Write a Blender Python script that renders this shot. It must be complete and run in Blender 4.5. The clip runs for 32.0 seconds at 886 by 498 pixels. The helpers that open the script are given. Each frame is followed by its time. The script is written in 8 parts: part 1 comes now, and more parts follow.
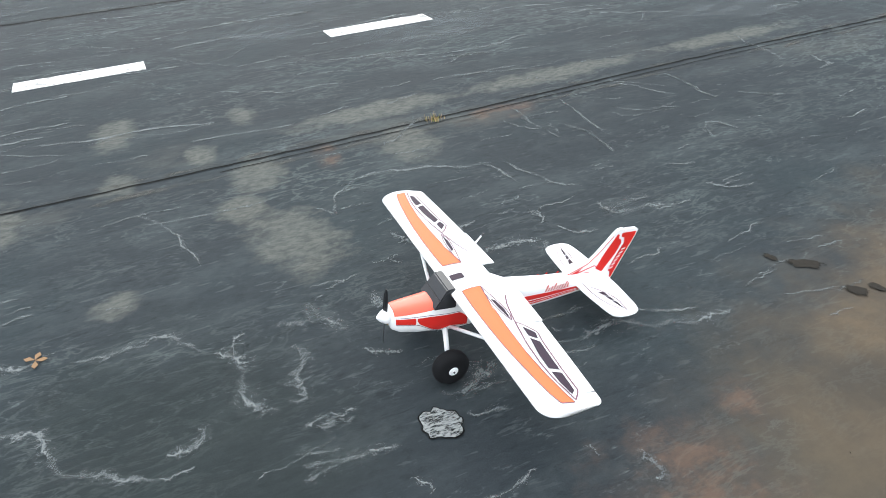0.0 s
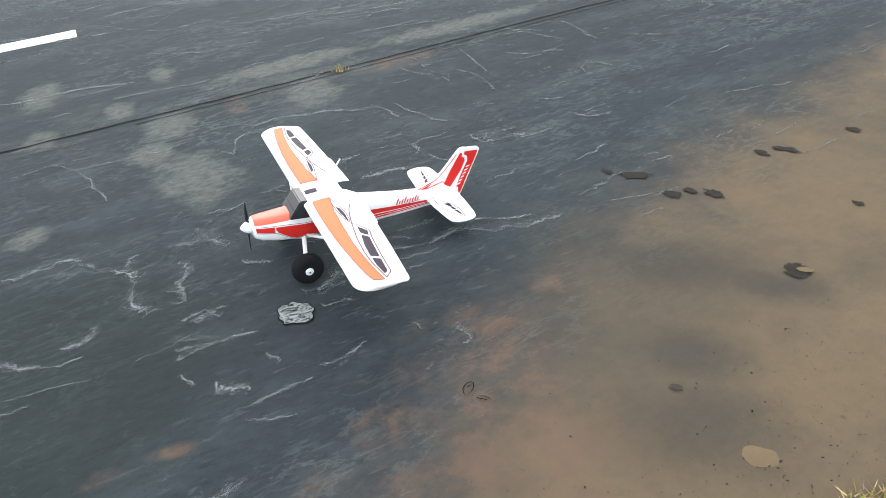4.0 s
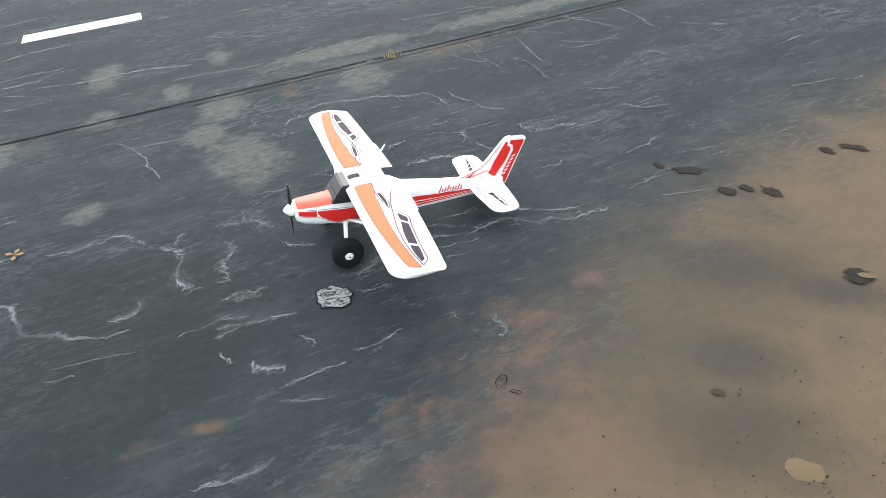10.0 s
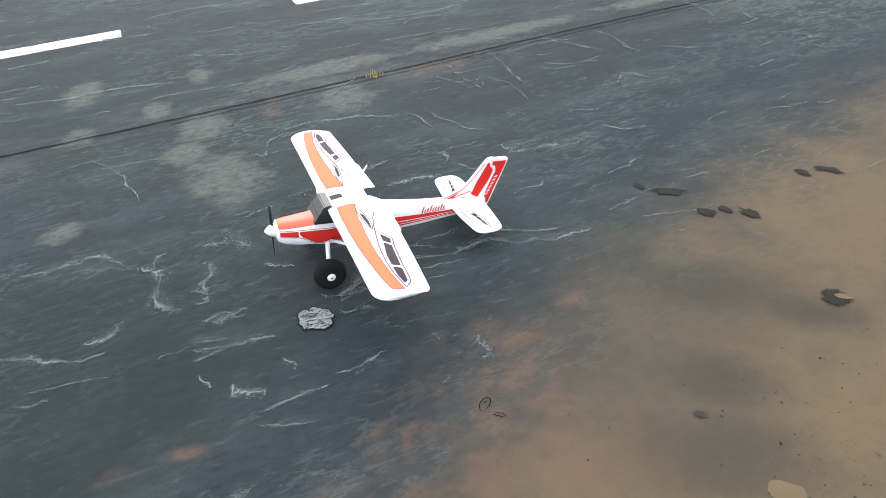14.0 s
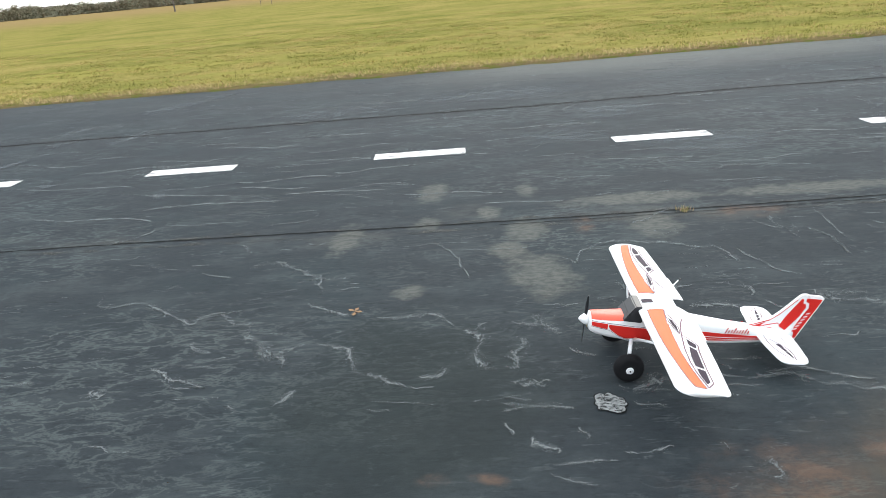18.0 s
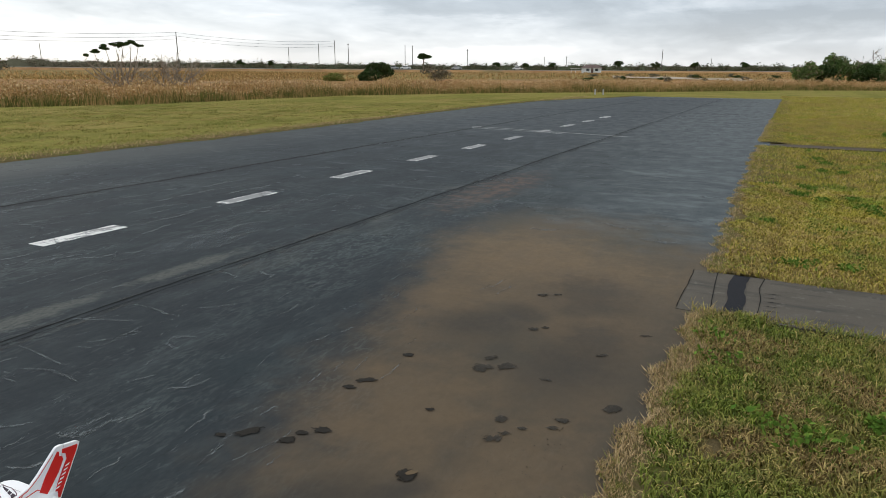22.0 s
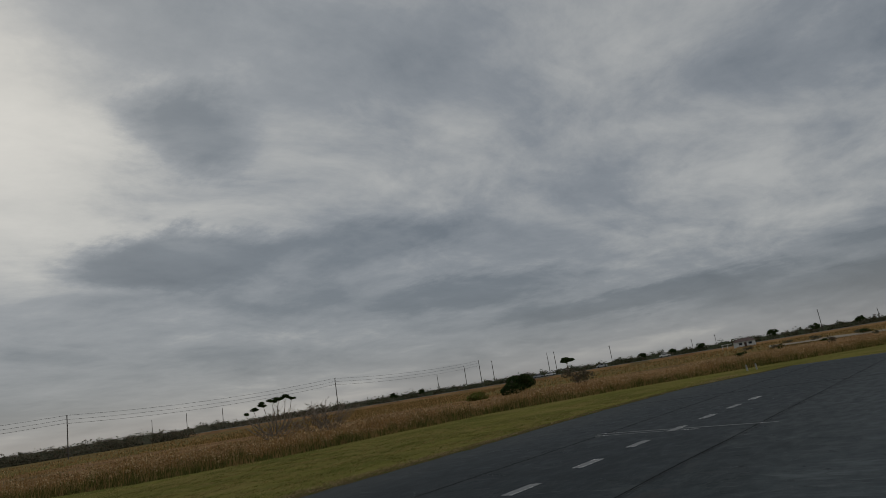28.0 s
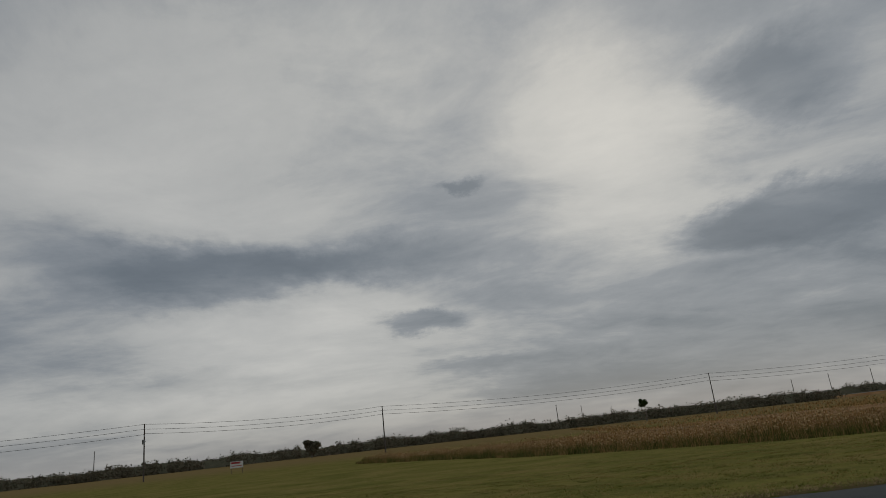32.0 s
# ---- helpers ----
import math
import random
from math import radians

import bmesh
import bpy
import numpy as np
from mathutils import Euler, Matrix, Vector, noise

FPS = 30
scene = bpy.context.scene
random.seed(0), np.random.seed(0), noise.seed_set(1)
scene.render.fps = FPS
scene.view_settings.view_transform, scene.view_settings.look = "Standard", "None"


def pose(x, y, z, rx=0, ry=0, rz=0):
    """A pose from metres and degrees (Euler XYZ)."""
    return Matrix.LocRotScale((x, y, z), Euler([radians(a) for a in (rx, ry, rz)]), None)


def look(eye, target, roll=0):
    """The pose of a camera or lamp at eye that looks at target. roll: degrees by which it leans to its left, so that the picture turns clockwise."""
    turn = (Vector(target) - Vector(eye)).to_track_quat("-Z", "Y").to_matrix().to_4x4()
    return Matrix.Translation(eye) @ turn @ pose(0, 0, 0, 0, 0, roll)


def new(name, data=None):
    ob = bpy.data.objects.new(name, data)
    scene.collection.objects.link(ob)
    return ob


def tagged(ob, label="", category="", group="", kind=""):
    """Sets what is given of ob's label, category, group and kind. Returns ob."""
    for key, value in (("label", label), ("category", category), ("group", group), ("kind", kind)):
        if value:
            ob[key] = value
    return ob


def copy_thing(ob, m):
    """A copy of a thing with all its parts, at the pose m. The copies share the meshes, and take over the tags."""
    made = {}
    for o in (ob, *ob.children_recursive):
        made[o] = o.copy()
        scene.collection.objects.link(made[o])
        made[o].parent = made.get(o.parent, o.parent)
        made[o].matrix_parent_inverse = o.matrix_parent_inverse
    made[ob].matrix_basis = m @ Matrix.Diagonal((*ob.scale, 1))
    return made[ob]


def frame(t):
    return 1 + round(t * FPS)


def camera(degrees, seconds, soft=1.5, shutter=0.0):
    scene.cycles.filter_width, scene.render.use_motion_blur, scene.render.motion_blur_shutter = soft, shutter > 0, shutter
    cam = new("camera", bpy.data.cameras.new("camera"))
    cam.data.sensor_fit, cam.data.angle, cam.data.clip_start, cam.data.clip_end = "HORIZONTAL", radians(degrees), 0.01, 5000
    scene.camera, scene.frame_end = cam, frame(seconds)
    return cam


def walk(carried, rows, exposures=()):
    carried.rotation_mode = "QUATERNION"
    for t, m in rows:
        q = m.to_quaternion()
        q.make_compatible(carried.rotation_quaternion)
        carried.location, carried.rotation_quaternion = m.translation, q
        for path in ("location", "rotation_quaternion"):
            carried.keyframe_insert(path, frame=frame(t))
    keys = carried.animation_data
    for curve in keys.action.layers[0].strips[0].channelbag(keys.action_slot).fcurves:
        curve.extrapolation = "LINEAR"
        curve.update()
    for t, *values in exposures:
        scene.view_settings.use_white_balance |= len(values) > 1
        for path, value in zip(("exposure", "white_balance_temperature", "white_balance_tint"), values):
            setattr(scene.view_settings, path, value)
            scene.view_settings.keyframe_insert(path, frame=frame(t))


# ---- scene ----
cam = camera(67.80, 32.0, soft=0.7)
PATH = [
    (0, (0.232, 1.305, 1.650), (-1.3100, 1.9138, 0.5306), -3.75),
    (0.5, (0.183, 1.392, 1.599), (-1.3259, 2.0438, 0.4593), -4.20),
    (1, (0.360, 1.441, 1.637), (-1.1057, 2.1739, 0.4907), -4.11),
    (1.5, (0.519, 1.348, 1.648), (-0.8924, 2.1655, 0.4895), -3.94),
    (2, (0.598, 1.418, 1.640), (-0.7862, 2.2549, 0.4636), -4.48),
    (2.5, (0.704, 1.591, 1.637), (-0.6753, 2.3955, 0.4328), -4.66),
    (3, (0.782, 1.678, 1.580), (-0.6131, 2.4459, 0.3701), -4.89),
    (3.5, (0.817, 1.615, 1.619), (-0.6296, 2.3012, 0.4206), -5.42),
    (4, (0.847, 1.602, 1.636), (-0.6379, 2.2191, 0.4470), -5.63),
    (4.5, (0.839, 1.618, 1.625), (-0.6743, 2.1809, 0.4444), -5.82),
    (6.5, (0.856, 1.665, 1.625), (-0.6807, 2.2288, 0.4749), -6.85),
    (7, (0.845, 1.672, 1.624), (-0.6767, 2.2463, 0.4597), -7.00),
    (7.5, (0.846, 1.666, 1.622), (-0.6778, 2.2296, 0.4554), -6.77),
    (8, (0.845, 1.652, 1.618), (-0.7039, 2.1339, 0.4484), -6.99),
    (8.5, (0.845, 1.653, 1.616), (-0.6504, 2.1270, 0.3756), -6.96),
    (9, (0.829, 1.671, 1.555), (-0.6513, 2.1421, 0.2951), -6.99),
    (9.5, (0.835, 1.659, 1.610), (-0.6631, 2.1252, 0.3694), -6.96),
    (10, (0.842, 1.653, 1.613), (-0.6887, 2.1163, 0.4116), -6.82),
    (10.5, (0.844, 1.647, 1.616), (-0.7207, 2.0905, 0.4511), -6.96),
    (11, (0.839, 1.649, 1.617), (-0.7325, 2.1054, 0.4670), -6.75),
    (11.5, (0.837, 1.658, 1.618), (-0.7192, 2.1686, 0.4709), -6.10),
    (12, (0.834, 1.663, 1.616), (-0.7032, 2.2082, 0.4591), -5.77),
    (12.5, (0.834, 1.668, 1.617), (-0.6934, 2.2275, 0.4527), -5.74),
    (13, (0.827, 1.664, 1.613), (-0.7055, 2.2061, 0.4486), -5.65),
    (13.5, (0.826, 1.659, 1.617), (-0.7087, 2.1948, 0.4513), -5.48),
    (15.5, (0.833, 1.623, 1.635), (-0.7561, 2.0472, 0.4973), -6.37),
    (16, (0.866, 1.609, 1.637), (-0.7687, 1.8170, 0.5034), -7.28),
    (16.5, (0.995, 1.506, 1.674), (-0.7435, 1.7056, 0.7056), -6.60),
    (17, (1.126, 1.401, 1.662), (-0.6486, 1.4670, 0.7426), -5.51),
    (17.5, (1.186, 1.374, 1.679), (-0.6360, 1.2765, 0.8585), -6.35),
    (18, (1.202, 1.354, 1.689), (-0.6447, 1.1992, 0.9365), -5.37),
    (18.5, (1.192, 1.368, 1.696), (-0.6927, 1.4013, 1.0274), -4.60),
    (19, (1.108, 1.438, 1.692), (-0.7625, 1.7803, 1.0720), -4.72),
    (19.5, (1.033, 1.443, 1.696), (-0.6987, 2.2297, 1.0770), -3.68),
    (19.8, (1.027, 1.286, 1.722), (-0.3261, 2.6342, 1.1274), -2.72),
    (20, (1.014, 1.371, 1.714), (-0.1664, 2.8809, 1.1425), -2.43),
    (20.2, (0.984, 1.343, 1.704), (-0.2795, 2.7741, 1.1066), -2.24),
    (20.5, (0.965, 1.326, 1.698), (-0.3509, 2.6807, 1.0411), -1.93),
    (21, (0.958, 1.339, 1.692), (-0.2711, 2.7909, 1.0744), -1.86),
    (21.5, (0.938, 1.336, 1.700), (-0.1340, 2.9230, 1.1241), -0.34),
    (22, (0.936, 1.340, 1.711), (0.0511, 3.0574, 1.1929), 0.33),
    (22.5, (0.929, 1.352, 1.711), (0.2154, 3.1619, 1.2490), 1.50),
    (23, (0.930, 1.351, 1.728), (0.3008, 3.2085, 1.3350), 0.27),
    (23.5, (0.935, 1.461, 1.729), (0.3876, 3.3575, 1.4049), -1.44),
    (24, (0.978, 1.732, 1.742), (0.5589, 3.6768, 1.5340), -4.80),
    (24.5, (0.935, 1.967, 1.744), (0.6433, 3.9453, 1.7116), -7.07),
    (26.5, (1.196, 2.839, 1.810), (0.4597, 4.6734, 2.1130), -8.02),
    (27, (1.249, 3.005, 1.813), (0.3073, 4.7277, 2.1939), -9.20),
    (27.5, (1.282, 3.168, 1.804), (0.1826, 4.7845, 2.2252), -9.37),
    (28, (1.318, 3.177, 1.801), (0.1155, 4.7169, 2.2300), -9.27),
    (28.5, (1.308, 3.141, 1.816), (0.0239, 4.6165, 2.2320), -8.71),
    (29, (1.315, 3.154, 1.821), (-0.0378, 4.5733, 2.2163), -8.44),
    (29.5, (1.312, 3.194, 1.818), (-0.1180, 4.5361, 2.2102), -8.16),
    (30, (1.326, 3.197, 1.814), (-0.2238, 4.4057, 2.1823), -8.27),
    (30.5, (1.329, 3.172, 1.812), (-0.3530, 4.1766, 2.2140), -7.99),
    (31, (1.352, 3.136, 1.763), (-0.4508, 3.8671, 2.2263), -8.16),
    (31.5, (1.364, 3.115, 1.722), (-0.5283, 3.5193, 2.2262), -6.59),
    (32, (1.367, 3.106, 1.691), (-0.5527, 3.1349, 2.2506), -6.37),
]
walk(cam, [(t, look(eye, target, roll)) for t, eye, target, roll in PATH],
     exposures=[(0, 0.76, 6500, 10), (16, 0.72, 6500, 10), (17.5, 0.60, 6500, 10), (19, 0.22, 6540, 10), (20.2, -0.34, 6540, 10), (21, -0.40, 6540, 10), (23, -0.72, 6540, 10),
                (24.5, -1.12, 6540, 10), (26.5, -1.95, 6600, 10), (28, -2.27, 6560, 10), (30, -2.32, 6560, 10), (31, -2.25, 6560, 10), (32, -2.33, 6560, 10)])

# ---------------------------------------------------------------- node helpers
rng = np.random.default_rng(7)


class Tree:
    """A short way to write node trees."""

    def __init__(self, tree):
        self.t = tree
        self.t.nodes.clear()

    def node(self, kind, **props):
        n = self.t.nodes.new(kind)
        for k, v in props.items():
            if k == "inputs":
                for name, value in v.items():
                    self.put(n, name, value)
            elif k == "operation":
                n.operation = v
            elif k == "blend_type":
                n.blend_type = v
            elif k == "data_type":
                n.data_type = v
            elif k == "noise_dimensions":
                n.noise_dimensions = v
            elif k == "feature":
                n.feature = v
        return n

    def put(self, n, name, value):
        if isinstance(value, bpy.types.NodeSocket):
            self.t.links.new(value, n.inputs[name])
        else:
            n.inputs[name].default_value = value

    def math(self, op, a, b=0.0, c=0.0, clamp=False):
        n = self.node("ShaderNodeMath", operation=op)
        n.use_clamp = clamp
        self.put(n, 0, a), self.put(n, 1, b), self.put(n, 2, c)
        return n.outputs[0]

    def noise(self, vec, scale, detail=3.0, rough=0.55, distortion=0.0):
        n = self.node("ShaderNodeTexNoise")
        if vec is not None:
            self.put(n, "Vector", vec)
        self.put(n, "Scale", scale), self.put(n, "Detail", detail), self.put(n, "Roughness", rough), self.put(n, "Distortion", distortion)
        return n.outputs["Fac"]

    def scaled(self, vec, s, loc=(0, 0, 0)):
        n = self.node("ShaderNodeMapping")
        self.put(n, "Vector", vec)
        n.inputs["Scale"].default_value = s
        n.inputs["Location"].default_value = loc
        return n.outputs[0]

    def ramp(self, fac, stops, smooth=False):
        n = self.node("ShaderNodeValToRGB")
        self.put(n, "Fac", fac)
        r = n.color_ramp
        r.interpolation = "EASE" if smooth else "LINEAR"
        while len(r.elements) < len(stops):
            r.elements.new(0.5)
        for e, (p, c) in zip(r.elements, stops):
            e.position = p
            e.color = (c, c, c, 1) if isinstance(c, (int, float)) else (*c, 1)
        return n.outputs[0]

    def step(self, v, lo, hi):
        n = self.node("ShaderNodeMapRange")
        n.interpolation_type = "SMOOTHSTEP"
        self.put(n, "Value", v), self.put(n, "From Min", lo), self.put(n, "From Max", hi)
        return n.outputs[0]

    def mix(self, fac, a, b, mode="MIX"):
        n = self.node("ShaderNodeMix", data_type="RGBA", blend_type=mode)
        self.put(n, 0, fac)
        self.put(n, 6, a if isinstance(a, bpy.types.NodeSocket) else (*a, 1))
        self.put(n, 7, b if isinstance(b, bpy.types.NodeSocket) else (*b, 1))
        return n.outputs[2]

    def stains(self, p, edge, spots, soft=0.5):
        """A mask of uneven patches: centre x, y, radii, turn in degrees."""
        total = None
        for cx, cy, rx, ry, turn in spots:
            n = self.node("ShaderNodeMapping")
            n.vector_type = "TEXTURE"
            self.put(n, "Vector", p)
            n.inputs["Location"].default_value = (cx, cy, 0)
            n.inputs["Rotation"].default_value = (0, 0, radians(turn))
            n.inputs["Scale"].default_value = (rx, ry, 1)
            r = self.node("ShaderNodeVectorMath", operation="LENGTH", inputs={0: n.outputs[0]}).outputs["Value"]
            v = self.math("SUBTRACT", 1.0, self.step(self.math("ADD", r, edge), 1.0 - soft, 1.0 + soft))
            total = v if total is None else self.math("MAXIMUM", total, v)
        return total

    def coords(self, which="Object"):
        return self.node("ShaderNodeTexCoord").outputs[which]

    def position(self):
        return self.node("ShaderNodeNewGeometry").outputs["Position"]

    def island(self):
        return self.node("ShaderNodeNewGeometry").outputs["Random Per Island"]

    def object_random(self):
        return self.node("ShaderNodeObjectInfo").outputs["Random"]

    def split(self, vec):
        n = self.node("ShaderNodeSeparateXYZ")
        self.put(n, 0, vec)
        return n.outputs

    def join(self, x, y, z):
        n = self.node("ShaderNodeCombineXYZ")
        self.put(n, 0, x), self.put(n, 1, y), self.put(n, 2, z)
        return n.outputs[0]

    def bump(self, height, strength, distance=0.01):
        n = self.node("ShaderNodeBump")
        self.put(n, "Height", height), self.put(n, "Strength", strength), self.put(n, "Distance", distance)
        return n.outputs[0]

    def surface(self, color, rough=0.6, metal=0.0, normal=None, alpha=None, spec=0.5, trans=0.0, coat=0.0, emit=None):
        b = self.node("ShaderNodeBsdfPrincipled")
        self.put(b, "Base Color", color if isinstance(color, bpy.types.NodeSocket) else (*color, 1))
        self.put(b, "Roughness", rough), self.put(b, "Metallic", metal), self.put(b, "Specular IOR Level", spec)
        self.put(b, "Coat Weight", coat)
        if trans:
            self.put(b, "Transmission Weight", trans)
        if normal is not None:
            self.put(b, "Normal", normal)
        if alpha is not None:
            self.put(b, "Alpha", alpha)
        if emit is not None:
            self.put(b, "Emission Color", (*emit[0], 1)), self.put(b, "Emission Strength", emit[1])
        o = self.node("ShaderNodeOutputMaterial")
        self.t.links.new(b.outputs[0], o.inputs[0])
        return b


def material(name):
    m = bpy.data.materials.new(name)
    m.use_nodes = True
    return m, Tree(m.node_tree)


def painted(name, color, rough=0.5, var=0.12, scale=30.0, metal=0.0, bump=0.05, coat=0.0, spec=0.5):
    """Paint, plastic or foam: one colour with faint blotches and fine relief."""
    m, n = material(name)
    co = n.coords()
    a, b = n.noise(co, scale, 4), n.noise(co, scale * 0.12, 3)
    f = n.math("ADD", n.math("MULTIPLY", a, 0.5), n.math("MULTIPLY", b, 0.5))
    dark = tuple(c * (1 - var) for c in color)
    light = tuple(min(1, c * (1 + var)) for c in color)
    n.surface(n.mix(f, dark, light), n.math("ADD", rough - 0.08, n.math("MULTIPLY", a, 0.16)), metal, n.bump(a, bump, 0.002), coat=coat, spec=spec)
    return m


# ---------------------------------------------------------------- sky and sun
SUN_AZ, SUN_EL = 74.0, 32.0
world = bpy.data.worlds.new("overcast_sky")
scene.world = world
world.use_nodes = True
w = Tree(world.node_tree)
ray_dir = w.coords("Generated")
dx, dy, dz = w.split(ray_dir)
up = w.math("ADD", w.math("MAXIMUM", dz, 0.0), 0.17)
flat = w.join(w.math("DIVIDE", dx, up), w.math("DIVIDE", dy, up), 0.0)
warp = w.noise(w.scaled(flat, (0.5, 0.5, 1), (3.1, 1.7, 0)), 1.0, 3)
flat2 = w.join(w.math("ADD", w.split(flat)[0], w.math("MULTIPLY", warp, 0.9)), w.math("ADD", w.split(flat)[1], w.math("MULTIPLY", warp, 0.5)), 0.0)
big = w.noise(w.scaled(flat2, (0.42, 0.30, 1), (5.3, 2.2, 0)), 1.0, 6, 0.55)
mid = w.noise(w.scaled(flat2, (1.3, 0.85, 1), (1.3, 8.2, 0)), 1.0, 8, 0.62)
cloud = w.math("ADD", w.math("MULTIPLY", big, 0.56), w.math("ADD", w.math("MULTIPLY", mid, 0.32), w.math("MULTIPLY", w.noise(w.scaled(flat2, (4.2, 2.9, 1), (3.3, 1.2, 0)), 1.0, 6, 0.65), 0.12)))
az = w.math("MULTIPLY", w.math("ARCTAN2", w.math("MULTIPLY", dx, -1.0), dy), 180 / math.pi)
el = w.math("MULTIPLY", w.math("ARCSINE", dz), 180 / math.pi)
wisp = w.noise(w.scaled(flat2, (1.5, 0.9, 1), (2.2, 5.1, 0)), 1.0, 9, 0.60, 0.9)
fleece = w.noise(w.scaled(flat2, (3.4, 2.2, 1), (4.1, 7.7, 0)), 1.0, 8, 0.64, 0.6)
ragged = w.noise(w.scaled(flat, (1.5, 1.1, 1), (9.1, 4.4, 0)), 1.0, 9, 0.64)
ragged2 = w.noise(w.scaled(flat, (1.1, 1.6, 1), (2.7, 6.4, 0)), 1.0, 9, 0.66)
az_w = w.math("ADD", az, w.math("MULTIPLY", w.math("SUBTRACT", ragged, 0.5), 16.0))
el_w = w.math("ADD", el, w.math("MULTIPLY", w.math("SUBTRACT", ragged2, 0.5), w.math("ADD", 1.5, w.math("MULTIPLY", w.math("MAXIMUM", el, 0.0), 0.42))))


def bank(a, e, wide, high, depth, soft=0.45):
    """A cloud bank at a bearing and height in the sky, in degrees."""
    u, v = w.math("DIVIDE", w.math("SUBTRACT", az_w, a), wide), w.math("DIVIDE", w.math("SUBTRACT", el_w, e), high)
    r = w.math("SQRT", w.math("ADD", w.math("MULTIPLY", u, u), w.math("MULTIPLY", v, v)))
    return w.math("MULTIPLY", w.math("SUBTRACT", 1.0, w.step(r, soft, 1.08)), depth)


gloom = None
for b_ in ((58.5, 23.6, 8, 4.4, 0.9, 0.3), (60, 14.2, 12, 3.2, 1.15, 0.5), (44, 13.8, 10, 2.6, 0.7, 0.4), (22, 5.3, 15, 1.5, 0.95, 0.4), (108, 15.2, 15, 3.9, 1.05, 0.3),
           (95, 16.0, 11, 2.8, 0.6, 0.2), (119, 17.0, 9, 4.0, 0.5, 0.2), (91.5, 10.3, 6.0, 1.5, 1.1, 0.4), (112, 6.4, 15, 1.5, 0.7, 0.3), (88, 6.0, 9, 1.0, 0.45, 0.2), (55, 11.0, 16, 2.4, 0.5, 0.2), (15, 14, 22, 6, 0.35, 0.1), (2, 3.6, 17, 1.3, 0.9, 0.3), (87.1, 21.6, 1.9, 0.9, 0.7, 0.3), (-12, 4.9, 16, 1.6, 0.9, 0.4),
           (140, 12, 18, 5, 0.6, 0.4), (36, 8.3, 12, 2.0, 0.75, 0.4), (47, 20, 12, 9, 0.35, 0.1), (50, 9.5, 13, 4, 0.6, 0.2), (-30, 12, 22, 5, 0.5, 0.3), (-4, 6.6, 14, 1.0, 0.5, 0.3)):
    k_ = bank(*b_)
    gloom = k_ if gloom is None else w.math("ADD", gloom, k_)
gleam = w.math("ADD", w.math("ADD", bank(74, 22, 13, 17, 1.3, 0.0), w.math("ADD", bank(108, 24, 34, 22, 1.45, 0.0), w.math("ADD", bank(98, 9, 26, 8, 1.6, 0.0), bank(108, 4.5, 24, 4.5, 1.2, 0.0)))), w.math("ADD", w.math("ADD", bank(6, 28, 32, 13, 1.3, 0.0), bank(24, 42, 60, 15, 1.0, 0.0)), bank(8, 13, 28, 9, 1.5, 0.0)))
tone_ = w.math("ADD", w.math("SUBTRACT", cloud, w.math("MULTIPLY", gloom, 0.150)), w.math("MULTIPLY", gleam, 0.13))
tone_ = w.math("ADD", tone_, w.math("ADD", w.math("MULTIPLY", w.math("SUBTRACT", wisp, 0.5), 0.16), w.math("MULTIPLY", w.math("SUBTRACT", fleece, 0.5), 0.12)))
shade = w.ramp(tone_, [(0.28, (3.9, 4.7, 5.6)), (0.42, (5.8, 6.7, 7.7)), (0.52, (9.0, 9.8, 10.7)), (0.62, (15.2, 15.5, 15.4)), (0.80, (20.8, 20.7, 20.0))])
sx, sy, sz = (-math.sin(radians(SUN_AZ)) * math.cos(radians(SUN_EL)), math.cos(radians(SUN_AZ)) * math.cos(radians(SUN_EL)), math.sin(radians(SUN_EL)))
dot = w.node("ShaderNodeVectorMath", operation="DOT_PRODUCT")
w.put(dot, 0, ray_dir)
dot.inputs[1].default_value = (sx, sy, sz)
glow = w.math("POWER", w.math("MAXIMUM", dot.outputs["Value"], 0.0), 9.0)
lit = w.mix(1.0, shade, w.join(w.math("ADD", 0.86, w.math("MULTIPLY", glow, 0.35)), w.math("ADD", 0.87, w.math("MULTIPLY", glow, 0.32)),
                              w.math("ADD", 0.88, w.math("MULTIPLY", glow, 0.26))), "MULTIPLY")
low = w.math("POWER", w.math("SUBTRACT", 1.0, w.math("MAXIMUM", dz, 0.0), clamp=True), 14.0)
hazed = w.mix(w.math("MULTIPLY", low, 0.48), lit, (12.4, 11.8, 11.0))
clear = w.node("ShaderNodeTexSky")
clear.sky_type = "NISHITA"
clear.sun_disc = False
clear.sun_elevation, clear.sun_rotation = radians(SUN_EL), radians(-SUN_AZ)
sky = w.mix(0.12, hazed, clear.outputs[0])
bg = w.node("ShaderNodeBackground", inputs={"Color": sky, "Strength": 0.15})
out = w.node("ShaderNodeOutputWorld")
w.t.links.new(bg.outputs[0], out.inputs[0])

sun = new("sun", bpy.data.lights.new("sun", "SUN"))
sun.data.energy, sun.data.angle, sun.data.color = 0.85, radians(35), (1.0, 0.97, 0.92)
sun.matrix_world = look((sx * 50, sy * 50, sz * 50), (0, 0, 0))

# ---------------------------------------------------------------- materials
EDGE = 0.35          # the runway's side by the walkway
FAR_EDGE = -12.3     # its far side
END = 54.5           # its end


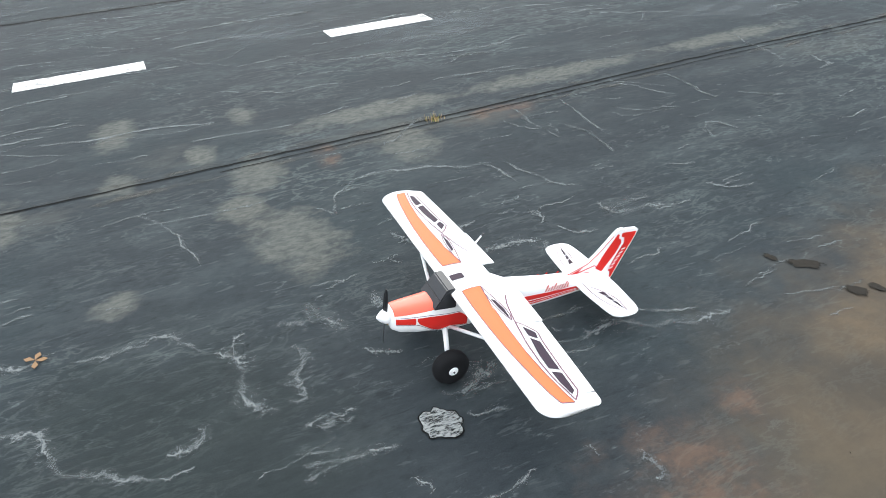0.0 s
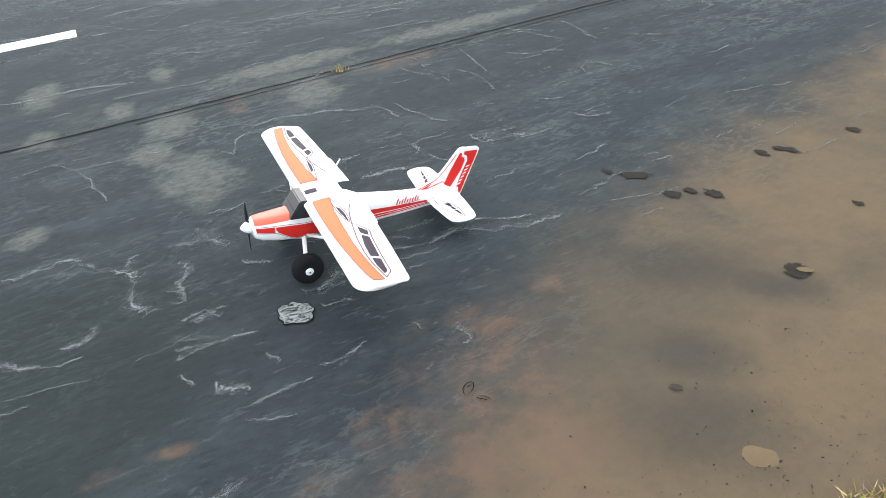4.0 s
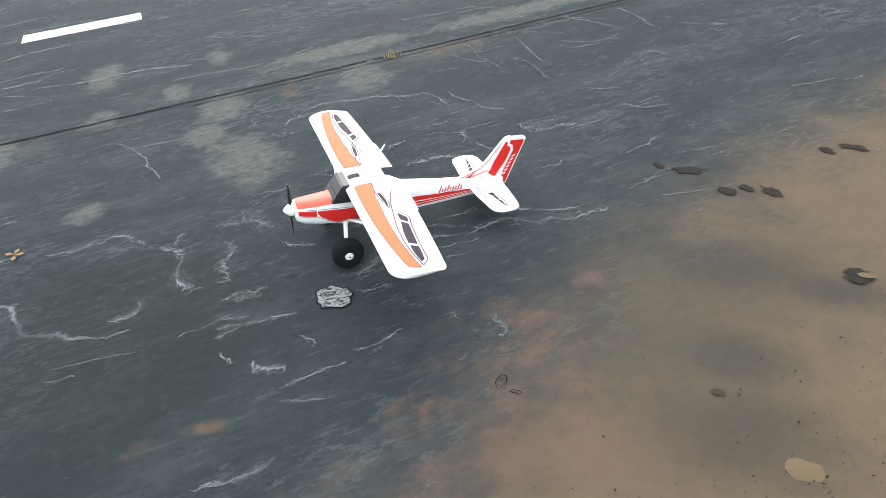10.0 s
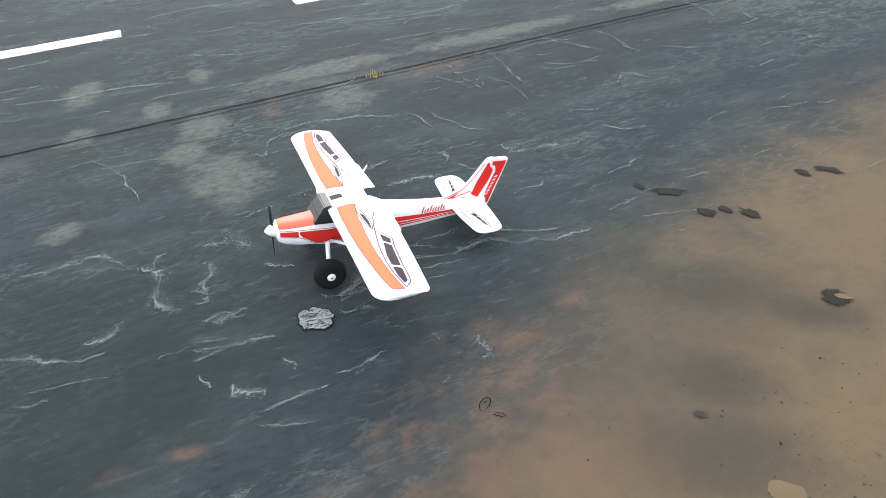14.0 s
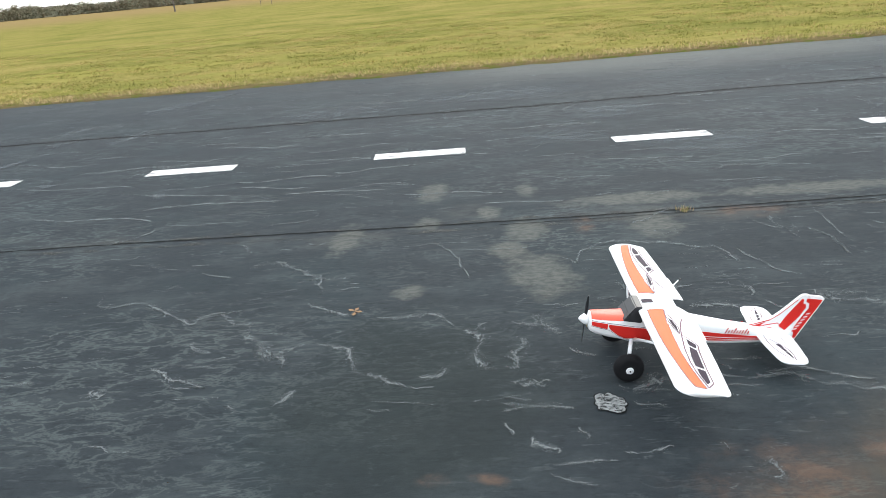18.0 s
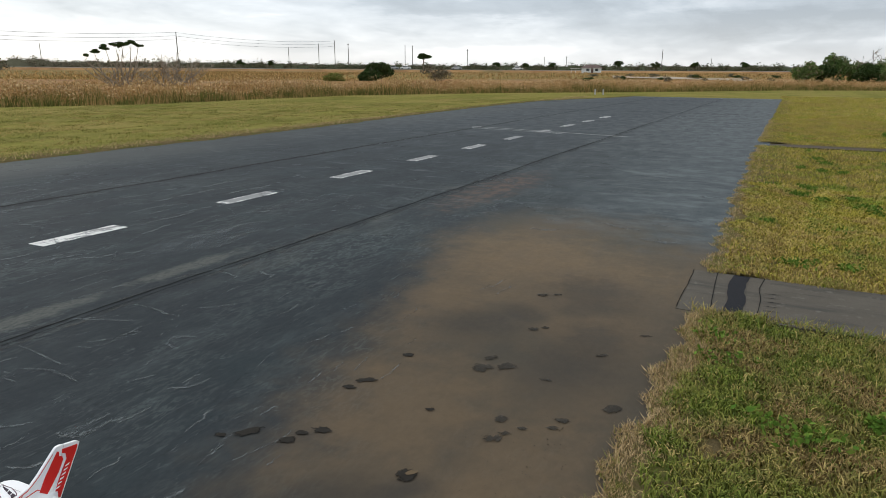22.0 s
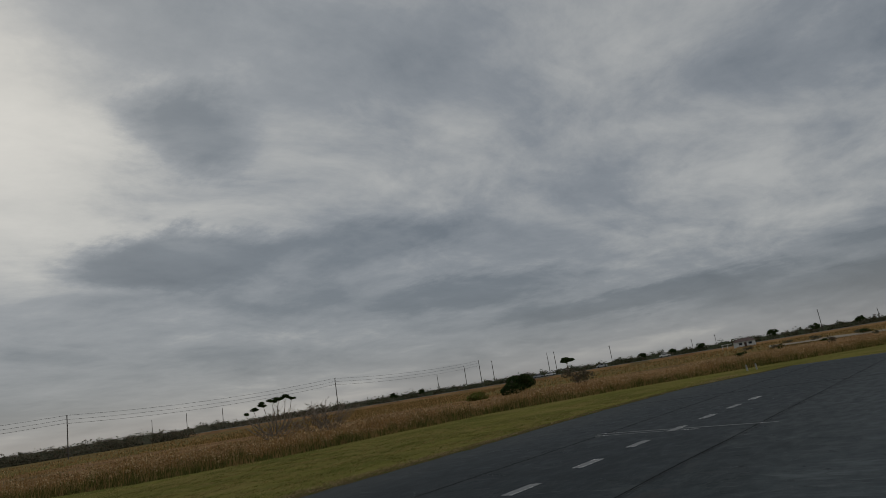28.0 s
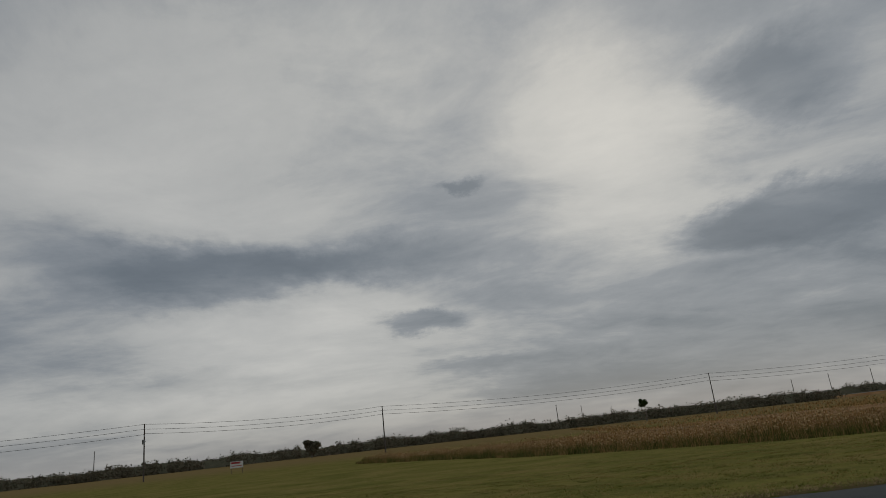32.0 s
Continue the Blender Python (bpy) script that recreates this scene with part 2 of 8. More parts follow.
def asphalt_material():
    m, n = material("weathered_asphalt")
    p = n.position()
    x, y, z = n.split(p)
    grit = n.noise(p, 210, 3, 0.75)
    fine = n.noise(n.scaled(p, (1.0, 0.45, 1.0)), 38, 6, 0.72)
    tone = n.noise(p, 0.35, 4)
    mottle = n.noise(n.scaled(p, (1.0, 0.42, 1.0)), 3.6, 8, 0.68)
    cool = n.noise(p, 0.9, 4)
    worn = n.math("SUBTRACT", 1.0, n.math("MULTIPLY", n.step(n.math("ADD", y, n.math("MULTIPLY", tone, 6.0)), 9.0, 22.0), 0.45))
    base = n.mix(tone, (0.019, 0.023, 0.027), (0.033, 0.037, 0.041))
    base = n.mix(n.math("MULTIPLY", n.step(cool, 0.45, 0.7), 0.5), base, (0.026, 0.035, 0.039))
    base = n.mix(n.math("MULTIPLY", n.math("MULTIPLY", n.step(mottle, 0.44, 0.70), 0.48), worn), base, (0.060, 0.067, 0.070))
    # thin pale hairlines that wander along the paving direction, at three sizes
    for scale, loc, wide, cut, amount in ((1.7, (4, 9, 0), 0.005, 0.55, 0.40), (3.6, (14, 2, 0), 0.008, 0.55, 0.34), (8.5, (7, 5, 0), 0.016, 0.55, 0.28)):
        wander = n.noise(n.scaled(p, (1.0, 0.36, 1.0), loc), scale, 6, 0.62, 0.15)
        line = n.math("SUBTRACT", 1.0, n.step(n.math("ABSOLUTE", n.math("SUBTRACT", wander, 0.5)), 0.0, wide))
        gate = n.step(n.math("ADD", n.math("MULTIPLY", n.noise(n.scaled(p, (1, 0.6, 1), loc), scale * 0.8, 3, 0.6), 0.6), n.math("MULTIPLY", fine, 0.4)), cut - 0.02, cut + 0.10)
        base = n.mix(n.math("MULTIPLY", n.math("MULTIPLY", line, gate), n.math("MULTIPLY", worn, amount)), base, (0.160, 0.176, 0.179))
    # slate-like wrinkles, lighter on their crests
    crest = n.math("ABSOLUTE", n.math("SUBTRACT", n.noise(n.scaled(p, (1.0, 0.34, 1.0), (6, 1, 0)), 9.0, 7, 0.68, 0.4), 0.5))
    zone = n.step(n.noise(n.scaled(p, (1, 0.5, 1), (11, 4, 0)), 0.9, 5, 0.6), 0.44, 0.62)
    base = n.mix(n.math("MULTIPLY", n.math("MULTIPLY", n.math("SUBTRACT", 1.0, n.step(crest, 0.0, 0.035)), zone), n.math("MULTIPLY", worn, 0.42)), base, (0.112, 0.124, 0.121))
    # scuffed chalky flecks
    fleck = n.noise(n.scaled(p, (5.0, 1.4, 1.0)), 5.0, 7, 0.74)
    base = n.mix(n.math("MULTIPLY", n.step(fleck, 0.58, 0.70), n.math("MULTIPLY", n.math("MULTIPLY", worn, 0.20), zone)), base, (0.135, 0.146, 0.147))
    # short scratches along the paving direction, pale and dark
    for loc, cut, tone_s, amount in (((3, 1, 0), 0.61, (0.110, 0.121, 0.123), 0.24), ((8, 6, 0), 0.61, (0.010, 0.011, 0.013), 0.30)):
        dash = n.noise(n.scaled(p, (1.0, 0.17, 1.0), loc), 34, 3, 0.55, 0.3)
        where = n.step(n.noise(n.scaled(p, (1, 0.6, 1), loc), 2.6, 4, 0.6), 0.40, 0.60)
        base = n.mix(n.math("MULTIPLY", n.math("MULTIPLY", n.step(dash, cut, cut + 0.05), where), n.math("MULTIPLY", worn, amount)), base, tone_s)
    pit = n.noise(n.scaled(p, (1.4, 0.7, 1), (2, 2, 0)), 17, 5, 0.7)
    base = n.mix(n.math("MULTIPLY", n.step(pit, 0.54, 0.72), n.math("MULTIPLY", worn, 0.5)), base, (0.014, 0.016, 0.018))
    # an old dark sealed spot by the pilot's stand
    ox, oy = n.math("DIVIDE", n.math("ADD", x, 1.20), 0.95), n.math("DIVIDE", n.math("SUBTRACT", y, 0.95), 0.75)
    spot = n.math("ADD", n.math("SQRT", n.math("ADD", n.math("MULTIPLY", ox, ox), n.math("MULTIPLY", oy, oy))), n.math("MULTIPLY", n.math("SUBTRACT", n.noise(p, 2.2, 5, 0.6), 0.5), 1.3))
    base = n.mix(n.math("MULTIPLY", n.math("SUBTRACT", 1.0, n.step(spot, 0.35, 1.15)), 0.70), base, (0.019, 0.023, 0.023))
    # tan dust left where water stood
    dust = n.step(n.noise(n.scaled(p, (0.9, 0.45, 1), (2, 5, 0)), 1.6, 6, 0.64), 0.52, 0.70)
    seam_near = n.math("SUBTRACT", 1.0, n.step(n.math("ABSOLUTE", n.math("ADD", x, 3.45)), 0.05, 0.7))
    rim = n.math("MULTIPLY", n.math("SUBTRACT", n.noise(n.scaled(p, (1, 0.75, 1), (4, 4, 0)), 6.0, 8, 0.66), 0.5), 2.6)
    pools = n.stains(p, rim, ((-2.46, 1.63, 0.30, 0.17, 5), (-3.22, 1.60, 0.22, 0.13, 0), (-3.20, 2.46, 0.24, 0.16, 0), (-3.74, 2.45, 0.13, 0.50, 0), (-3.72, 3.80, 0.12, 0.60, 0), (-4.24, 0.85, 0.24, 0.12, 0),
                              (-3.63, 1.33, 0.14, 0.08, 0), (-4.12, 1.66, 0.13, 0.09, 0), (-2.31, 0.83, 0.08, 0.09, 0), (-3.24, 0.28, 0.25, 0.11, 0), (-2.85, 1.45, 0.12, 0.12, 0), (-3.45, 0.85, 0.12, 0.10, 0), (-3.72, 5.4, 0.11, 0.6, 0)), 0.42)
    pools = n.math("MULTIPLY", pools, n.math("ADD", 0.45, n.math("MULTIPLY", n.step(fine, 0.36, 0.60), 0.40)))
    base = n.mix(n.math("MAXIMUM", pools, n.math("MULTIPLY", dust, n.math("ADD", 0.05, n.math("MULTIPLY", seam_near, 0.35)))), base, n.mix(n.noise(p, 3.0, 3), (0.086, 0.087, 0.081), (0.110, 0.105, 0.092)))
    # paler worn strip by the near side, further along; blue-grey sheen painted in
    strip = n.math("MULTIPLY", n.step(n.math("ADD", x, n.math("MULTIPLY", n.math("SUBTRACT", n.noise(p, 0.7, 4, 0.55), 0.5), 2.4)), -2.3, -0.5), n.step(y, 6.6, 9.0))
    wash = n.noise(n.scaled(p, (0.45, 1.0, 1), (2, 7, 0)), 1.5, 6, 0.6)
    base = n.mix(n.math("MULTIPLY", strip, n.math("ADD", 0.35, n.math("MULTIPLY", n.step(wash, 0.36, 0.62), 0.50))), base, n.mix(n.step(n.noise(n.scaled(p, (0.7, 1.0, 1), (5, 2, 0)), 4.0, 6, 0.62), 0.36, 0.68), (0.058, 0.065, 0.072), (0.104, 0.113, 0.121)))
    # mottled grey that pales with distance, sky sheen mixed into the colour
    far_sheen = n.math("MULTIPLY", n.step(n.math("ADD", y, n.math("MULTIPLY", n.math("SUBTRACT", cool, 0.5), 12.0)), 6.5, 26.0), 0.75)
    base = n.mix(far_sheen, base, n.mix(n.step(mottle, 0.30, 0.70), (0.036, 0.039, 0.044), (0.094, 0.101, 0.108)))
    # pale scuffs that lie across the paving, further off
    cross = n.noise(n.scaled(p, (0.22, 1.0, 1.0), (9, 3, 0)), 4.2, 5, 0.62, 0.3)
    cross = n.math("MULTIPLY", n.step(cross, 0.57, 0.68), n.math("MULTIPLY", n.step(y, 5.0, 12.0), n.step(n.noise(p, 0.30, 4, 0.6), 0.40, 0.58)))
    base = n.mix(n.math("MULTIPLY", cross, 0.35), base, (0.150, 0.158, 0.164))
    # grey margin along the far side
    margin = n.math("SUBTRACT", 1.0, n.step(n.math("ADD", x, n.math("MULTIPLY", tone, 1.6)), -11.2, -8.6))
    margin = n.math("MULTIPLY", margin, n.math("SUBTRACT", 1.0, n.math("MULTIPLY", n.step(n.math("ADD", y, n.math("MULTIPLY", tone, 5.0)), 9.0, 18.0), 0.70)))
    margin = n.math("MULTIPLY", margin, n.math("ADD", 0.12, n.math("MULTIPLY", n.step(n.math("ADD", y, n.math("MULTIPLY", tone, 3.0)), 0.5, 4.0), 0.88)))
    base = n.mix(n.math("MULTIPLY", margin, 0.75), base, n.mix(mottle, (0.075, 0.077, 0.072), (0.135, 0.132, 0.122)))
    both = n.math("ADD", n.math("MULTIPLY", grit, 0.5), n.math("MULTIPLY", fine, 0.5))
    base = n.mix(0.22, base, n.mix(n.step(both, 0.30, 0.70), (0.15, 0.15, 0.15), (0.85, 0.85, 0.85)), "OVERLAY")
    base = n.mix(1.0, base, (1.01, 1.06, 1.04), "MULTIPLY")
    # dried silt by the near side; its border runs out and back along the runway
    border = n.ramp(n.math("DIVIDE", n.math("SUBTRACT", y, 0.8), 13.0), [
        (0.0, 0.97), (0.062, 0.956), (0.088, 0.926), (0.115, 0.788), (0.165, 0.685), (0.245, 0.594), (0.315, 0.506), (0.392, 0.447), (0.527, 0.30), (0.654, 0.36), (0.746, 0.62), (0.86, 0.91), (1.0, 1.0)])
    xb = n.math("SUBTRACT", n.math("MULTIPLY", border, 3.4), 3.3)
    wob = n.math("MULTIPLY", n.math("SUBTRACT", n.noise(p, 0.9, 3, 0.5), 0.5), 0.7)
    wob = n.math("ADD", wob, n.math("MULTIPLY", n.math("SUBTRACT", n.noise(p, 4.0, 7, 0.62), 0.5), 0.75))
    silt = n.step(n.math("ADD", n.math("SUBTRACT", x, xb), wob), -0.34, 0.50)
    fade = n.math("SUBTRACT", 1.0, n.step(n.math("ADD", n.math("ADD", y, n.math("MULTIPLY", x, 0.35)), n.math("MULTIPLY", wob, 2.2)), 7.6, 9.6))
    silt = n.math("MULTIPLY", silt, fade)
    edge = n.math("MULTIPLY", n.math("SUBTRACT", n.noise(p, 5.0, 7, 0.66), 0.5), 2.2)
    drift = n.noise(n.scaled(p, (1, 0.6, 1), (7, 1, 0)), 1.1, 4, 0.5)
    silt_tone = n.mix(n.noise(p, 2.0, 5, 0.55), (0.066, 0.056, 0.042), (0.098, 0.077, 0.054))
    silt_tone = n.mix(n.math("MULTIPLY", n.step(drift, 0.40, 0.68), 0.60), silt_tone, (0.056, 0.053, 0.043))
    # paler sand towards the turf and in drifts
    sand = n.stains(p, edge, ((-0.75, 4.05, 0.55, 0.60, 20), (0.10, 3.30, 0.34, 1.15, 5), (-1.35, 5.6, 0.50, 0.75, 10), (-0.95, 4.0, 0.35, 0.6, 0), (0.17, 2.78, 0.075, 0.06, 30), (0.05, 2.0, 0.30, 0.6, 0), (-1.1, 7.0, 0.9, 0.9, 0), (-0.5, 6.6, 0.7, 0.9, 0), (-0.1, 5.6, 0.35, 0.5, 0)), 0.75)
    silt_tone = n.mix(n.math("MULTIPLY", sand, 0.70), silt_tone, n.mix(n.noise(p, 9, 6, 0.6), (0.110, 0.080, 0.049), (0.150, 0.110, 0.069)))
    # damp grey drifts
    damp = n.stains(p, edge, ((-0.60, 3.20, 0.26, 0.13, 58), (-0.33, 3.42, 0.13, 0.08, 55), (-0.23, 2.91, 0.16, 0.10, 55), (0.02, 2.72, 0.24, 0.16, 60), (-0.85, 5.36, 0.34, 0.26, 35), (-0.63, 5.66, 0.18, 0.2, 40), (-0.37, 3.38, 0.16, 0.09, 40), (-0.3, 6.3, 0.35, 0.5, 20), (-0.05, 5.2, 0.25, 0.6, 0)), 0.7)
    silt_tone = n.mix(n.math("MULTIPLY", damp, 0.62), silt_tone, (0.040, 0.038, 0.034))
    silt_tone = n.mix(n.math("MULTIPLY", n.step(n.noise(p, 33, 4, 0.7), 0.62, 0.72), 0.25), silt_tone, (0.050, 0.040, 0.028))
    silt_tone = n.mix(0.22, silt_tone, n.mix(n.step(n.noise(n.scaled(p, (1, 0.7, 1)), 26, 7, 0.72), 0.30, 0.70), (0.38, 0.38, 0.38), (0.62, 0.62, 0.62)), "OVERLAY")
    silt_tone = n.mix(n.math("MULTIPLY", n.math("MULTIPLY", n.step(n.noise(p, 90, 3, 0.6), 0.66, 0.71), n.step(x, -0.6, 0.15)), 0.6), silt_tone, (0.034, 0.028, 0.020))
    silt_tone = n.mix(1.0, silt_tone, (1.02, 0.985, 0.95), "MULTIPLY")
    base = n.mix(n.math("MULTIPLY", silt, n.math("ADD", 0.66, n.math("MULTIPLY", n.noise(p, 3.0, 5, 0.6), 0.55)), clamp=True), base, silt_tone)
    # rust-brown stains along the silt's border and a few beyond it
    rust = n.stains(p, edge, ((-0.66, 2.42, 0.17, 0.15, 30), (-0.46, 2.28, 0.26, 0.26, 20), (-0.22, 2.18, 0.34, 0.34, 0), (-0.47, 1.93, 0.07, 0.13, 0), (-0.70, 1.285, 0.028, 0.06, -15), (-0.70, 1.07, 0.03, 0.05, 0),
                              (-0.76, 2.72, 0.09, 0.09, 0), (-0.64, 2.12, 0.035, 0.03, 0), (-0.08, 1.75, 0.25, 0.35, 0), (-3.24, 2.0, 0.14, 0.06, 0), (-3.30, 3.15, 0.10, 0.25, 0), (-2.9, 10.6, 0.35, 1.6, 0)), 0.6)
    rust = n.math("MULTIPLY", rust, n.math("ADD", 0.12, n.math("MULTIPLY", n.step(n.noise(n.scaled(p, (1, .7, 1), (3, 2, 0)), 7.0, 7, 0.68), 0.42, 0.62), 0.55)))
    base = n.mix(rust, base, n.mix(n.noise(p, 14, 5, 0.6), (0.088, 0.058, 0.043), (0.135, 0.086, 0.061)))
    # colour lifted further along, painting in the sky sheen of a grazing view
    grazing_lift = n.math("MULTIPLY", n.step(y, 4.5, 8.5), n.step(x, -5.0, -2.0))
    base = n.mix(grazing_lift, base, (1.34, 1.32, 1.28), "MULTIPLY")
    rough = n.math("ADD", 0.62, n.math("MULTIPLY", mottle, 0.25))
    wrinkle = n.math("ABSOLUTE", n.math("SUBTRACT", n.noise(n.scaled(p, (1.0, 0.34, 1.0), (6, 1, 0)), 9.0, 7, 0.68, 0.4), 0.5))
    h = n.math("ADD", n.math("ADD", n.math("MULTIPLY", both, 0.6), n.math("MULTIPLY", mottle, 0.6)), n.math("MULTIPLY", n.math("MULTIPLY", wrinkle, 1.6), n.math("SUBTRACT", 1.0, silt)))
    h = n.math("MULTIPLY", h, n.math("SUBTRACT", 1.0, n.math("MULTIPLY", silt, 0.65)))
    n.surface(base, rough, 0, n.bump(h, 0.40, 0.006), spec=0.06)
    return m


def grass_ground_material():
    m, n = material("mown_grass_ground")
    p = n.position()
    x, y, z = n.split(p)
    fine = n.noise(n.scaled(p, (1.0, 0.32, 1)), 13, 6, 0.75)
    clump = n.noise(n.scaled(p, (1, 0.4, 1)), 5.5, 5, 0.65)
    patch = n.noise(p, 0.22, 5, 0.6)
    strip = n.noise(n.scaled(p, (0.5, 0.05, 1)), 1.2, 4, 0.6)
    a = n.mix(n.step(patch, 0.35, 0.65), (0.138, 0.140, 0.036), (0.268, 0.212, 0.074))
    a = n.mix(n.step(strip, 0.40, 0.68), a, (0.226, 0.205, 0.056))
    a = n.mix(n.math("MULTIPLY", n.step(clump, 0.46, 0.70), 0.45), a, (0.125, 0.130, 0.024))
    a = n.mix(n.math("MULTIPLY", n.step(fine, 0.50, 0.66), 0.65), a, (0.330, 0.270, 0.098))
    a = n.mix(n.math("MULTIPLY", n.math("SUBTRACT", 1.0, n.step(fine, 0.36, 0.47)), 0.6), a, (0.056, 0.062, 0.014))
    # brown thatch under the near lawn, with shade between blades put into its tone
    near = n.math("MULTIPLY", n.step(x, 0.0, 0.3), n.math("SUBTRACT", 1.0, n.step(n.math("ADD", y, x), 22, 46)))
    a = n.mix(n.math("MULTIPLY", near, 0.75), a, n.mix(clump, (0.058, 0.048, 0.019), (0.190, 0.150, 0.058)))
    far = n.step(n.node("ShaderNodeVectorMath", operation="LENGTH", inputs={0: p}).outputs["Value"], 120, 210)
    a = n.mix(n.math("MULTIPLY", far, 0.8), a, n.mix(clump, (0.20, 0.135, 0.065), (0.30, 0.21, 0.10)))
    n.surface(a, 0.9, 0, n.bump(n.math("ADD", fine, clump), 0.6, 0.03), spec=0.0)
    return m


def blade_material(name, dark, light, straw, straw_share, patch=None, patch_scale=0.12):
    """Leaves or blades: each its own tone, some gone to straw, in drifts."""
    m, n = material(name)
    r = n.island()
    c = n.mix(r, dark, light)
    pick = n.math("FRACT", n.math("MULTIPLY", r, 17.31))
    drift = n.step(n.noise(n.position(), 0.9, 4), 0.32, 0.68)
    c = n.mix(n.math("LESS_THAN", pick, n.math("MULTIPLY", straw_share, n.math("MULTIPLY", drift, 2.0))), c, straw)
    if patch:
        c = n.mix(n.math("MULTIPLY", n.step(n.noise(n.position(), patch_scale, 5, 0.65), 0.46, 0.66), 0.75), c, n.mix(r, tuple(0.7 * v for v in patch), tuple(1.4 * v for v in patch)))
    n.surface(c, 0.9, spec=0.04)
    return m


M_ASPHALT = asphalt_material()
M_GROUND = grass_ground_material()
def lawn_blade_material():
    """Lawn blades: green, yellow-green and straw, in drifts, with brown dead patches."""
    m, n = material("lawn_blades")
    r, p = n.island(), n.position()
    c = n.mix(r, (0.120, 0.130, 0.018), (0.640, 0.530, 0.092))
    pick = n.math("FRACT", n.math("MULTIPLY", r, 17.31))
    drift = n.step(n.noise(p, 0.9, 4), 0.32, 0.68)
    c = n.mix(n.math("LESS_THAN", pick, n.math("MULTIPLY", 0.47, drift)), c, (0.640, 0.480, 0.180))
    green = n.step(n.noise(n.scaled(p, (1, 1, 1), (3, 8, 0)), 1.3, 5, 0.65), 0.47, 0.62)
    c = n.mix(n.math("MULTIPLY", green, 0.75), c, n.mix(r, (0.080, 0.135, 0.016), (0.360, 0.450, 0.070)))
    dead = n.step(n.noise(n.scaled(p, (1, 1, 1), (21, 5, 0)), 1.7, 5, 0.65), 0.49, 0.62)
    wide = n.step(n.noise(n.scaled(p, (1, 0.5, 1), (2, 15, 0)), 0.30, 5, 0.62), 0.44, 0.62)
    dead = n.math("MAXIMUM", dead, n.math("MULTIPLY", wide, n.math("LESS_THAN", pick, 0.7)))
    c = n.mix(n.math("MULTIPLY", dead, 0.70), c, n.mix(r, (0.190, 0.125, 0.050), (0.560, 0.375, 0.165)))
    n.surface(c, 0.9, spec=0.04)
    return m


M_BLADE = lawn_blade_material()


def near_blade_material():
    """Broad lawn blades by the pilot's stand: olive and mid green, with withered brown drifts."""
    m, n = material("broad_lawn_blades")
    r, p = n.island(), n.position()
    c = n.mix(r, (0.070, 0.082, 0.016), (0.340, 0.320, 0.070))
    pick = n.math("FRACT", n.math("MULTIPLY", r, 17.31))
    green = n.step(n.noise(n.scaled(p, (1, 1, 1), (3, 8, 0)), 1.1, 4, 0.6), 0.38, 0.54)
    c = n.mix(n.math("MULTIPLY", green, 0.90), c, n.mix(r, (0.056, 0.084, 0.012), (0.250, 0.300, 0.050)))
    dead = n.step(n.noise(n.scaled(p, (1, 1, 1), (21, 5, 0)), 1.5, 5, 0.62), 0.42, 0.56)
    c = n.mix(n.math("MULTIPLY", n.math("LESS_THAN", pick, 0.80), n.math("MULTIPLY", dead, 0.85)), c, n.mix(r, (0.150, 0.095, 0.042), (0.420, 0.275, 0.120)))
    c = n.mix(n.math("LESS_THAN", pick, 0.07), c, (0.500, 0.380, 0.140))
    n.surface(c, 0.8, spec=0.12)
    return m


M_BLADE_NEAR = near_blade_material()
M_BLADE_DRY = blade_material("dry_lawn_blades", (0.120, 0.122, 0.027), (0.325, 0.292, 0.074), (0.480, 0.360, 0.150), 0.42, (0.160, 0.175, 0.048), 0.5)
M_STRAW = blade_material("edge_straw", (0.230, 0.160, 0.080), (0.680, 0.500, 0.270), (0.240, 0.235, 0.065), 0.22)
M_CLOVER = blade_material("clover_leaves", (0.055, 0.115, 0.016), (0.160, 0.260, 0.042), (0.170, 0.230, 0.040), 0.2)
M_TALL = blade_material("tall_dry_grass", (0.300, 0.170, 0.060), (0.680, 0.430, 0.185), (0.170, 0.140, 0.046), 0.20, (0.270, 0.150, 0.060), 0.15)
M_PLUME = blade_material("grass_plumes", (0.420, 0.285, 0.130), (0.690, 0.500, 0.270), (0.440, 0.270, 0.130), 0.35, (0.360, 0.235, 0.115), 0.2)
M_TALL_GREEN = blade_material("tall_green_grass", (0.090, 0.095, 0.024), (0.230, 0.205, 0.060), (0.42, 0.275, 0.115), 0.34, (0.095, 0.115, 0.030), 0.10)
# scrub leaf tones are lightened, distance haze included in the colour
M_SCRUB = blade_material("scrub_leaves", (0.072, 0.076, 0.050), (0.185, 0.172, 0.112), (0.230, 0.185, 0.130), 0.28, (0.150, 0.125, 0.088), 0.03)
M_SCRUB_DARK = blade_material("dark_scrub_leaves", (0.042, 0.056, 0.030), (0.118, 0.128, 0.070), (0.165, 0.135, 0.085), 0.25, (0.100, 0.088, 0.056), 0.03)
M_DARKLEAF = blade_material("dark_evergreen_leaves", (0.020, 0.040, 0.013), (0.065, 0.100, 0.030), (0.080, 0.076, 0.036), 0.10)
M_GREENLEAF = blade_material("thicket_leaves", (0.045, 0.092, 0.026), (0.165, 0.240, 0.066), (0.24, 0.215, 0.125), 0.22)
M_SHRUBLEAF = blade_material("flowering_shrub_leaves", (0.028, 0.058, 0.009), (0.240, 0.290, 0.048), (0.230, 0.170, 0.060), 0.26)
M_SEEDHEAD = blade_material("flowering_tips", (0.130, 0.130, 0.026), (0.440, 0.370, 0.095), (0.270, 0.190, 0.075), 0.30)
M_WEED = blade_material("weed_blades", (0.080, 0.100, 0.020), (0.200, 0.220, 0.050), (0.260, 0.200, 0.080), 0.25)
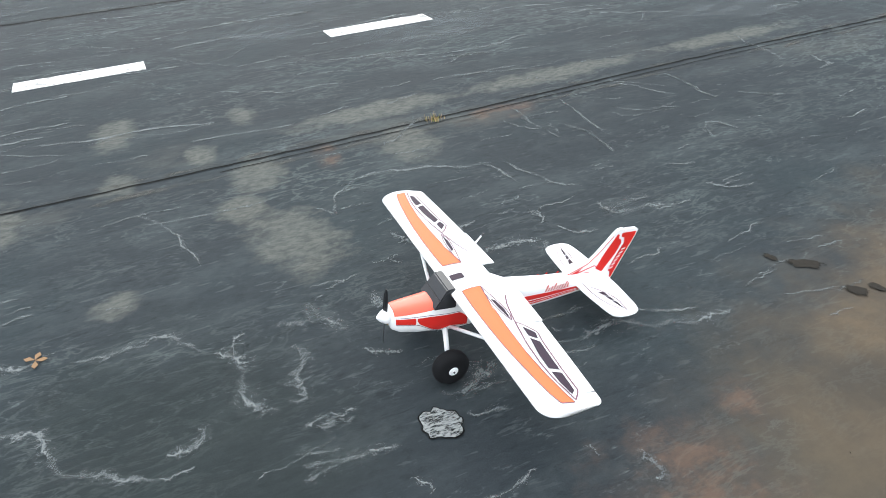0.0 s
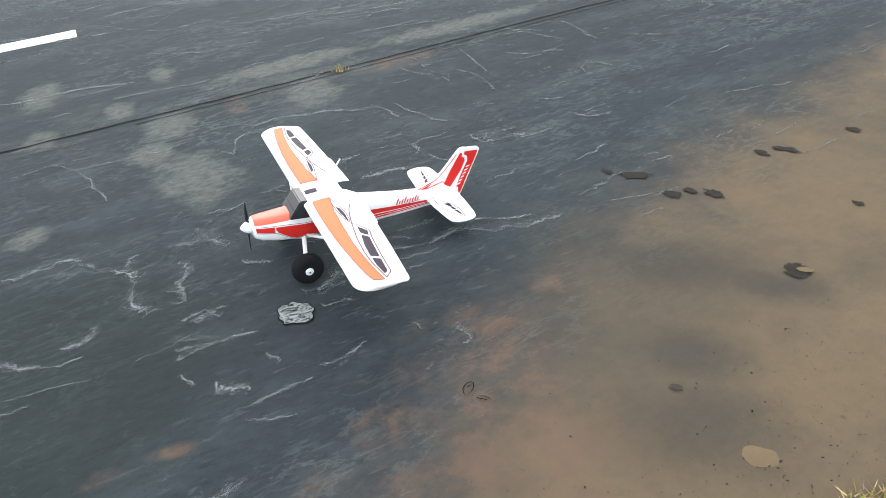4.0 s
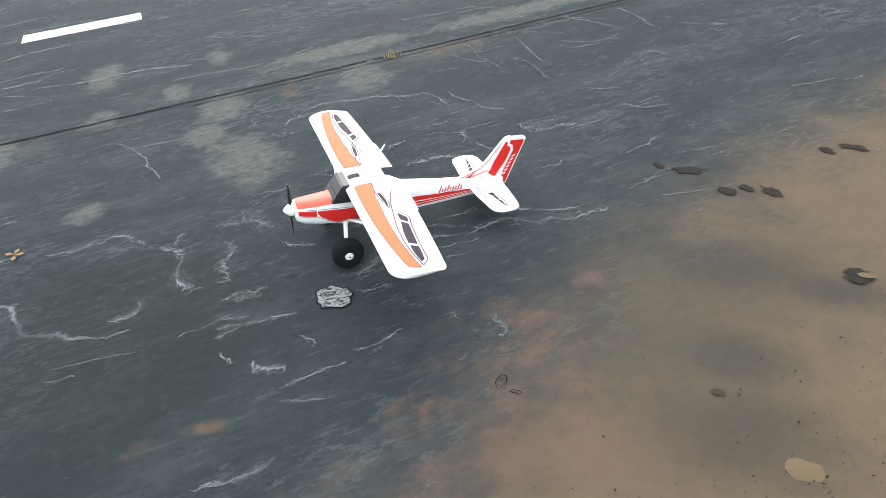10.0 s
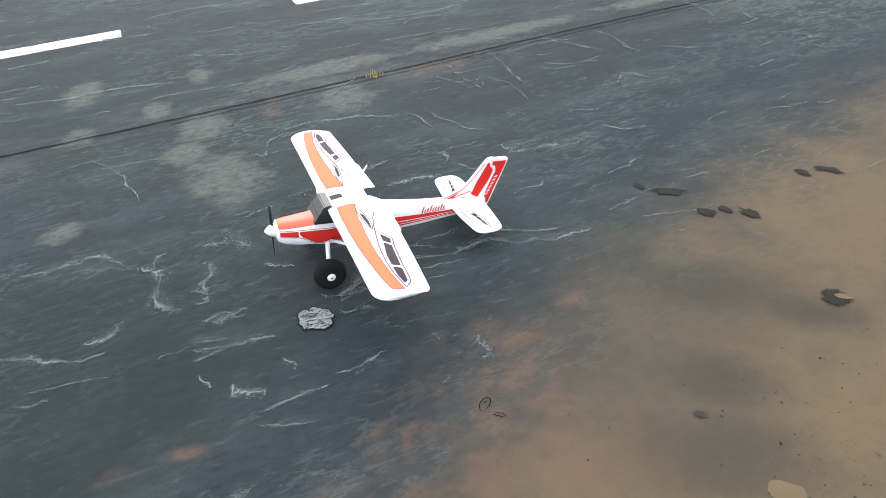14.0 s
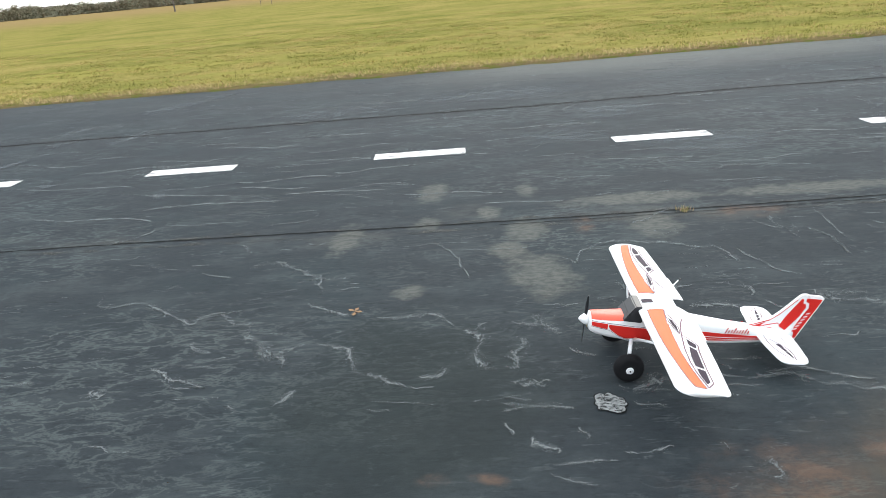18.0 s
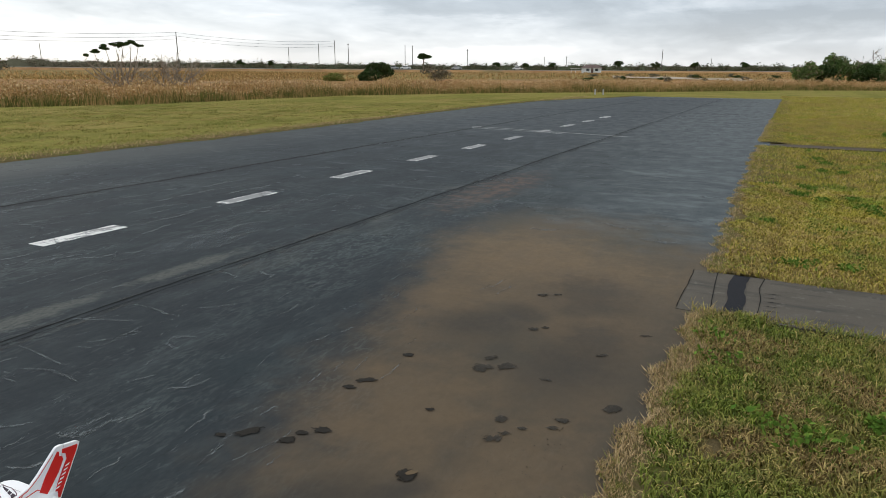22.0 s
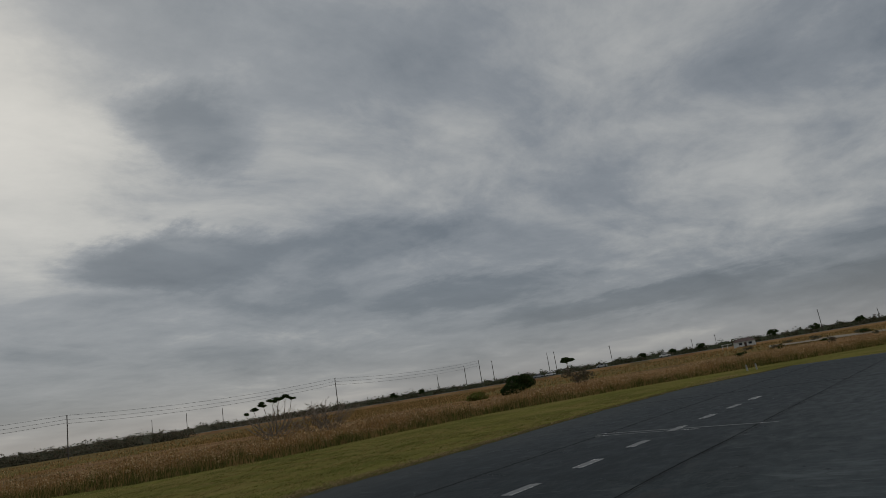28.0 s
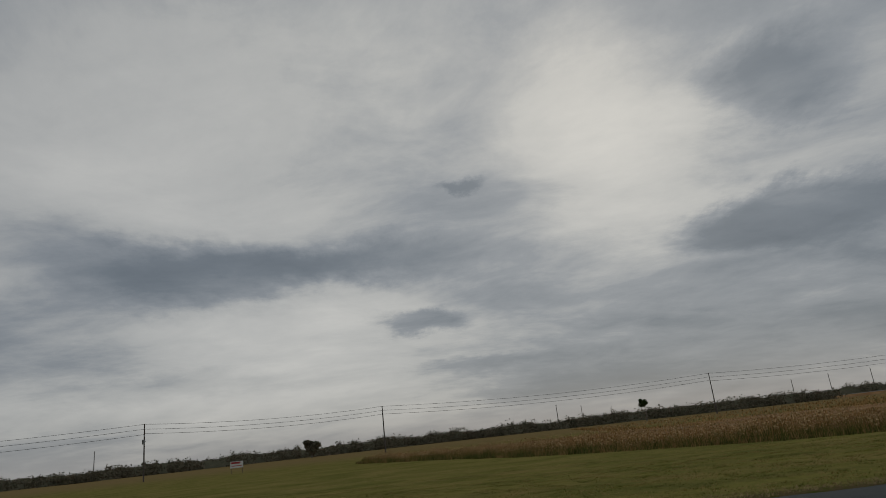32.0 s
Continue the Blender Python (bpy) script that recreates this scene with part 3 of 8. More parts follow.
M_BARE = painted("grey_bark", (0.20, 0.165, 0.13), 0.9, 0.3, 14)
M_STEM = painted("brown_stem", (0.105, 0.075, 0.045), 0.9, 0.3, 14)
M_BRUSH = painted("pale_bare_wood", (0.27, 0.22, 0.165), 0.9, 0.3, 14)
M_PETAL = painted("pale_petals", (0.78, 0.70, 0.34), 0.7, 0.2)
def turf_material():
    m, n = material("dry_turf")
    p = n.position()
    a = n.mix(n.noise(p, 30, 6, 0.75), (0.050, 0.040, 0.020), (0.240, 0.180, 0.090))
    n.surface(n.mix(n.step(n.noise(p, 3, 4), 0.45, 0.65), a, (0.095, 0.105, 0.022)), 0.95, 0, n.bump(n.noise(p, 60, 4, 0.7), 0.8, 0.02), spec=0.0)
    return m


M_TURF = turf_material()


def field_material():
    m, n = material("dry_grass_field")
    p = n.position()
    a = n.mix(n.noise(n.scaled(p, (1, 1, 0.3)), 3.5, 6, 0.7), (0.230, 0.120, 0.047), (0.470, 0.280, 0.120))
    a = n.mix(n.step(n.noise(p, 0.09, 5, 0.65), 0.46, 0.64), a, (0.260, 0.135, 0.055))
    a = n.mix(n.math("MULTIPLY", n.step(n.noise(n.scaled(p, (1, 1, 1), (40, 3, 0)), 0.05, 5, 0.65), 0.50, 0.64), 0.7), a, (0.150, 0.120, 0.045))
    n.surface(a, 0.95, 0, n.bump(n.noise(p, 5, 5, 0.7), 1.0, 0.15), spec=0.1)
    return m


M_FIELD = field_material()


def worn_paint_material():
    m, n = material("worn_white_road_paint")
    p = n.position()
    worn = n.noise(n.scaled(p, (2.5, 0.7, 1)), 5, 6, 0.7)
    each = n.object_random()
    cut = n.math("SUBTRACT", n.math("ADD", 0.53, n.math("MULTIPLY", each, 0.12)), n.math("MULTIPLY", n.step(n.split(p)[1], 2.0, 9.0), 0.15))
    g = n.split(n.coords("Generated"))
    inner = n.math("MULTIPLY", n.math("SUBTRACT", 1.0, n.step(n.math("ABSOLUTE", n.math("SUBTRACT", g[0], 0.5)), 0.22, 0.40)), n.math("SUBTRACT", 1.0, n.step(n.math("ABSOLUTE", n.math("SUBTRACT", g[1], 0.5)), 0.32, 0.46)))
    cut = n.math("SUBTRACT", cut, n.math("MULTIPLY", n.math("MULTIPLY", inner, n.step(n.split(p)[1], 5.0, 9.0)), 0.36))
    f = n.step(worn, cut, n.math("ADD", cut, 0.05))
    c = n.mix(n.noise(p, 60, 3), (0.54, 0.53, 0.50), (0.72, 0.71, 0.68))
    c = n.mix(n.math("MULTIPLY", f, 0.8), c, (0.10, 0.105, 0.105))
    n.surface(c, 0.65, 0, n.bump(worn, 0.2, 0.002))
    return m


M_PAINT = worn_paint_material()


def stain_material(name, color, thresh, strength, scale=9.0, stretch=(1, 1, 1), round_off=False, soft=0.07):
    """A mark on the asphalt with broken, uneven edges."""
    m, n = material(name)
    p = n.position()
    f = n.noise(n.scaled(p, stretch), scale, *((4, 0.55) if soft > 0.15 else (7, 0.70)))
    c = n.mix(n.noise(p, 45, 4, 0.7), tuple(v * 0.6 for v in color), tuple(v * 1.3 for v in color))
    a = n.math("MULTIPLY", n.step(f, thresh - soft, thresh + soft), strength, clamp=True)
    if round_off:
        g = n.split(n.coords("Generated"))
        u, v = n.math("SUBTRACT", g[0], 0.5), n.math("SUBTRACT", g[1], 0.5)
        r = n.math("SQRT", n.math("ADD", n.math("MULTIPLY", u, u), n.math("MULTIPLY", v, v)))
        r = n.math("ADD", r, n.math("MULTIPLY", n.math("SUBTRACT", f, 0.5), 0.35 if round_off < 2 else 0.9))
        a = n.math("MULTIPLY", n.math("SUBTRACT", 1.0, n.step(r, 0.12 if round_off < 2 else 0.30, 0.46)), a)
    n.surface(c, 0.85, 0, alpha=a, spec=0.1)
    return m




def crack_material(name, thick=0.095, least=0.40):
    """A chalky line that wanders in its band, with a broken bloom on both sides."""
    m, n = material(name)
    p = n.position()
    u, v, _ = n.split(n.coords("UV"))
    side = n.math("SUBTRACT", u, 0.5)
    sway = n.math("ADD", n.math("MULTIPLY", n.math("SUBTRACT", n.noise(p, 11, 5, 0.65), 0.5), 0.75), n.math("MULTIPLY", n.math("SUBTRACT", n.noise(p, 48, 4, 0.7), 0.5), 0.35))
    off = n.math("ABSOLUTE", n.math("ADD", side, sway))
    gate = n.step(n.noise(p, 6.5, 5, 0.65), 0.40, 0.58)
    core = n.math("MULTIPLY", n.math("SUBTRACT", 1.0, n.step(off, 0.015, thick)), n.math("ADD", least, n.math("MULTIPLY", gate, 0.45)))
    flake = n.step(n.noise(n.scaled(p, (1.6, 0.8, 1)), 42, 6, 0.75), 0.46, 0.66)
    bloom = n.math("MULTIPLY", n.math("MULTIPLY", n.math("SUBTRACT", 1.0, n.step(off, 0.04, 0.42)), flake), n.math("ADD", 0.24, n.math("MULTIPLY", gate, 0.50)))
    ends = n.math("MULTIPLY", n.step(v, 0.0, 0.10), n.math("SUBTRACT", 1.0, n.step(v, 0.90, 1.0)))
    rim = n.math("SUBTRACT", 1.0, n.step(n.math("ABSOLUTE", side), 0.34, 0.5))
    a = n.math("MULTIPLY", n.math("MULTIPLY", n.math("MAXIMUM", core, bloom), ends), rim)
    c = n.mix(n.noise(p, 70, 4, 0.7), (0.110, 0.122, 0.124), (0.215, 0.230, 0.230))
    n.surface(c, 0.9, 0, alpha=a, spec=0.05)
    return m


M_CRACK = crack_material("pale_mineral_crack", 0.11, 0.28)
M_HAIRLINE = crack_material("pale_hairline_crack", 0.24, 0.34)
M_WASH = stain_material("scoured_wash", (0.118, 0.132, 0.138), 0.50, 0.70, 6.0, (1, 0.7, 1), 1, soft=0.18)
M_JOINTEDGE = stain_material("dusty_joint_edge", (0.105, 0.101, 0.090), 0.55, 0.55, 9.0, (1.0, 0.4, 1), soft=0.14)
M_JOINT = stain_material("dark_joint", (0.004, 0.004, 0.004), 0.30, 1.0, 4.0)
M_WET = stain_material("dark_wet_mud", (0.024, 0.021, 0.017), 0.30, 1.0, 22.0, (1, 1, 1), 2)
M_DAMP = stain_material("half_dried_mud", (0.046, 0.040, 0.032), 0.36, 0.85, 26.0, (1, 1, 1), 2, soft=0.12)
M_GRIT = stain_material("tan_grit", (0.330, 0.270, 0.170), 0.38, 0.95, 9.0)
M_PATCH = stain_material("grey_scraped_patch", (0.265, 0.275, 0.270), 0.46, 0.92, 75.0, (1.9, 0.6, 1), soft=0.12)
M_SILT = painted("dry_silt", (0.130, 0.094, 0.057), 0.95, 0.18, 40, spec=0.05)


def walkway_material():
    m, n = material("walkway_asphalt")
    p = n.position()
    a = n.mix(n.noise(p, 1.4, 6, 0.65), (0.072, 0.063, 0.051), (0.140, 0.123, 0.100))
    a = n.mix(n.math("MULTIPLY", n.step(n.noise(n.scaled(p, (0.4, 2.5, 1)), 2.2, 6, 0.65), 0.46, 0.68), 0.7), a, (0.050, 0.049, 0.046))
    a = n.mix(n.math("MULTIPLY", n.step(n.noise(p, 9, 6, 0.7), 0.56, 0.70), 0.5), a, (0.20, 0.185, 0.155))
    g = n.noise(p, 140, 3, 0.7)
    n.surface(n.mix(0.5, a, n.mix(g, (0.2, 0.2, 0.2), (0.8, 0.8, 0.8)), "OVERLAY"), 0.85, 0, n.bump(g, 0.4, 0.004), spec=0.05)
    return m


M_WALKWAY = walkway_material()
M_DIRTPATH = stain_material("trodden_dirt", (0.085, 0.066, 0.044), 0.0, 1.0, 6.0)
M_TAR = stain_material("tar_sealant", (0.020, 0.020, 0.023), 0.2, 1.0, 8.0)

M_FOAM = painted("white_foam", (0.84, 0.84, 0.84), 0.42, 0.03, 90, bump=0.03)
M_RED = painted("red_decal", (0.62, 0.026, 0.020), 0.45, 0.06, 40, spec=0.25)
M_ORANGE = painted("orange_decal", (0.66, 0.150, 0.055), 0.55, 0.05, 40, spec=0.2)
M_COWL = painted("faded_red_cowl", (0.78, 0.105, 0.055), 0.38, 0.08, 30)
M_VIOLET = painted("grey_violet_trim", (0.17, 0.085, 0.115), 0.55, 0.06, 40, spec=0.12)
M_CHECK = painted("dark_window_decal", (0.040, 0.026, 0.038), 0.55, 0.1, 40, spec=0.12)
M_TYRE = painted("black_foam_rubber", (0.010, 0.010, 0.011), 0.8, 0.3, 60, bump=0.3, spec=0.15)
M_BLACK = painted("black_plastic", (0.014, 0.014, 0.016), 0.35, 0.2, 50)
M_SMOKE = painted("smoked_windscreen", (0.026, 0.027, 0.030), 0.35, 0.2, 20, coat=0.15, spec=0.25)
M_STEEL = painted("bright_steel", (0.55, 0.55, 0.56), 0.3, 0.1, 60, metal=1.0)
M_BRASS = painted("brass_nut", (0.55, 0.36, 0.10), 0.35, 0.1, 60, metal=1.0)
M_WOODPOLE = painted("grey_utility_wood", (0.12, 0.10, 0.085), 0.9, 0.3, 8)
M_WIRE = painted("black_cable", (0.02, 0.02, 0.02), 0.6, 0.1)
M_WHITE = painted("white_paint", (0.74, 0.74, 0.72), 0.6, 0.08, 8)
M_POST = painted("pale_grey_post", (0.46, 0.44, 0.41), 0.8, 0.15, 12)
M_ROOF = painted("brown_red_roof", (0.110, 0.068, 0.056), 0.8, 0.2, 6)
M_GLASS = painted("dark_window_glass", (0.02, 0.025, 0.03), 0.12, 0.1, 10)
M_SIGNRED = painted("sign_red", (0.42, 0.05, 0.05), 0.6, 0.15, 12)
M_BLUE = painted("flag_blue", (0.03, 0.045, 0.16), 0.8, 0.1)
M_FLAGRED = painted("flag_red", (0.42, 0.035, 0.045), 0.8, 0.1)
M_ROADFAR = painted("pale_road", (0.26, 0.235, 0.20), 0.9, 0.15, 0.2)
M_LEAFDEAD = painted("dead_leaf", (0.21, 0.12, 0.055), 0.8, 0.3, 30)
M_LED = None
_m, _n = material("red_wingtip_led")
_n.surface((0.6, 0.02, 0.02), 0.3, emit=((1.0, 0.03, 0.02), 2.0))
M_LED = _m

# ---------------------------------------------------------------- mesh helpers


def link(name, me, mats, parent=None, label="", smooth=False):
    for mt in (mats if isinstance(mats, (list, tuple)) else [mats]):
        me.materials.append(mt)
    if smooth:
        me.polygons.foreach_set("use_smooth", [True] * len(me.polygons))
    ob = new(name, me)
    if parent is not None:
        ob.parent = parent
    if label:
        ob["label"] = label
    return ob


def part(name, bm, mat, parent=None, label="", smooth=False):
    me = bpy.data.meshes.new(name)
    bm.normal_update()
    bm.to_mesh(me)
    bm.free()
    return link(name, me, mat, parent, label, smooth)


def raw(name, verts, faces, mat, parent=None, label="", smooth=False):
    me = bpy.data.meshes.new(name)
    me.from_pydata(verts, [], faces)
    me.update()
    return link(name, me, mat, parent, label, smooth)


def box(bm, center, size, bevel=0.0, rot=None):
    m = Matrix.Translation(center) @ (rot if rot is not None else Matrix()) @ Matrix.Diagonal((*size, 1))
    r = bmesh.ops.create_cube(bm, size=1.0, matrix=m)
    if bevel:
        es = list({e for v in r["verts"] for e in v.link_edges})
        bmesh.ops.bevel(bm, geom=es, offset=bevel, segments=2, affect="EDGES", profile=0.6)
    return bm


def rod(bm, a, b, r0, r1=None, seg=8):
    a, b = Vector(a), Vector(b)
    d = b - a
    m = Matrix.Translation((a + b) / 2) @ d.to_track_quat("Z", "Y").to_matrix().to_4x4()
    bmesh.ops.create_cone(bm, cap_ends=True, segments=seg, radius1=r0, radius2=r0 if r1 is None else r1, depth=d.length, matrix=m)
    return bm


def tube(bm, pts, r, seg=4):
    """One continuous thin tube through points."""
    rings = []
    for i, p in enumerate(pts):
        d = (Vector(pts[min(i + 1, len(pts) - 1)]) - Vector(pts[max(i - 1, 0)])).to_track_quat("Z", "Y").to_matrix()
        rings.append([bm.verts.new(Vector(p) + d @ Vector((math.cos(2 * math.pi * k / seg) * r, math.sin(2 * math.pi * k / seg) * r, 0))) for k in range(seg)])
    for a, b in zip(rings, rings[1:]):
        for k in range(seg):
            bm.faces.new((a[k], a[(k + 1) % seg], b[(k + 1) % seg], b[k]))
    bm.faces.new(rings[0][::-1]), bm.faces.new(rings[-1])
    return bm


def lathe(bm, profile, seg=24, axis="X", at=(0, 0, 0)):
    """Turns (along, radius) pairs round an axis."""
    rings = []
    for along, r in profile:
        ring = []
        for i in range(seg):
            c, s = math.cos(2 * math.pi * i / seg) * r, math.sin(2 * math.pi * i / seg) * r
            p = (along, c, s) if axis == "X" else (c, along, s) if axis == "Y" else (c, s, along)
            ring.append(bm.verts.new(Vector(p) + Vector(at)))
        rings.append(ring)
    for a, b in zip(rings, rings[1:]):
        for i in range(seg):
            j = (i + 1) % seg
            bm.faces.new((a[i], a[j], b[j], b[i]))
    bm.faces.new(rings[0][::-1])
    bm.faces.new(rings[-1])
    bmesh.ops.recalc_face_normals(bm, faces=bm.faces)
    return bm


def plate(bm, outline, z0, z1):
    """A flat plate of a given outline in x, y."""
    lo = [bm.verts.new((x, y, z0)) for x, y in outline]
    hi = [bm.verts.new((x, y, z1)) for x, y in outline]
    bm.faces.new(hi)
    bm.faces.new(lo[::-1])
    for i in range(len(lo)):
        j = (i + 1) % len(lo)
        bm.faces.new((lo[i], lo[j], hi[j], hi[i]))
    bmesh.ops.recalc_face_normals(bm, faces=bm.faces)
    return bm


def scatter(name, roots, tips, width, mat, label, category, kind="stuff", mids=None):
    """Many slim blades in one mesh, each an island of its own."""
    n = len(roots)
    side = np.stack([-(tips - roots)[:, 1], (tips - roots)[:, 0], np.zeros(n)], 1)
    ang = rng.uniform(0, 2 * np.pi, n)
    side = np.stack([np.cos(ang), np.sin(ang), np.zeros(n)], 1) * (np.asarray(width).reshape(-1, 1) / 2)
    v = np.empty((n, 3, 3))
    v[:, 0], v[:, 1], v[:, 2] = roots - side, roots + side, tips
    me = bpy.data.meshes.new(name)
    me.vertices.add(n * 3)
    me.vertices.foreach_set("co", v.ravel())
    me.loops.add(n * 3)
    me.loops.foreach_set("vertex_index", np.arange(n * 3))
    me.polygons.add(n)
    me.polygons.foreach_set("loop_start", np.arange(0, n * 3, 3))
    me.polygons.foreach_set("loop_total", np.full(n, 3))
    me.update()
    me.validate()
    ob = link(name, me, mat)
    if label:
        tagged(ob, label, category, kind=kind)
    return ob


def bent_blades(name, roots, mids, tips, width, mat, label, category):
    """Broad blades that bend over, in one mesh, each an island of its own."""
    n = len(roots)
    ang = rng.uniform(0, 2 * np.pi, n)
    side = np.stack([np.cos(ang), np.sin(ang), np.zeros(n)], 1) * (np.asarray(width).reshape(-1, 1) / 2)
    v = np.empty((n, 5, 3))
    v[:, 0], v[:, 1], v[:, 2], v[:, 3], v[:, 4] = roots - side, roots + side, mids + side * 0.85, mids - side * 0.85, tips
    i = np.arange(n)[:, None] * 5
    loops = (i + np.array([0, 1, 2, 3, 3, 2, 4])).ravel()
    start = (np.arange(n)[:, None] * 7 + np.array([0, 4])).ravel()
    me = bpy.data.meshes.new(name)
    me.vertices.add(n * 5)
    me.vertices.foreach_set("co", v.ravel())
    me.loops.add(n * 7)
    me.loops.foreach_set("vertex_index", loops)
    me.polygons.add(n * 2)
    me.polygons.foreach_set("loop_start", start)
    me.polygons.foreach_set("loop_total", np.tile([4, 3], n))
    me.update()
    me.validate()
    return tagged(link(name, me, mat), label, category, kind="stuff")


def leaf_cloud(name, centers, size, mat, parent=None, seed=1):
    """Small rhombic leaves, turned every way, at the given centres."""
    r = np.random.default_rng(seed)
    n = len(centers)
    a = r.normal(size=(n, 3))
    a /= np.linalg.norm(a, axis=1, keepdims=True)
    b = np.cross(a, r.normal(size=(n, 3)))
    b /= np.linalg.norm(b, axis=1, keepdims=True)
    s = (np.asarray(size).reshape(-1, 1)) * r.uniform(0.6, 1.3, (n, 1))
    v = np.empty((n, 4, 3))
    v[:, 0], v[:, 1], v[:, 2], v[:, 3] = centers - a * s, centers - b * s * 0.55, centers + a * s, centers + b * s * 0.55
    me = bpy.data.meshes.new(name)
    me.vertices.add(n * 4)
    me.vertices.foreach_set("co", v.ravel())
    me.loops.add(n * 4)
    me.loops.foreach_set("vertex_index", np.arange(n * 4))
    me.polygons.add(n)
    me.polygons.foreach_set("loop_start", np.arange(0, n * 4, 4))
    me.polygons.foreach_set("loop_total", np.full(n, 4))
    me.update()
    me.validate()
    return link(name, me, mat, parent)


def smoothstep(a, b, v):
    t = np.clip((np.asarray(v, float) - a) / (b - a), 0, 1)
    return t * t * (3 - 2 * t)


def rise(x, y):
    """The land's height: level round the runway, a little higher in the distance."""
    r = np.hypot(np.asarray(x, float), np.asarray(y, float))
    return 1.7 * smoothstep(125, 280, r)


def bearing(az, r, z=None):
    """A point at a bearing (degrees, counted from the runway's direction to the far side) and a distance from the pilot's stand."""
    x, y = 1.2 - r * math.sin(radians(az)), 2.0 + r * math.cos(radians(az))
    return Vector((x, y, float(rise(x, y)) if z is None else z))


# ---------------------------------------------------------------- ground, runway, walkways
def build_ground():
    radii = [0, 6, 12, 20, 30, 45, 60, 80, 105, 125, 145, 170, 200, 230, 260, 290, 340, 420, 600, 1000, 1800, 3500]
    seg = 128
    verts, faces = [(0, 0, -0.03)], []
    for r in radii[1:]:
        for i in range(seg):
            a = 2 * math.pi * i / seg
            x, y = r * math.cos(a), r * math.sin(a)
            bump = 0.10 * noise.noise((x * 0.06, y * 0.06, 0)) * float(smoothstep(20, 60, r))
            verts.append((x, y, float(rise(x, y)) + bump - 0.03))
    for i in range(seg):
        faces.append((0, 1 + i, 1 + (i + 1) % seg))
    for k in range(len(radii) - 2):
        for i in range(seg):
            j = (i + 1) % seg
            a, b = 1 + k * seg, 1 + (k + 1) * seg
            faces.append((a + i, b + i, b + j, a + j))
    tagged(raw("ground", verts, faces, M_GROUND, smooth=True), "mown green and straw-coloured grass field, flat", "ground", kind="structure")


def wavy(a, b, n, amp, seed, freq=1.0):
    """n+1 values from a to b with a ragged offset."""
    return [(a + (b - a) * i / n, amp * (noise.noise((i * 0.37 * freq, seed, 0)) + 0.5 * noise.noise((i * 1.1 * freq, seed + 9, 0)))) for i in range(n + 1)]


def build_runway():
    right = [(EDGE + 0.22 + 0.02 * o, y) for y, o in wavy(-45, END, 240, 0.5, 1)]
    left = [(FAR_EDGE - 0.9 * float(smoothstep(14, 34, y)) + 3.2 * float(smoothstep(40, END, y)) + 0.45 * o, y) for y, o in wavy(-45, END, 240, 0.5, 5)]
    verts, faces, cols = [], [], 14
    for (xr, y), (xl, _) in zip(right, left):
        for c in range(cols + 1):
            x = xl + (xr - xl) * c / cols
            verts.append((x, y, 0.0))
    row = cols + 1
    for i in range(len(right) - 1):
        for c in range(cols):
            a = i * row + c
            faces.append((a, a + 1, a + row + 1, a + row))
    # the slab's sides
    base = len(verts)
    rim = [i * row + cols for i in range(len(right))] + [i * row for i in reversed(range(len(left)))]
    for k in rim:
        x, y, z = verts[k]
        verts.append((x, y, -0.08))
    for i in range(len(rim)):
        j = (i + 1) % len(rim)
        faces.append((rim[i], base + i, base + j, rim[j]))
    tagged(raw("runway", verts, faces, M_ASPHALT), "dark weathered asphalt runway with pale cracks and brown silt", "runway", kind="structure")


def ribbon(name, points, width, mat, z, label="", category="", kind="", parent=None, wob=0.25, seed=0, step=0.05, taper=True):
    """A thin irregular band along a smooth line through points."""
    pts = [Vector((p[0], p[1], 0)) for p in points]
    dense = []
    for i in range(len(pts) - 1):
        p0, p1, p2, p3 = pts[max(i - 1, 0)], pts[i], pts[i + 1], pts[min(i + 2, len(pts) - 1)]
        k = max(2, int((p2 - p1).length / step))
        for j in range(k):
            t = j / k
            dense.append(0.5 * ((2 * p1) + (p2 - p0) * t + (2 * p0 - 5 * p1 + 4 * p2 - p3) * t * t + (3 * p1 - p0 - 3 * p2 + p3) * t ** 3))
    dense.append(pts[-1])
    verts, faces, n = [], [], len(dense)
    for i, p in enumerate(dense):
        d = (dense[min(i + 1, n - 1)] - dense[max(i - 1, 0)]).normalized()
        s = Vector((-d.y, d.x, 0))
        jit = Vector((noise.noise((p.x * 7, p.y * 7, seed)), noise.noise((p.x * 7, p.y * 7, seed + 5)), 0)) * wob * width * 1.6
        e = min(1.0, 4 * min(i, n - 1 - i) / n + 0.15) if taper else 1.0
        wdt = width * 0.5 * e * (1 + 1.2 * wob * noise.noise((i * 0.4, seed, 3)))
        verts += [(p + jit - s * wdt + Vector((0, 0, z))).to_tuple(), (p + jit + s * wdt + Vector((0, 0, z))).to_tuple()]
        if i:
            faces.append((2 * i - 2, 2 * i - 1, 2 * i + 1, 2 * i))
    ob = raw(name, verts, faces, mat, parent)
    if category:
        tagged(ob, label, category, kind=kind)
    return ob


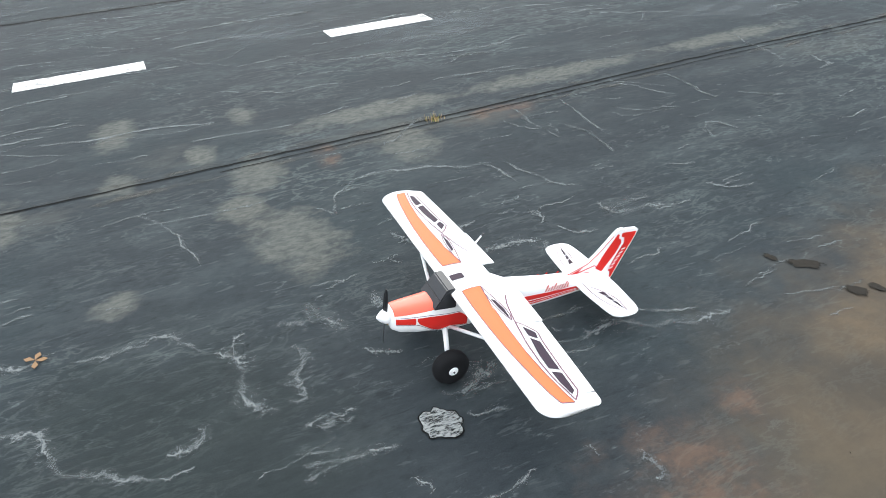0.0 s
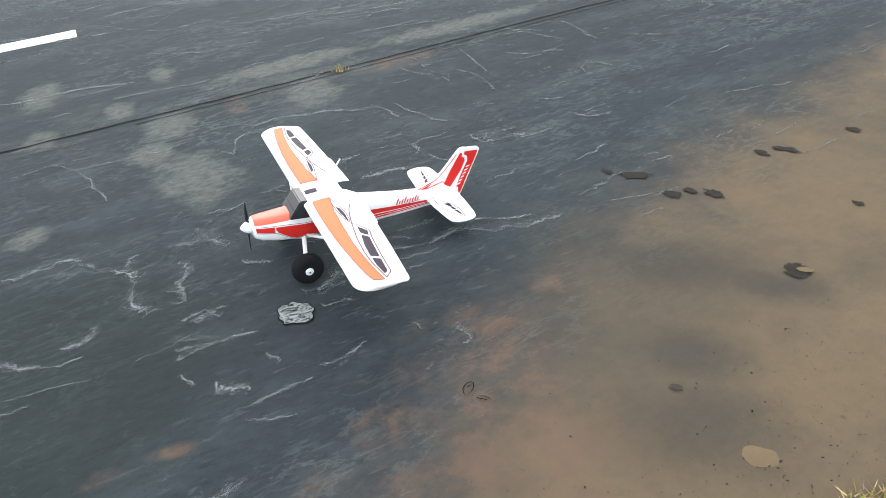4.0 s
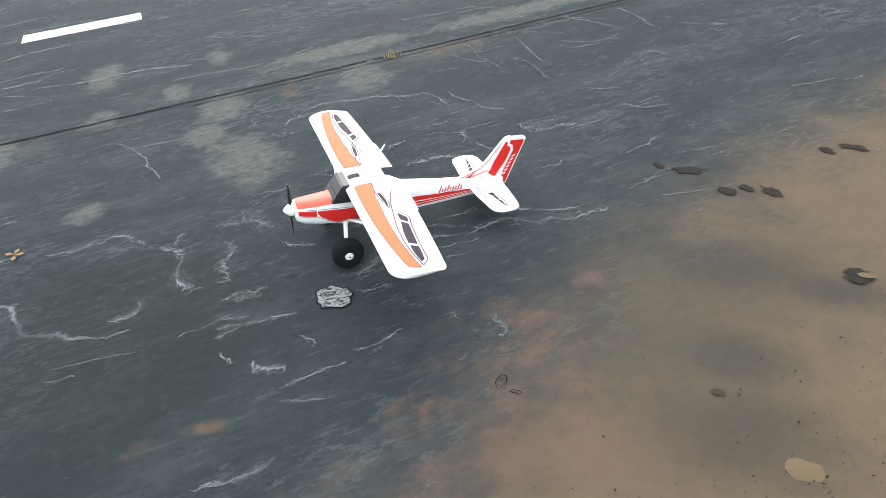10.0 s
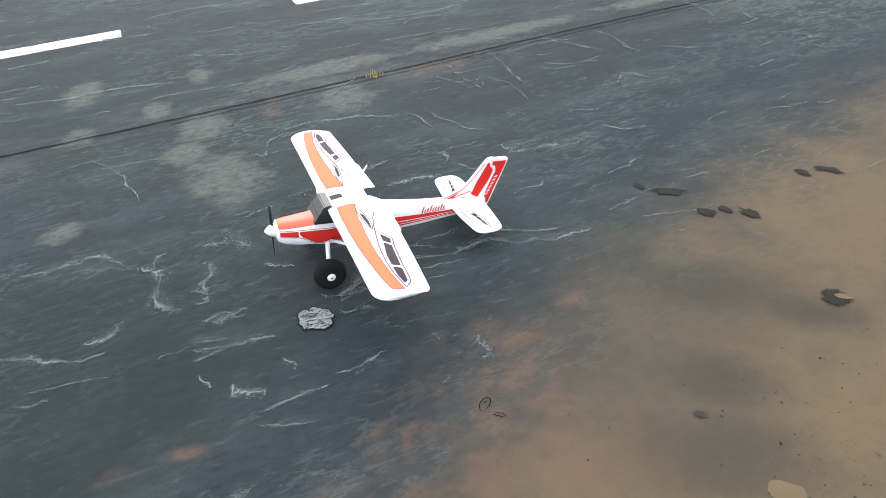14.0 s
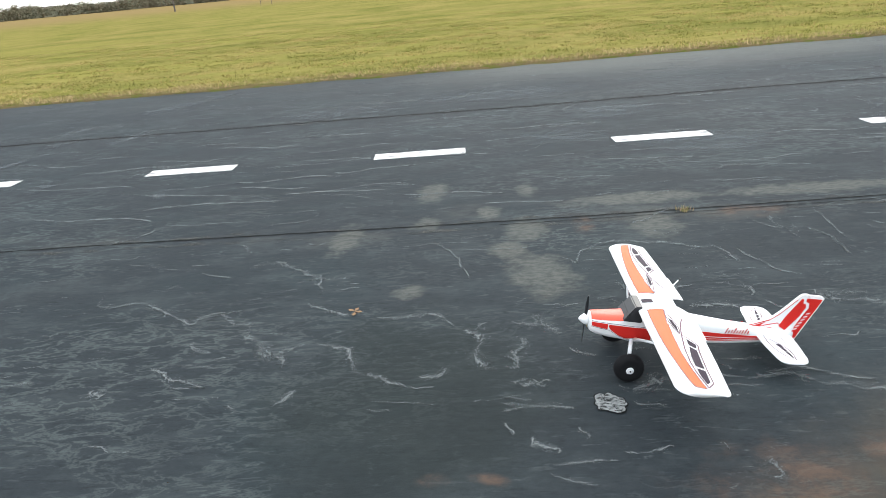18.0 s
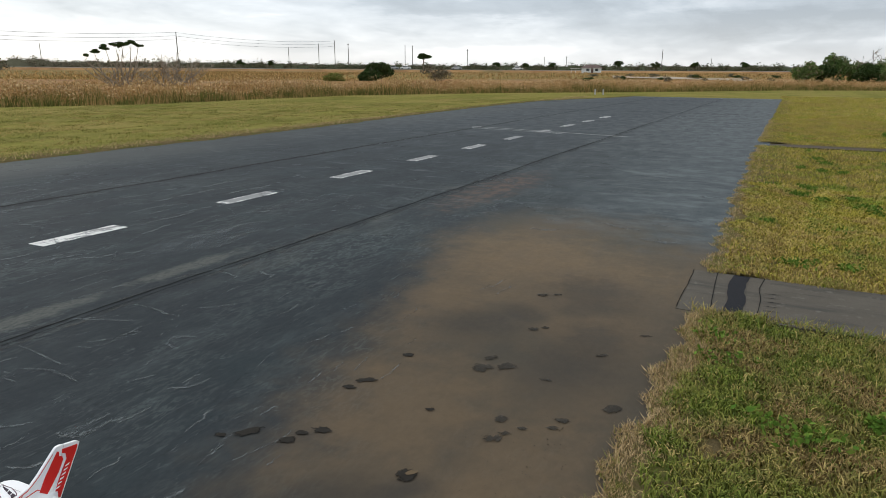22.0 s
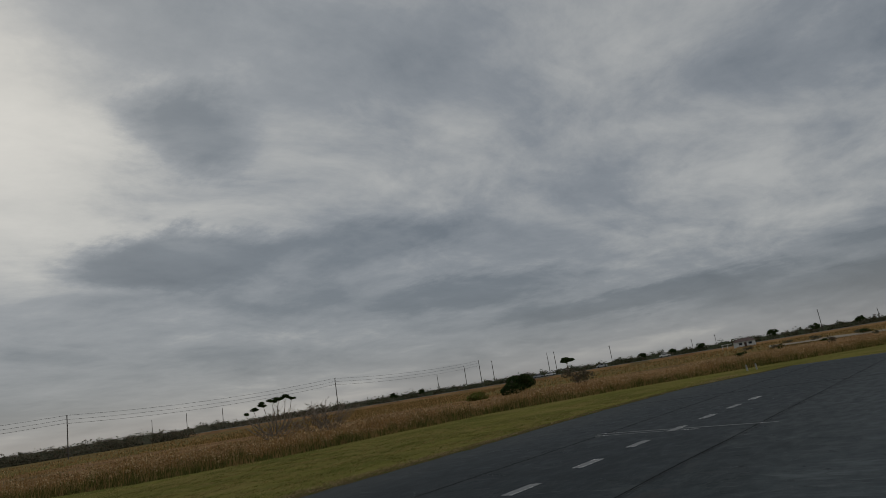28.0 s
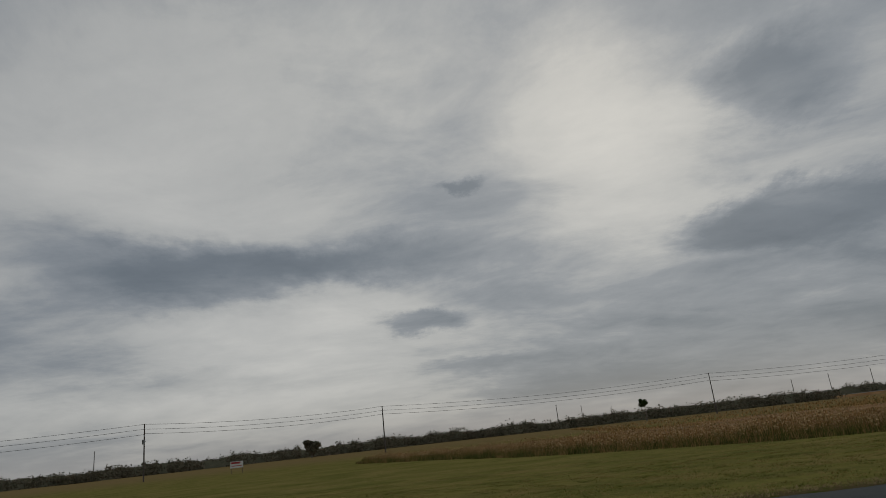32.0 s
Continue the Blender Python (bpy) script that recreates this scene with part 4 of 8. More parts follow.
def blob(name, center, rx, ry, rot, mat, z, label="", category="", kind="", seed=0, rough=0.22, n=22, group=""):
    verts, c, s = [], math.cos(radians(rot)), math.sin(radians(rot))
    for i in range(n):
        a = 2 * math.pi * i / n
        r = 1 + rough * (1.7 * noise.noise((math.cos(a) * 1.3 + seed * 3.7, math.sin(a) * 1.3, seed)) + 1.1 * noise.noise((math.cos(a) * 3.4 + seed * 1.7, math.sin(a) * 3.4, seed + 4)))
        x, y = rx * r * math.cos(a), ry * r * math.sin(a)
        verts.append((center[0] + x * c - y * s, center[1] + x * s + y * c, z))
    verts.append((center[0], center[1], z))
    ob = raw(name, verts, [(i, (i + 1) % n, n) for i in range(n)], mat)
    return tagged(ob, label, category, group, kind) if category else ob


build_ground()
build_runway()

# joints between the paving lanes
for k, (jx, wv) in enumerate(((-3.42, 0.05), (-7.95, 0.09))):
    for off, wide, y0 in (((-0.008, 0.014, -44), (0.060, 0.008, 1.4)) if k == 0 else ((0.0, 0.045, -44),)):
        line = [(jx + off + wv * noise.noise((y * 0.3, k, 0)), y) for y in np.arange(y0, END, 1.4)]
        ribbon("paving_joint", line, wide, M_JOINT, 0.004, "dark open joint between asphalt paving lanes", "joint", "structure", seed=k, taper=False, wob=0.45)
for k, (jx, off) in enumerate(((-3.42, -0.05), (-3.42, 0.11), (-7.95, -0.06), (-7.95, 0.06))):
    line = [(jx + off + (0.05 if k < 2 else 0.09) * noise.noise((y * 0.3, k // 2, 0)), y) for y in np.arange(-44, END, 1.4)]
    ribbon("joint_edge", line, 0.05, M_JOINTEDGE, 0.0032, "broken dusty edge beside the paving joint", "joint edge", "structure", seed=30 + k, taper=False, wob=0.5)
line = [(-3.43 + 0.05 * noise.noise((y * 0.3, 0, 0)), y) for y in np.arange(5.0, END, 1.4)]
ribbon("paving_joint", line, 0.034, M_JOINT, 0.0042, "dark open joint between asphalt paving lanes", "joint", "structure", seed=8, wob=0.5)
for y in (33.0, 41.5, 47.5):
    ribbon("paving_joint", [(-12.6 + i * 1.3, y + 0.15 * noise.noise((i, y, 0))) for i in range(10)], 0.13, M_JOINT, 0.004, "dark cross joint in the asphalt", "joint", "structure", taper=False)

# centre line dashes and the cross line
DASH_X, DASH_Y, DASH_STEP = -5.665, -2.385, 2.519


def build_dashes():
    bm = bmesh.new()
    n = 10
    outline = [(-0.115, 0.0), (0.115, 0.01), (0.115, 0.985), (-0.115, 0.975)]
    plate(bm, outline, 0.0, 0.004)
    first = None
    for k in range(-12, 13):
        at = pose(DASH_X, DASH_Y + DASH_STEP * k, 0.0, 0, 0, 0)
        if first is None:
            first = part("centre_line_dash", bm, M_PAINT)
            tagged(first, "worn white painted dash on the runway centre line", "road marking", "centre line dashes")
            first.matrix_basis = at
        else:
            copy_thing(first, at)


build_dashes()
ribbon("cross_line", [(-8.25, 21.25), (-6.5, 20.9), (-4.8, 20.5), (-3.0, 20.12)], 0.09, M_PAINT, 0.005, "worn white line painted across the runway", "road marking", taper=False, wob=0.1)
ribbon("cross_line", [(-8.05, 20.75), (-6.4, 20.5), (-4.9, 20.2)], 0.07, M_PAINT, 0.005, "faint worn white line painted across the runway", "road marking", taper=False, wob=0.1)
ribbon("cross_line", [(-9.0, 53.3), (-5, 53.4), (-0.2, 53.5)], 0.12, M_PAINT, 0.005, "white line across the end of the runway", "road marking", taper=False, wob=0.1)

# walkways that leave the runway
def walkway(x0, x1, y0, y1, label):
    verts, faces, n = [], [], 40
    for i in range(n + 1):
        x = x0 + (x1 - x0) * i / n
        a, b = 0.05 * noise.noise((i * 0.5, y0, 0)), 0.05 * noise.noise((i * 0.5, y1, 4))
        verts += [(x, y0 + a, -0.06), (x, y0 + a, 0.004), (x, y1 + b, 0.004), (x, y1 + b, -0.06)]
        if i:
            k = 4 * i
            for j in range(3):
                faces.append((k - 4 + j, k + j, k + j + 1, k - 3 + j))
    return tagged(raw("walkway", verts, faces, M_WALKWAY), label, "walkway", kind="structure")


walkway(EDGE, 30.0, 6.33, 7.46, "worn grey asphalt walkway leading off the runway")
w2 = walkway(EDGE + 0.22, 26.0, 19.62, 20.3, "narrow dirt-covered walkway leading off the runway")
w2.data.materials[0] = M_DIRTPATH
w2.location.z = -0.012

# tar-filled joint and a pale strip on the first walkway
ribbon("sealed_joint", [(0.73, 6.40), (0.74, 6.7), (0.72, 7.1), (0.74, 7.42)], 0.13, M_TAR, 0.009, "black tar-sealed joint across the walkway", "joint", "structure", taper=False, wob=0.12)
ribbon("walkway_crack", [(0.90, 6.40), (0.91, 6.8), (0.89, 7.1), (0.92, 7.42)], 0.006, M_JOINT, 0.009, "dark crack across the walkway", "crack", "structure", taper=False)
ribbon("walkway_crack", [(0.355, 6.34), (0.345, 6.6), (0.352, 7.0), (0.342, 7.44)], 0.006, M_JOINT, 0.009, "dark open joint between runway and walkway", "joint", "structure", taper=False, wob=0.9)
ribbon("walkway_crack", [(0.585, 6.40), (0.56, 6.9), (0.54, 7.42)], 0.006, M_JOINT, 0.009, "dark crack across the walkway", "crack", "structure", taper=False)
for k in range(5):
    ribbon("walkway_crack", [(0.93, 6.55 + k * 0.11), (1.05, 6.56 + k * 0.11)], 0.011, M_JOINT, 0.009, "short dark cracks beside the sealed joint", "crack", "structure")
ribbon("pale_strip", [(3.08, 7.40), (3.12, 7.0), (3.14, 6.4)], 0.16, M_GRIT, 0.009, "tan strip of grit across the walkway", "strip", "structure", taper=False)

# pale mineral cracks, one call each, along the runway in front of the pilot's stand
CRACK_LABEL = "pale chalky crack line across the dark asphalt"


def crack(points, width=0.022, halo=0.0, seed=1):
    band = max(halo * 1.7, width * 5.0)
    ob = ribbon("crack_line", points, band, M_CRACK, 0.0045, CRACK_LABEL, "crack", "structure", wob=0.25, seed=seed, step=0.03)
    me = ob.data
    layer = me.uv_layers.new(name="across")
    last = max(1, len(me.vertices) // 2 - 1)
    for lp in me.loops:
        k = lp.vertex_index
        layer.data[lp.index].uv = (k % 2, (k // 2) / last)


crack([(-2.52, -1.19), (-2.32, -1.07), (-2.35, -0.88), (-2.23, -0.66), (-2.03, -0.40), (-2.15, -0.31), (-2.15, -0.15)], 0.018, 0.07, 1)
crack([(-2.16, -0.28), (-1.96, -0.08), (-1.79, 0.06), (-1.70, 0.15), (-1.52, 0.31)], 0.022, 0.11, 2)
crack([(-1.80, -0.30), (-1.73, -0.24), (-1.73, -0.14)], 0.018, 0.07, 3)
crack([(-1.79, 0.06), (-1.64, 0.19), (-1.70, 0.27), (-1.74, 0.36)], 0.022, 0.11, 4)
crack([(-1.74, 0.36), (-1.71, 0.51), (-1.65, 0.58), (-1.52, 0.65), (-1.41, 0.74), (-1.33, 0.89), (-1.29, 0.93)], 0.018, 0.07, 5)
crack([(-2.85, -0.30), (-2.91, -0.18), (-2.81, -0.03), (-2.66, 0.10), (-2.53, 0.26), (-2.30, 0.29)], 0.018, 0.07, 6)
crack([(-3.26, -0.53), (-3.07, -0.35)], 0.012, 0.04, 7)
crack([(-2.25, 0.22), (-2.17, 0.32), (-2.06, 0.47), (-2.07, 0.56), (-2.10, 0.62)], 0.018, 0.07, 8)
crack([(-1.99, 0.66), (-1.96, 0.82), (-2.01, 0.97), (-1.90, 1.07), (-1.83, 1.12)], 0.018, 0.07, 9)
crack([(-1.80, 1.13), (-1.74, 1.24), (-1.59, 1.24), (-1.45, 1.28), (-1.44, 1.36)], 0.022, 0.11, 10)
crack([(-1.74, 1.24), (-1.88, 1.26)], 0.018, 0.07, 11)
crack([(-1.37, 0.98), (-1.42, 1.08), (-1.49, 1.11)], 0.018, 0.07, 12)
crack([(-3.09, 0.92), (-2.80, 1.10), (-2.42, 1.19)], 0.012, 0.04, 13)
crack([(-2.77, -0.65), (-2.72, -0.53), (-2.67, -0.38)], 0.012, 0.04, 14)
crack([(-2.92, -0.75), (-2.92, -0.61)], 0.012, 0.04, 15)
crack([(-3.12, -1.48), (-3.13, -1.24), (-3.22, -1.04)], 0.012, 0.04, 16)
crack([(-1.60, -0.44), (-1.50, -0.29), (-1.39, -0.06)], 0.018, 0.07, 17)
crack([(-1.40, -0.63), (-1.33, -0.52)], 0.022, 0.11, 18)
crack([(-1.35, 0.34), (-1.23, 0.39)], 0.022, 0.11, 19)
crack([(-1.23, 0.08), (-1.18, 0.17)], 0.012, 0.04, 20)
crack([(-2.78, 1.90), (-2.87, 2.09), (-2.90, 2.17), (-2.82, 2.42), (-2.72, 2.65), (-2.68, 2.82)], 0.018, 0.07, 21)
crack([(-2.68, 2.82), (-2.49, 2.89), (-2.30, 2.98), (-2.22, 3.05)], 0.012, 0.04, 22)
crack([(-2.76, 2.70), (-2.61, 2.76), (-2.41, 2.79)], 0.012, 0.04, 23)
crack([(-3.18, 3.08), (-2.97, 3.20), (-2.93, 3.31)], 0.012, 0.04, 24)
crack([(-3.33, 3.22), (-2.99, 3.25), (-2.77, 3.26)], 0.012, 0.04, 25)
crack([(-2.93, 3.38), (-2.75, 3.44), (-2.46, 3.44)], 0.012, 0.04, 26)
crack([(-3.30, 3.59), (-2.88, 3.55), (-2.68, 3.53)], 0.012, 0.04, 27)
crack([(-2.12, 2.65), (-2.01, 2.72)], 0.022, 0.11, 28)
crack([(-1.97, 2.74), (-1.88, 2.80), (-1.84, 2.91)], 0.012, 0.04, 29)
crack([(-2.07, 2.98), (-1.99, 3.07), (-2.00, 3.28)], 0.022, 0.11, 30)
crack([(-1.98, 3.00), (-1.93, 3.10), (-1.94, 3.26)], 0.022, 0.11, 31)
crack([(-1.92, 2.33), (-1.95, 2.46), (-1.93, 2.63)], 0.022, 0.11, 32)
crack([(-1.91, 2.31), (-1.80, 2.21), (-1.70, 2.19), (-1.53, 2.19), (-1.38, 2.25), (-1.29, 2.33), (-1.26, 2.41)], 0.018, 0.07, 33)
crack([(-1.40, 2.25), (-1.34, 2.38)], 0.012, 0.04, 34)
crack([(-1.25, 2.39), (-1.28, 2.54), (-1.23, 2.70), (-1.18, 2.84), (-1.15, 3.02)], 0.022, 0.11, 35)
crack([(-1.31, 2.48), (-1.31, 2.66), (-1.21, 2.91)], 0.012, 0.04, 36)
crack([(-1.91, 2.62), (-1.72, 2.63)], 0.018, 0.07, 37)
crack([(-1.88, 1.81), (-1.79, 1.84), (-1.72, 1.89)], 0.018, 0.07, 38)
crack([(-1.73, 1.88), (-1.69, 1.95), (-1.57, 2.02)], 0.012, 0.04, 39)
crack([(-2.22, 2.05), (-2.16, 2.21), (-2.18, 2.44)], 0.018, 0.07, 40)
crack([(-2.30, 2.05), (-2.15, 2.04)], 0.018, 0.07, 41)
crack([(-2.06, 1.87), (-2.11, 2.02)], 0.012, 0.04, 42)
crack([(-1.84, 1.39), (-1.87, 1.51), (-1.90, 1.58), (-1.80, 1.61), (-1.73, 1.67)], 0.022, 0.11, 43)
crack([(-1.97, 1.64), (-2.03, 1.74)], 0.012, 0.04, 44)
crack([(-1.90, 1.58), (-1.98, 1.61)], 0.018, 0.07, 45)
crack([(-1.57, 1.67), (-1.53, 1.74), (-1.49, 1.81)], 0.012, 0.04, 46)
crack([(-1.43, 1.35), (-1.46, 1.40), (-1.56, 1.43), (-1.72, 1.42)], 0.022, 0.11, 47)
crack([(-1.24, 1.85), (-1.25, 1.96), (-1.25, 2.10)], 0.022, 0.11, 48)
crack([(-1.12, 1.89), (-1.11, 2.02)], 0.012, 0.04, 49)
crack([(-1.31, 1.39), (-1.32, 1.52)], 0.012, 0.04, 50)
crack([(-1.19, 1.32), (-1.19, 1.49)], 0.012, 0.04, 51)
crack([(-1.02, 1.35), (-0.95, 1.42)], 0.012, 0.04, 52)
crack([(-0.85, 2.14), (-0.80, 2.19)], 0.012, 0.04, 54)
crack([(-2.96, 3.70), (-2.81, 3.85), (-2.78, 4.18)], 0.012, 0.04, 55)
crack([(-3.37, 4.05), (-3.00, 4.24)], 0.012, 0.04, 56)
crack([(-3.33, 4.45), (-2.92, 4.45)], 0.012, 0.04, 57)
crack([(-3.83, 2.08), (-3.92, 2.28), (-3.85, 2.35)], 0.012, 0.04, 58)
crack([(-4.69, 1.53), (-4.50, 1.83), (-4.35, 2.10)], 0.012, 0.04, 59)
crack([(-2.45, 4.04), (-2.50, 4.16), (-2.36, 4.21)], 0.012, 0.04, 60)
crack([(-2.48, 4.06), (-2.32, 4.03)], 0.012, 0.04, 61)
crack([(-3.27, 4.46), (-2.81, 4.43)], 0.012, 0.04, 62)
crack([(-2.80, 4.59), (-2.61, 4.80)], 0.012, 0.04, 63)
crack([(-3.43, 4.01), (-3.10, 4.32)], 0.012, 0.04, 64)
crack([(-3.18, 6.23), (-3.02, 6.40)], 0.012, 0.04, 65)
crack([(-5.43, 7.54), (-4.94, 7.20), (-4.78, 6.90)], 0.012, 0.04, 66)
crack([(-0.48, 1.21), (-0.49, 1.38), (-0.50, 1.47)], 0.010, 0.06, 67)
crack([(-0.91, 1.41), (-0.87, 1.49), (-0.82, 1.57)], 0.016, 0.07, 70)
crack([(-1.11, 1.33), (-1.10, 1.51), (-1.11, 1.64)], 0.010, 0.06, 71)
crack([(-1.26, 1.41), (-1.28, 1.48), (-1.28, 1.56)], 0.012, 0.07, 72)
crack([(-0.97, 1.62), (-0.93, 1.67), (-0.89, 1.67)], 0.010, 0.03, 73)
crack([(-0.81, 1.78), (-0.81, 1.87), (-0.85, 1.98)], 0.010, 0.03, 74)
crack([(-0.76, 1.51), (-0.77, 1.64), (-0.77, 1.77)], 0.010, 0.03, 75)
crack([(-0.72, 1.49), (-0.67, 1.58), (-0.64, 1.69)], 0.010, 0.03, 76)
crack([(-0.77, 2.29), (-0.69, 2.30), (-0.66, 2.26)], 0.010, 0.06, 77)
crack([(-1.22, 0.76), (-1.19, 0.91), (-1.16, 1.09)], 0.006, 0.02, 78)
crack([(-1.16, 0.74), (-1.14, 0.81), (-1.14, 0.88)], 0.007, 0.03, 79)
crack([(-6.66, 0.09), (-6.63, 0.46), (-6.35, 0.92)], 0.020, 0.06, 80)
crack([(-6.03, 1.32), (-6.05, 1.67)], 0.016, 0.05, 81)
crack([(-6.80, 1.23), (-6.50, 1.70)], 0.016, 0.05, 82)
crack([(-5.76, 1.31), (-5.48, 1.5), (-5.20, 1.79)], 0.012, 0.04, 83)
crack([(-5.0, 7.3), (-4.85, 7.5), (-5.0, 7.65), (-4.8, 7.75)], 0.024, 0.0, 84)
crack([(-4.2, 8.1), (-4.35, 8.8), (-4.2, 9.4)], 0.018, 0.0, 85)
crack([(-3.09, 5.53), (-2.88, 5.51), (-2.84, 5.35)], 0.022, 0.05, 86)
crack([(-2.87, 1.21), (-2.87, 1.35), (-2.88, 1.63)], 0.011, 0.03, 87)
crack([(-8.25, 12.73), (-7.77, 12.6), (-7.39, 12.6)], 0.010, 0.06, 88)
crack([(-8.38, 16.65), (-8.0, 16.5), (-7.58, 16.47)], 0.010, 0.06, 89)


def far_cracks(count, seed):
    """Short pale cracks over the rest of the runway."""
    r = random.Random(seed)
    for k in range(count):
        x, y = r.uniform(-11.8, -0.6), r.uniform(-6, 40) if k % 3 else r.uniform(4, 16)
        if -3.2 < x and y < 4.5 or (x > -2.2 and y < 11):
            continue
        a, pts = r.choice((0.0, 0.3, -0.4, 1.3, 1.7)) + r.uniform(-0.4, 0.4), [(x, y)]
        for j in range(r.randint(2, 5)):
            a += r.uniform(-0.8, 0.8)
            d = r.uniform(0.10, 0.26) * (1 + y / 25 if y > 0 else 1)
            x, y = x + d * math.cos(a), y + d * math.sin(a)
            pts.append((x, y))
        crack(pts, r.uniform(0.012, 0.026) * (1 + max(y, 0) / 22), r.choice((0, 0, 0.06, 0.10)), 100 + k)


far_cracks(120, 6)


def lane_cracks(count, seed):
    """Fine pale hairlines along the middle lane, mostly in the paving direction."""
    r = random.Random(seed)
    for k in range(count):
        x, y = r.uniform(-8.6, -3.7), r.uniform(-2.0, 7.0)
        a, pts = math.pi / 2 + r.uniform(-0.35, 0.35), [(x, y)]
        for j in range(r.randint(2, 5)):
            a += r.uniform(-0.35, 0.35)
            d = r.uniform(0.08, 0.30)
            x, y = x + d * math.cos(a), y + d * math.sin(a)
            pts.append((x, y))
        crack(pts, r.uniform(0.007, 0.013), r.choice((0.03, 0.05)), 400 + k)


lane_cracks(50, 9)


def scuffs(count, seed):
    """Short pale scuffs across the paving, by the near side."""
    r = random.Random(seed)
    for k in range(count):
        x, y = r.uniform(-2.6, 0.1), r.uniform(8.2, 17.0)
        a, pts = r.uniform(-0.35, 0.35), [(x, y)]
        for j in range(r.randint(1, 3)):
            a += r.uniform(-0.3, 0.3)
            d = r.uniform(0.10, 0.28)
            x, y = x + d * math.cos(a), y + d * math.sin(a)
            pts.append((min(x, 0.3), y))
        crack(pts, r.uniform(0.014, 0.030), r.choice((0.07, 0.11, 0.16)), 600 + k)


def hairlines(count, seed, xs, ys, long_, wide, label, mat):
    """Thin wavy pale lines that run along the paving, all in one mesh."""
    r = random.Random(seed)
    verts, faces, uvs = [], [], []
    for k in range(count):
        x, y, n = r.uniform(*xs), r.uniform(*ys), 10
        ln, w_, ph, slope = r.uniform(*long_), r.uniform(*wide), r.uniform(0, 50), r.uniform(-0.22, 0.22)
        z = 0.0028 + 0.0000015 * k
        for i in range(n + 1):
            t = i / n
            cx, cy = x + slope * ln * t + 0.10 * ln * noise.noise((ph, t * 2.2, 0)) + 0.015 * noise.noise((ph, t * 9, 4)), y + ln * t
            verts += [(cx - w_ / 2, cy, z), (cx + w_ / 2, cy, z)]
            uvs += [(0.0, t), (1.0, t)]
            if i:
                b = len(verts) - 4
                faces.append((b, b + 1, b + 3, b + 2))
    ob = tagged(raw("hairline_cracks", verts, faces, mat), label, "crack", kind="stuff")
    layer = ob.data.uv_layers.new(name="across")
    for lp in ob.data.loops:
        layer.data[lp.index].uv = uvs[lp.vertex_index]


crack([(-3.21, -0.04), (-3.15, 0.11), (-3.26, 0.17)], 0.013, 0.05, 140)
crack([(-2.33, 0.36), (-2.37, 0.41), (-2.41, 0.49), (-2.4, 0.53)], 0.013, 0.05, 141)
crack([(-2.94, 0.98), (-2.89, 1.16), (-2.87, 1.45)], 0.013, 0.05, 142)
crack([(-2.7, 1.76), (-2.58, 1.85), (-2.76, 1.91), (-2.79, 2.12)], 0.013, 0.05, 143)
crack([(-3.02, 3.79), (-2.86, 3.92), (-2.8, 4.14)], 0.013, 0.05, 144)
crack([(-3.01, 3.31), (-2.83, 3.31)], 0.013, 0.05, 145)
crack([(-2.89, 3.38), (-2.71, 3.45), (-2.45, 3.43)], 0.013, 0.05, 146)
crack([(-2.5, 4.07), (-2.44, 4.23)], 0.013, 0.05, 147)
crack([(-2.48, 4.06), (-2.34, 4.01)], 0.013, 0.05, 148)
crack([(-2.8, 4.59), (-2.61, 4.84)], 0.013, 0.05, 149)
crack([(-1.3, 1.46), (-1.3, 1.53), (-1.32, 1.58)], 0.013, 0.05, 150)
crack([(-1.15, 1.35), (-1.13, 1.49), (-1.12, 1.57)], 0.013, 0.05, 151)
crack([(-2.24, 2.06), (-2.15, 2.13), (-2.16, 2.3)], 0.013, 0.05, 152)
crack([(-2.84, -0.31), (-2.83, -0.2), (-2.87, -0.12), (-2.81, -0.04)], 0.013, 0.05, 153)
crack([(-2.05, 2.02), (-2.04, 1.96)], 0.013, 0.05, 154)
crack([(-1.81, 2.17), (-1.76, 2.2), (-1.62, 2.19), (-1.51, 2.21)], 0.013, 0.05, 155)
crack([(-1.96, 3.62), (-1.86, 3.69), (-1.85, 3.81)], 0.013, 0.05, 156)
crack([(-2.21, 3.54), (-2.17, 3.72)], 0.013, 0.05, 157)
hairlines(360, 31, (-12.0, -3.7), (-9.0, 10.0), (0.22, 0.85), (0.040, 0.075), "thin wavy pale hairlines along the asphalt paving", M_CRACK)
hairlines(150, 32, (-3.3, -0.95), (-2.0, 6.5), (0.08, 0.32), (0.026, 0.050), "short pale hairlines in the dark asphalt", M_CRACK)
hairlines(170, 33, (-11.6, -4.2), (-5.0, 9.0), (0.45, 1.5), (0.070, 0.110), "long wavy pale cracks along the asphalt lanes", M_HAIRLINE)
scuffs(60, 12)


def far_scuffs(count, seed):
    """Longer pale scuffs across the far stretch of the runway."""
    r = random.Random(seed)
    for k in range(count):
        x, y = r.uniform(-11.6, -0.8), r.uniform(11.0, 32.0)
        a, pts = r.uniform(-0.15, 0.15), [(x, y)]
        for j in range(r.randint(1, 2)):
            a += r.uniform(-0.2, 0.2)
            d = r.uniform(0.35, 0.9)
            x, y = x + d * math.cos(a), y + d * math.sin(a)
            pts.append((min(x, -0.2), y))
        crack(pts, 0.03 * (1 + y / 30), r.uniform(0.10, 0.24), 800 + k)


far_scuffs(64, 21)
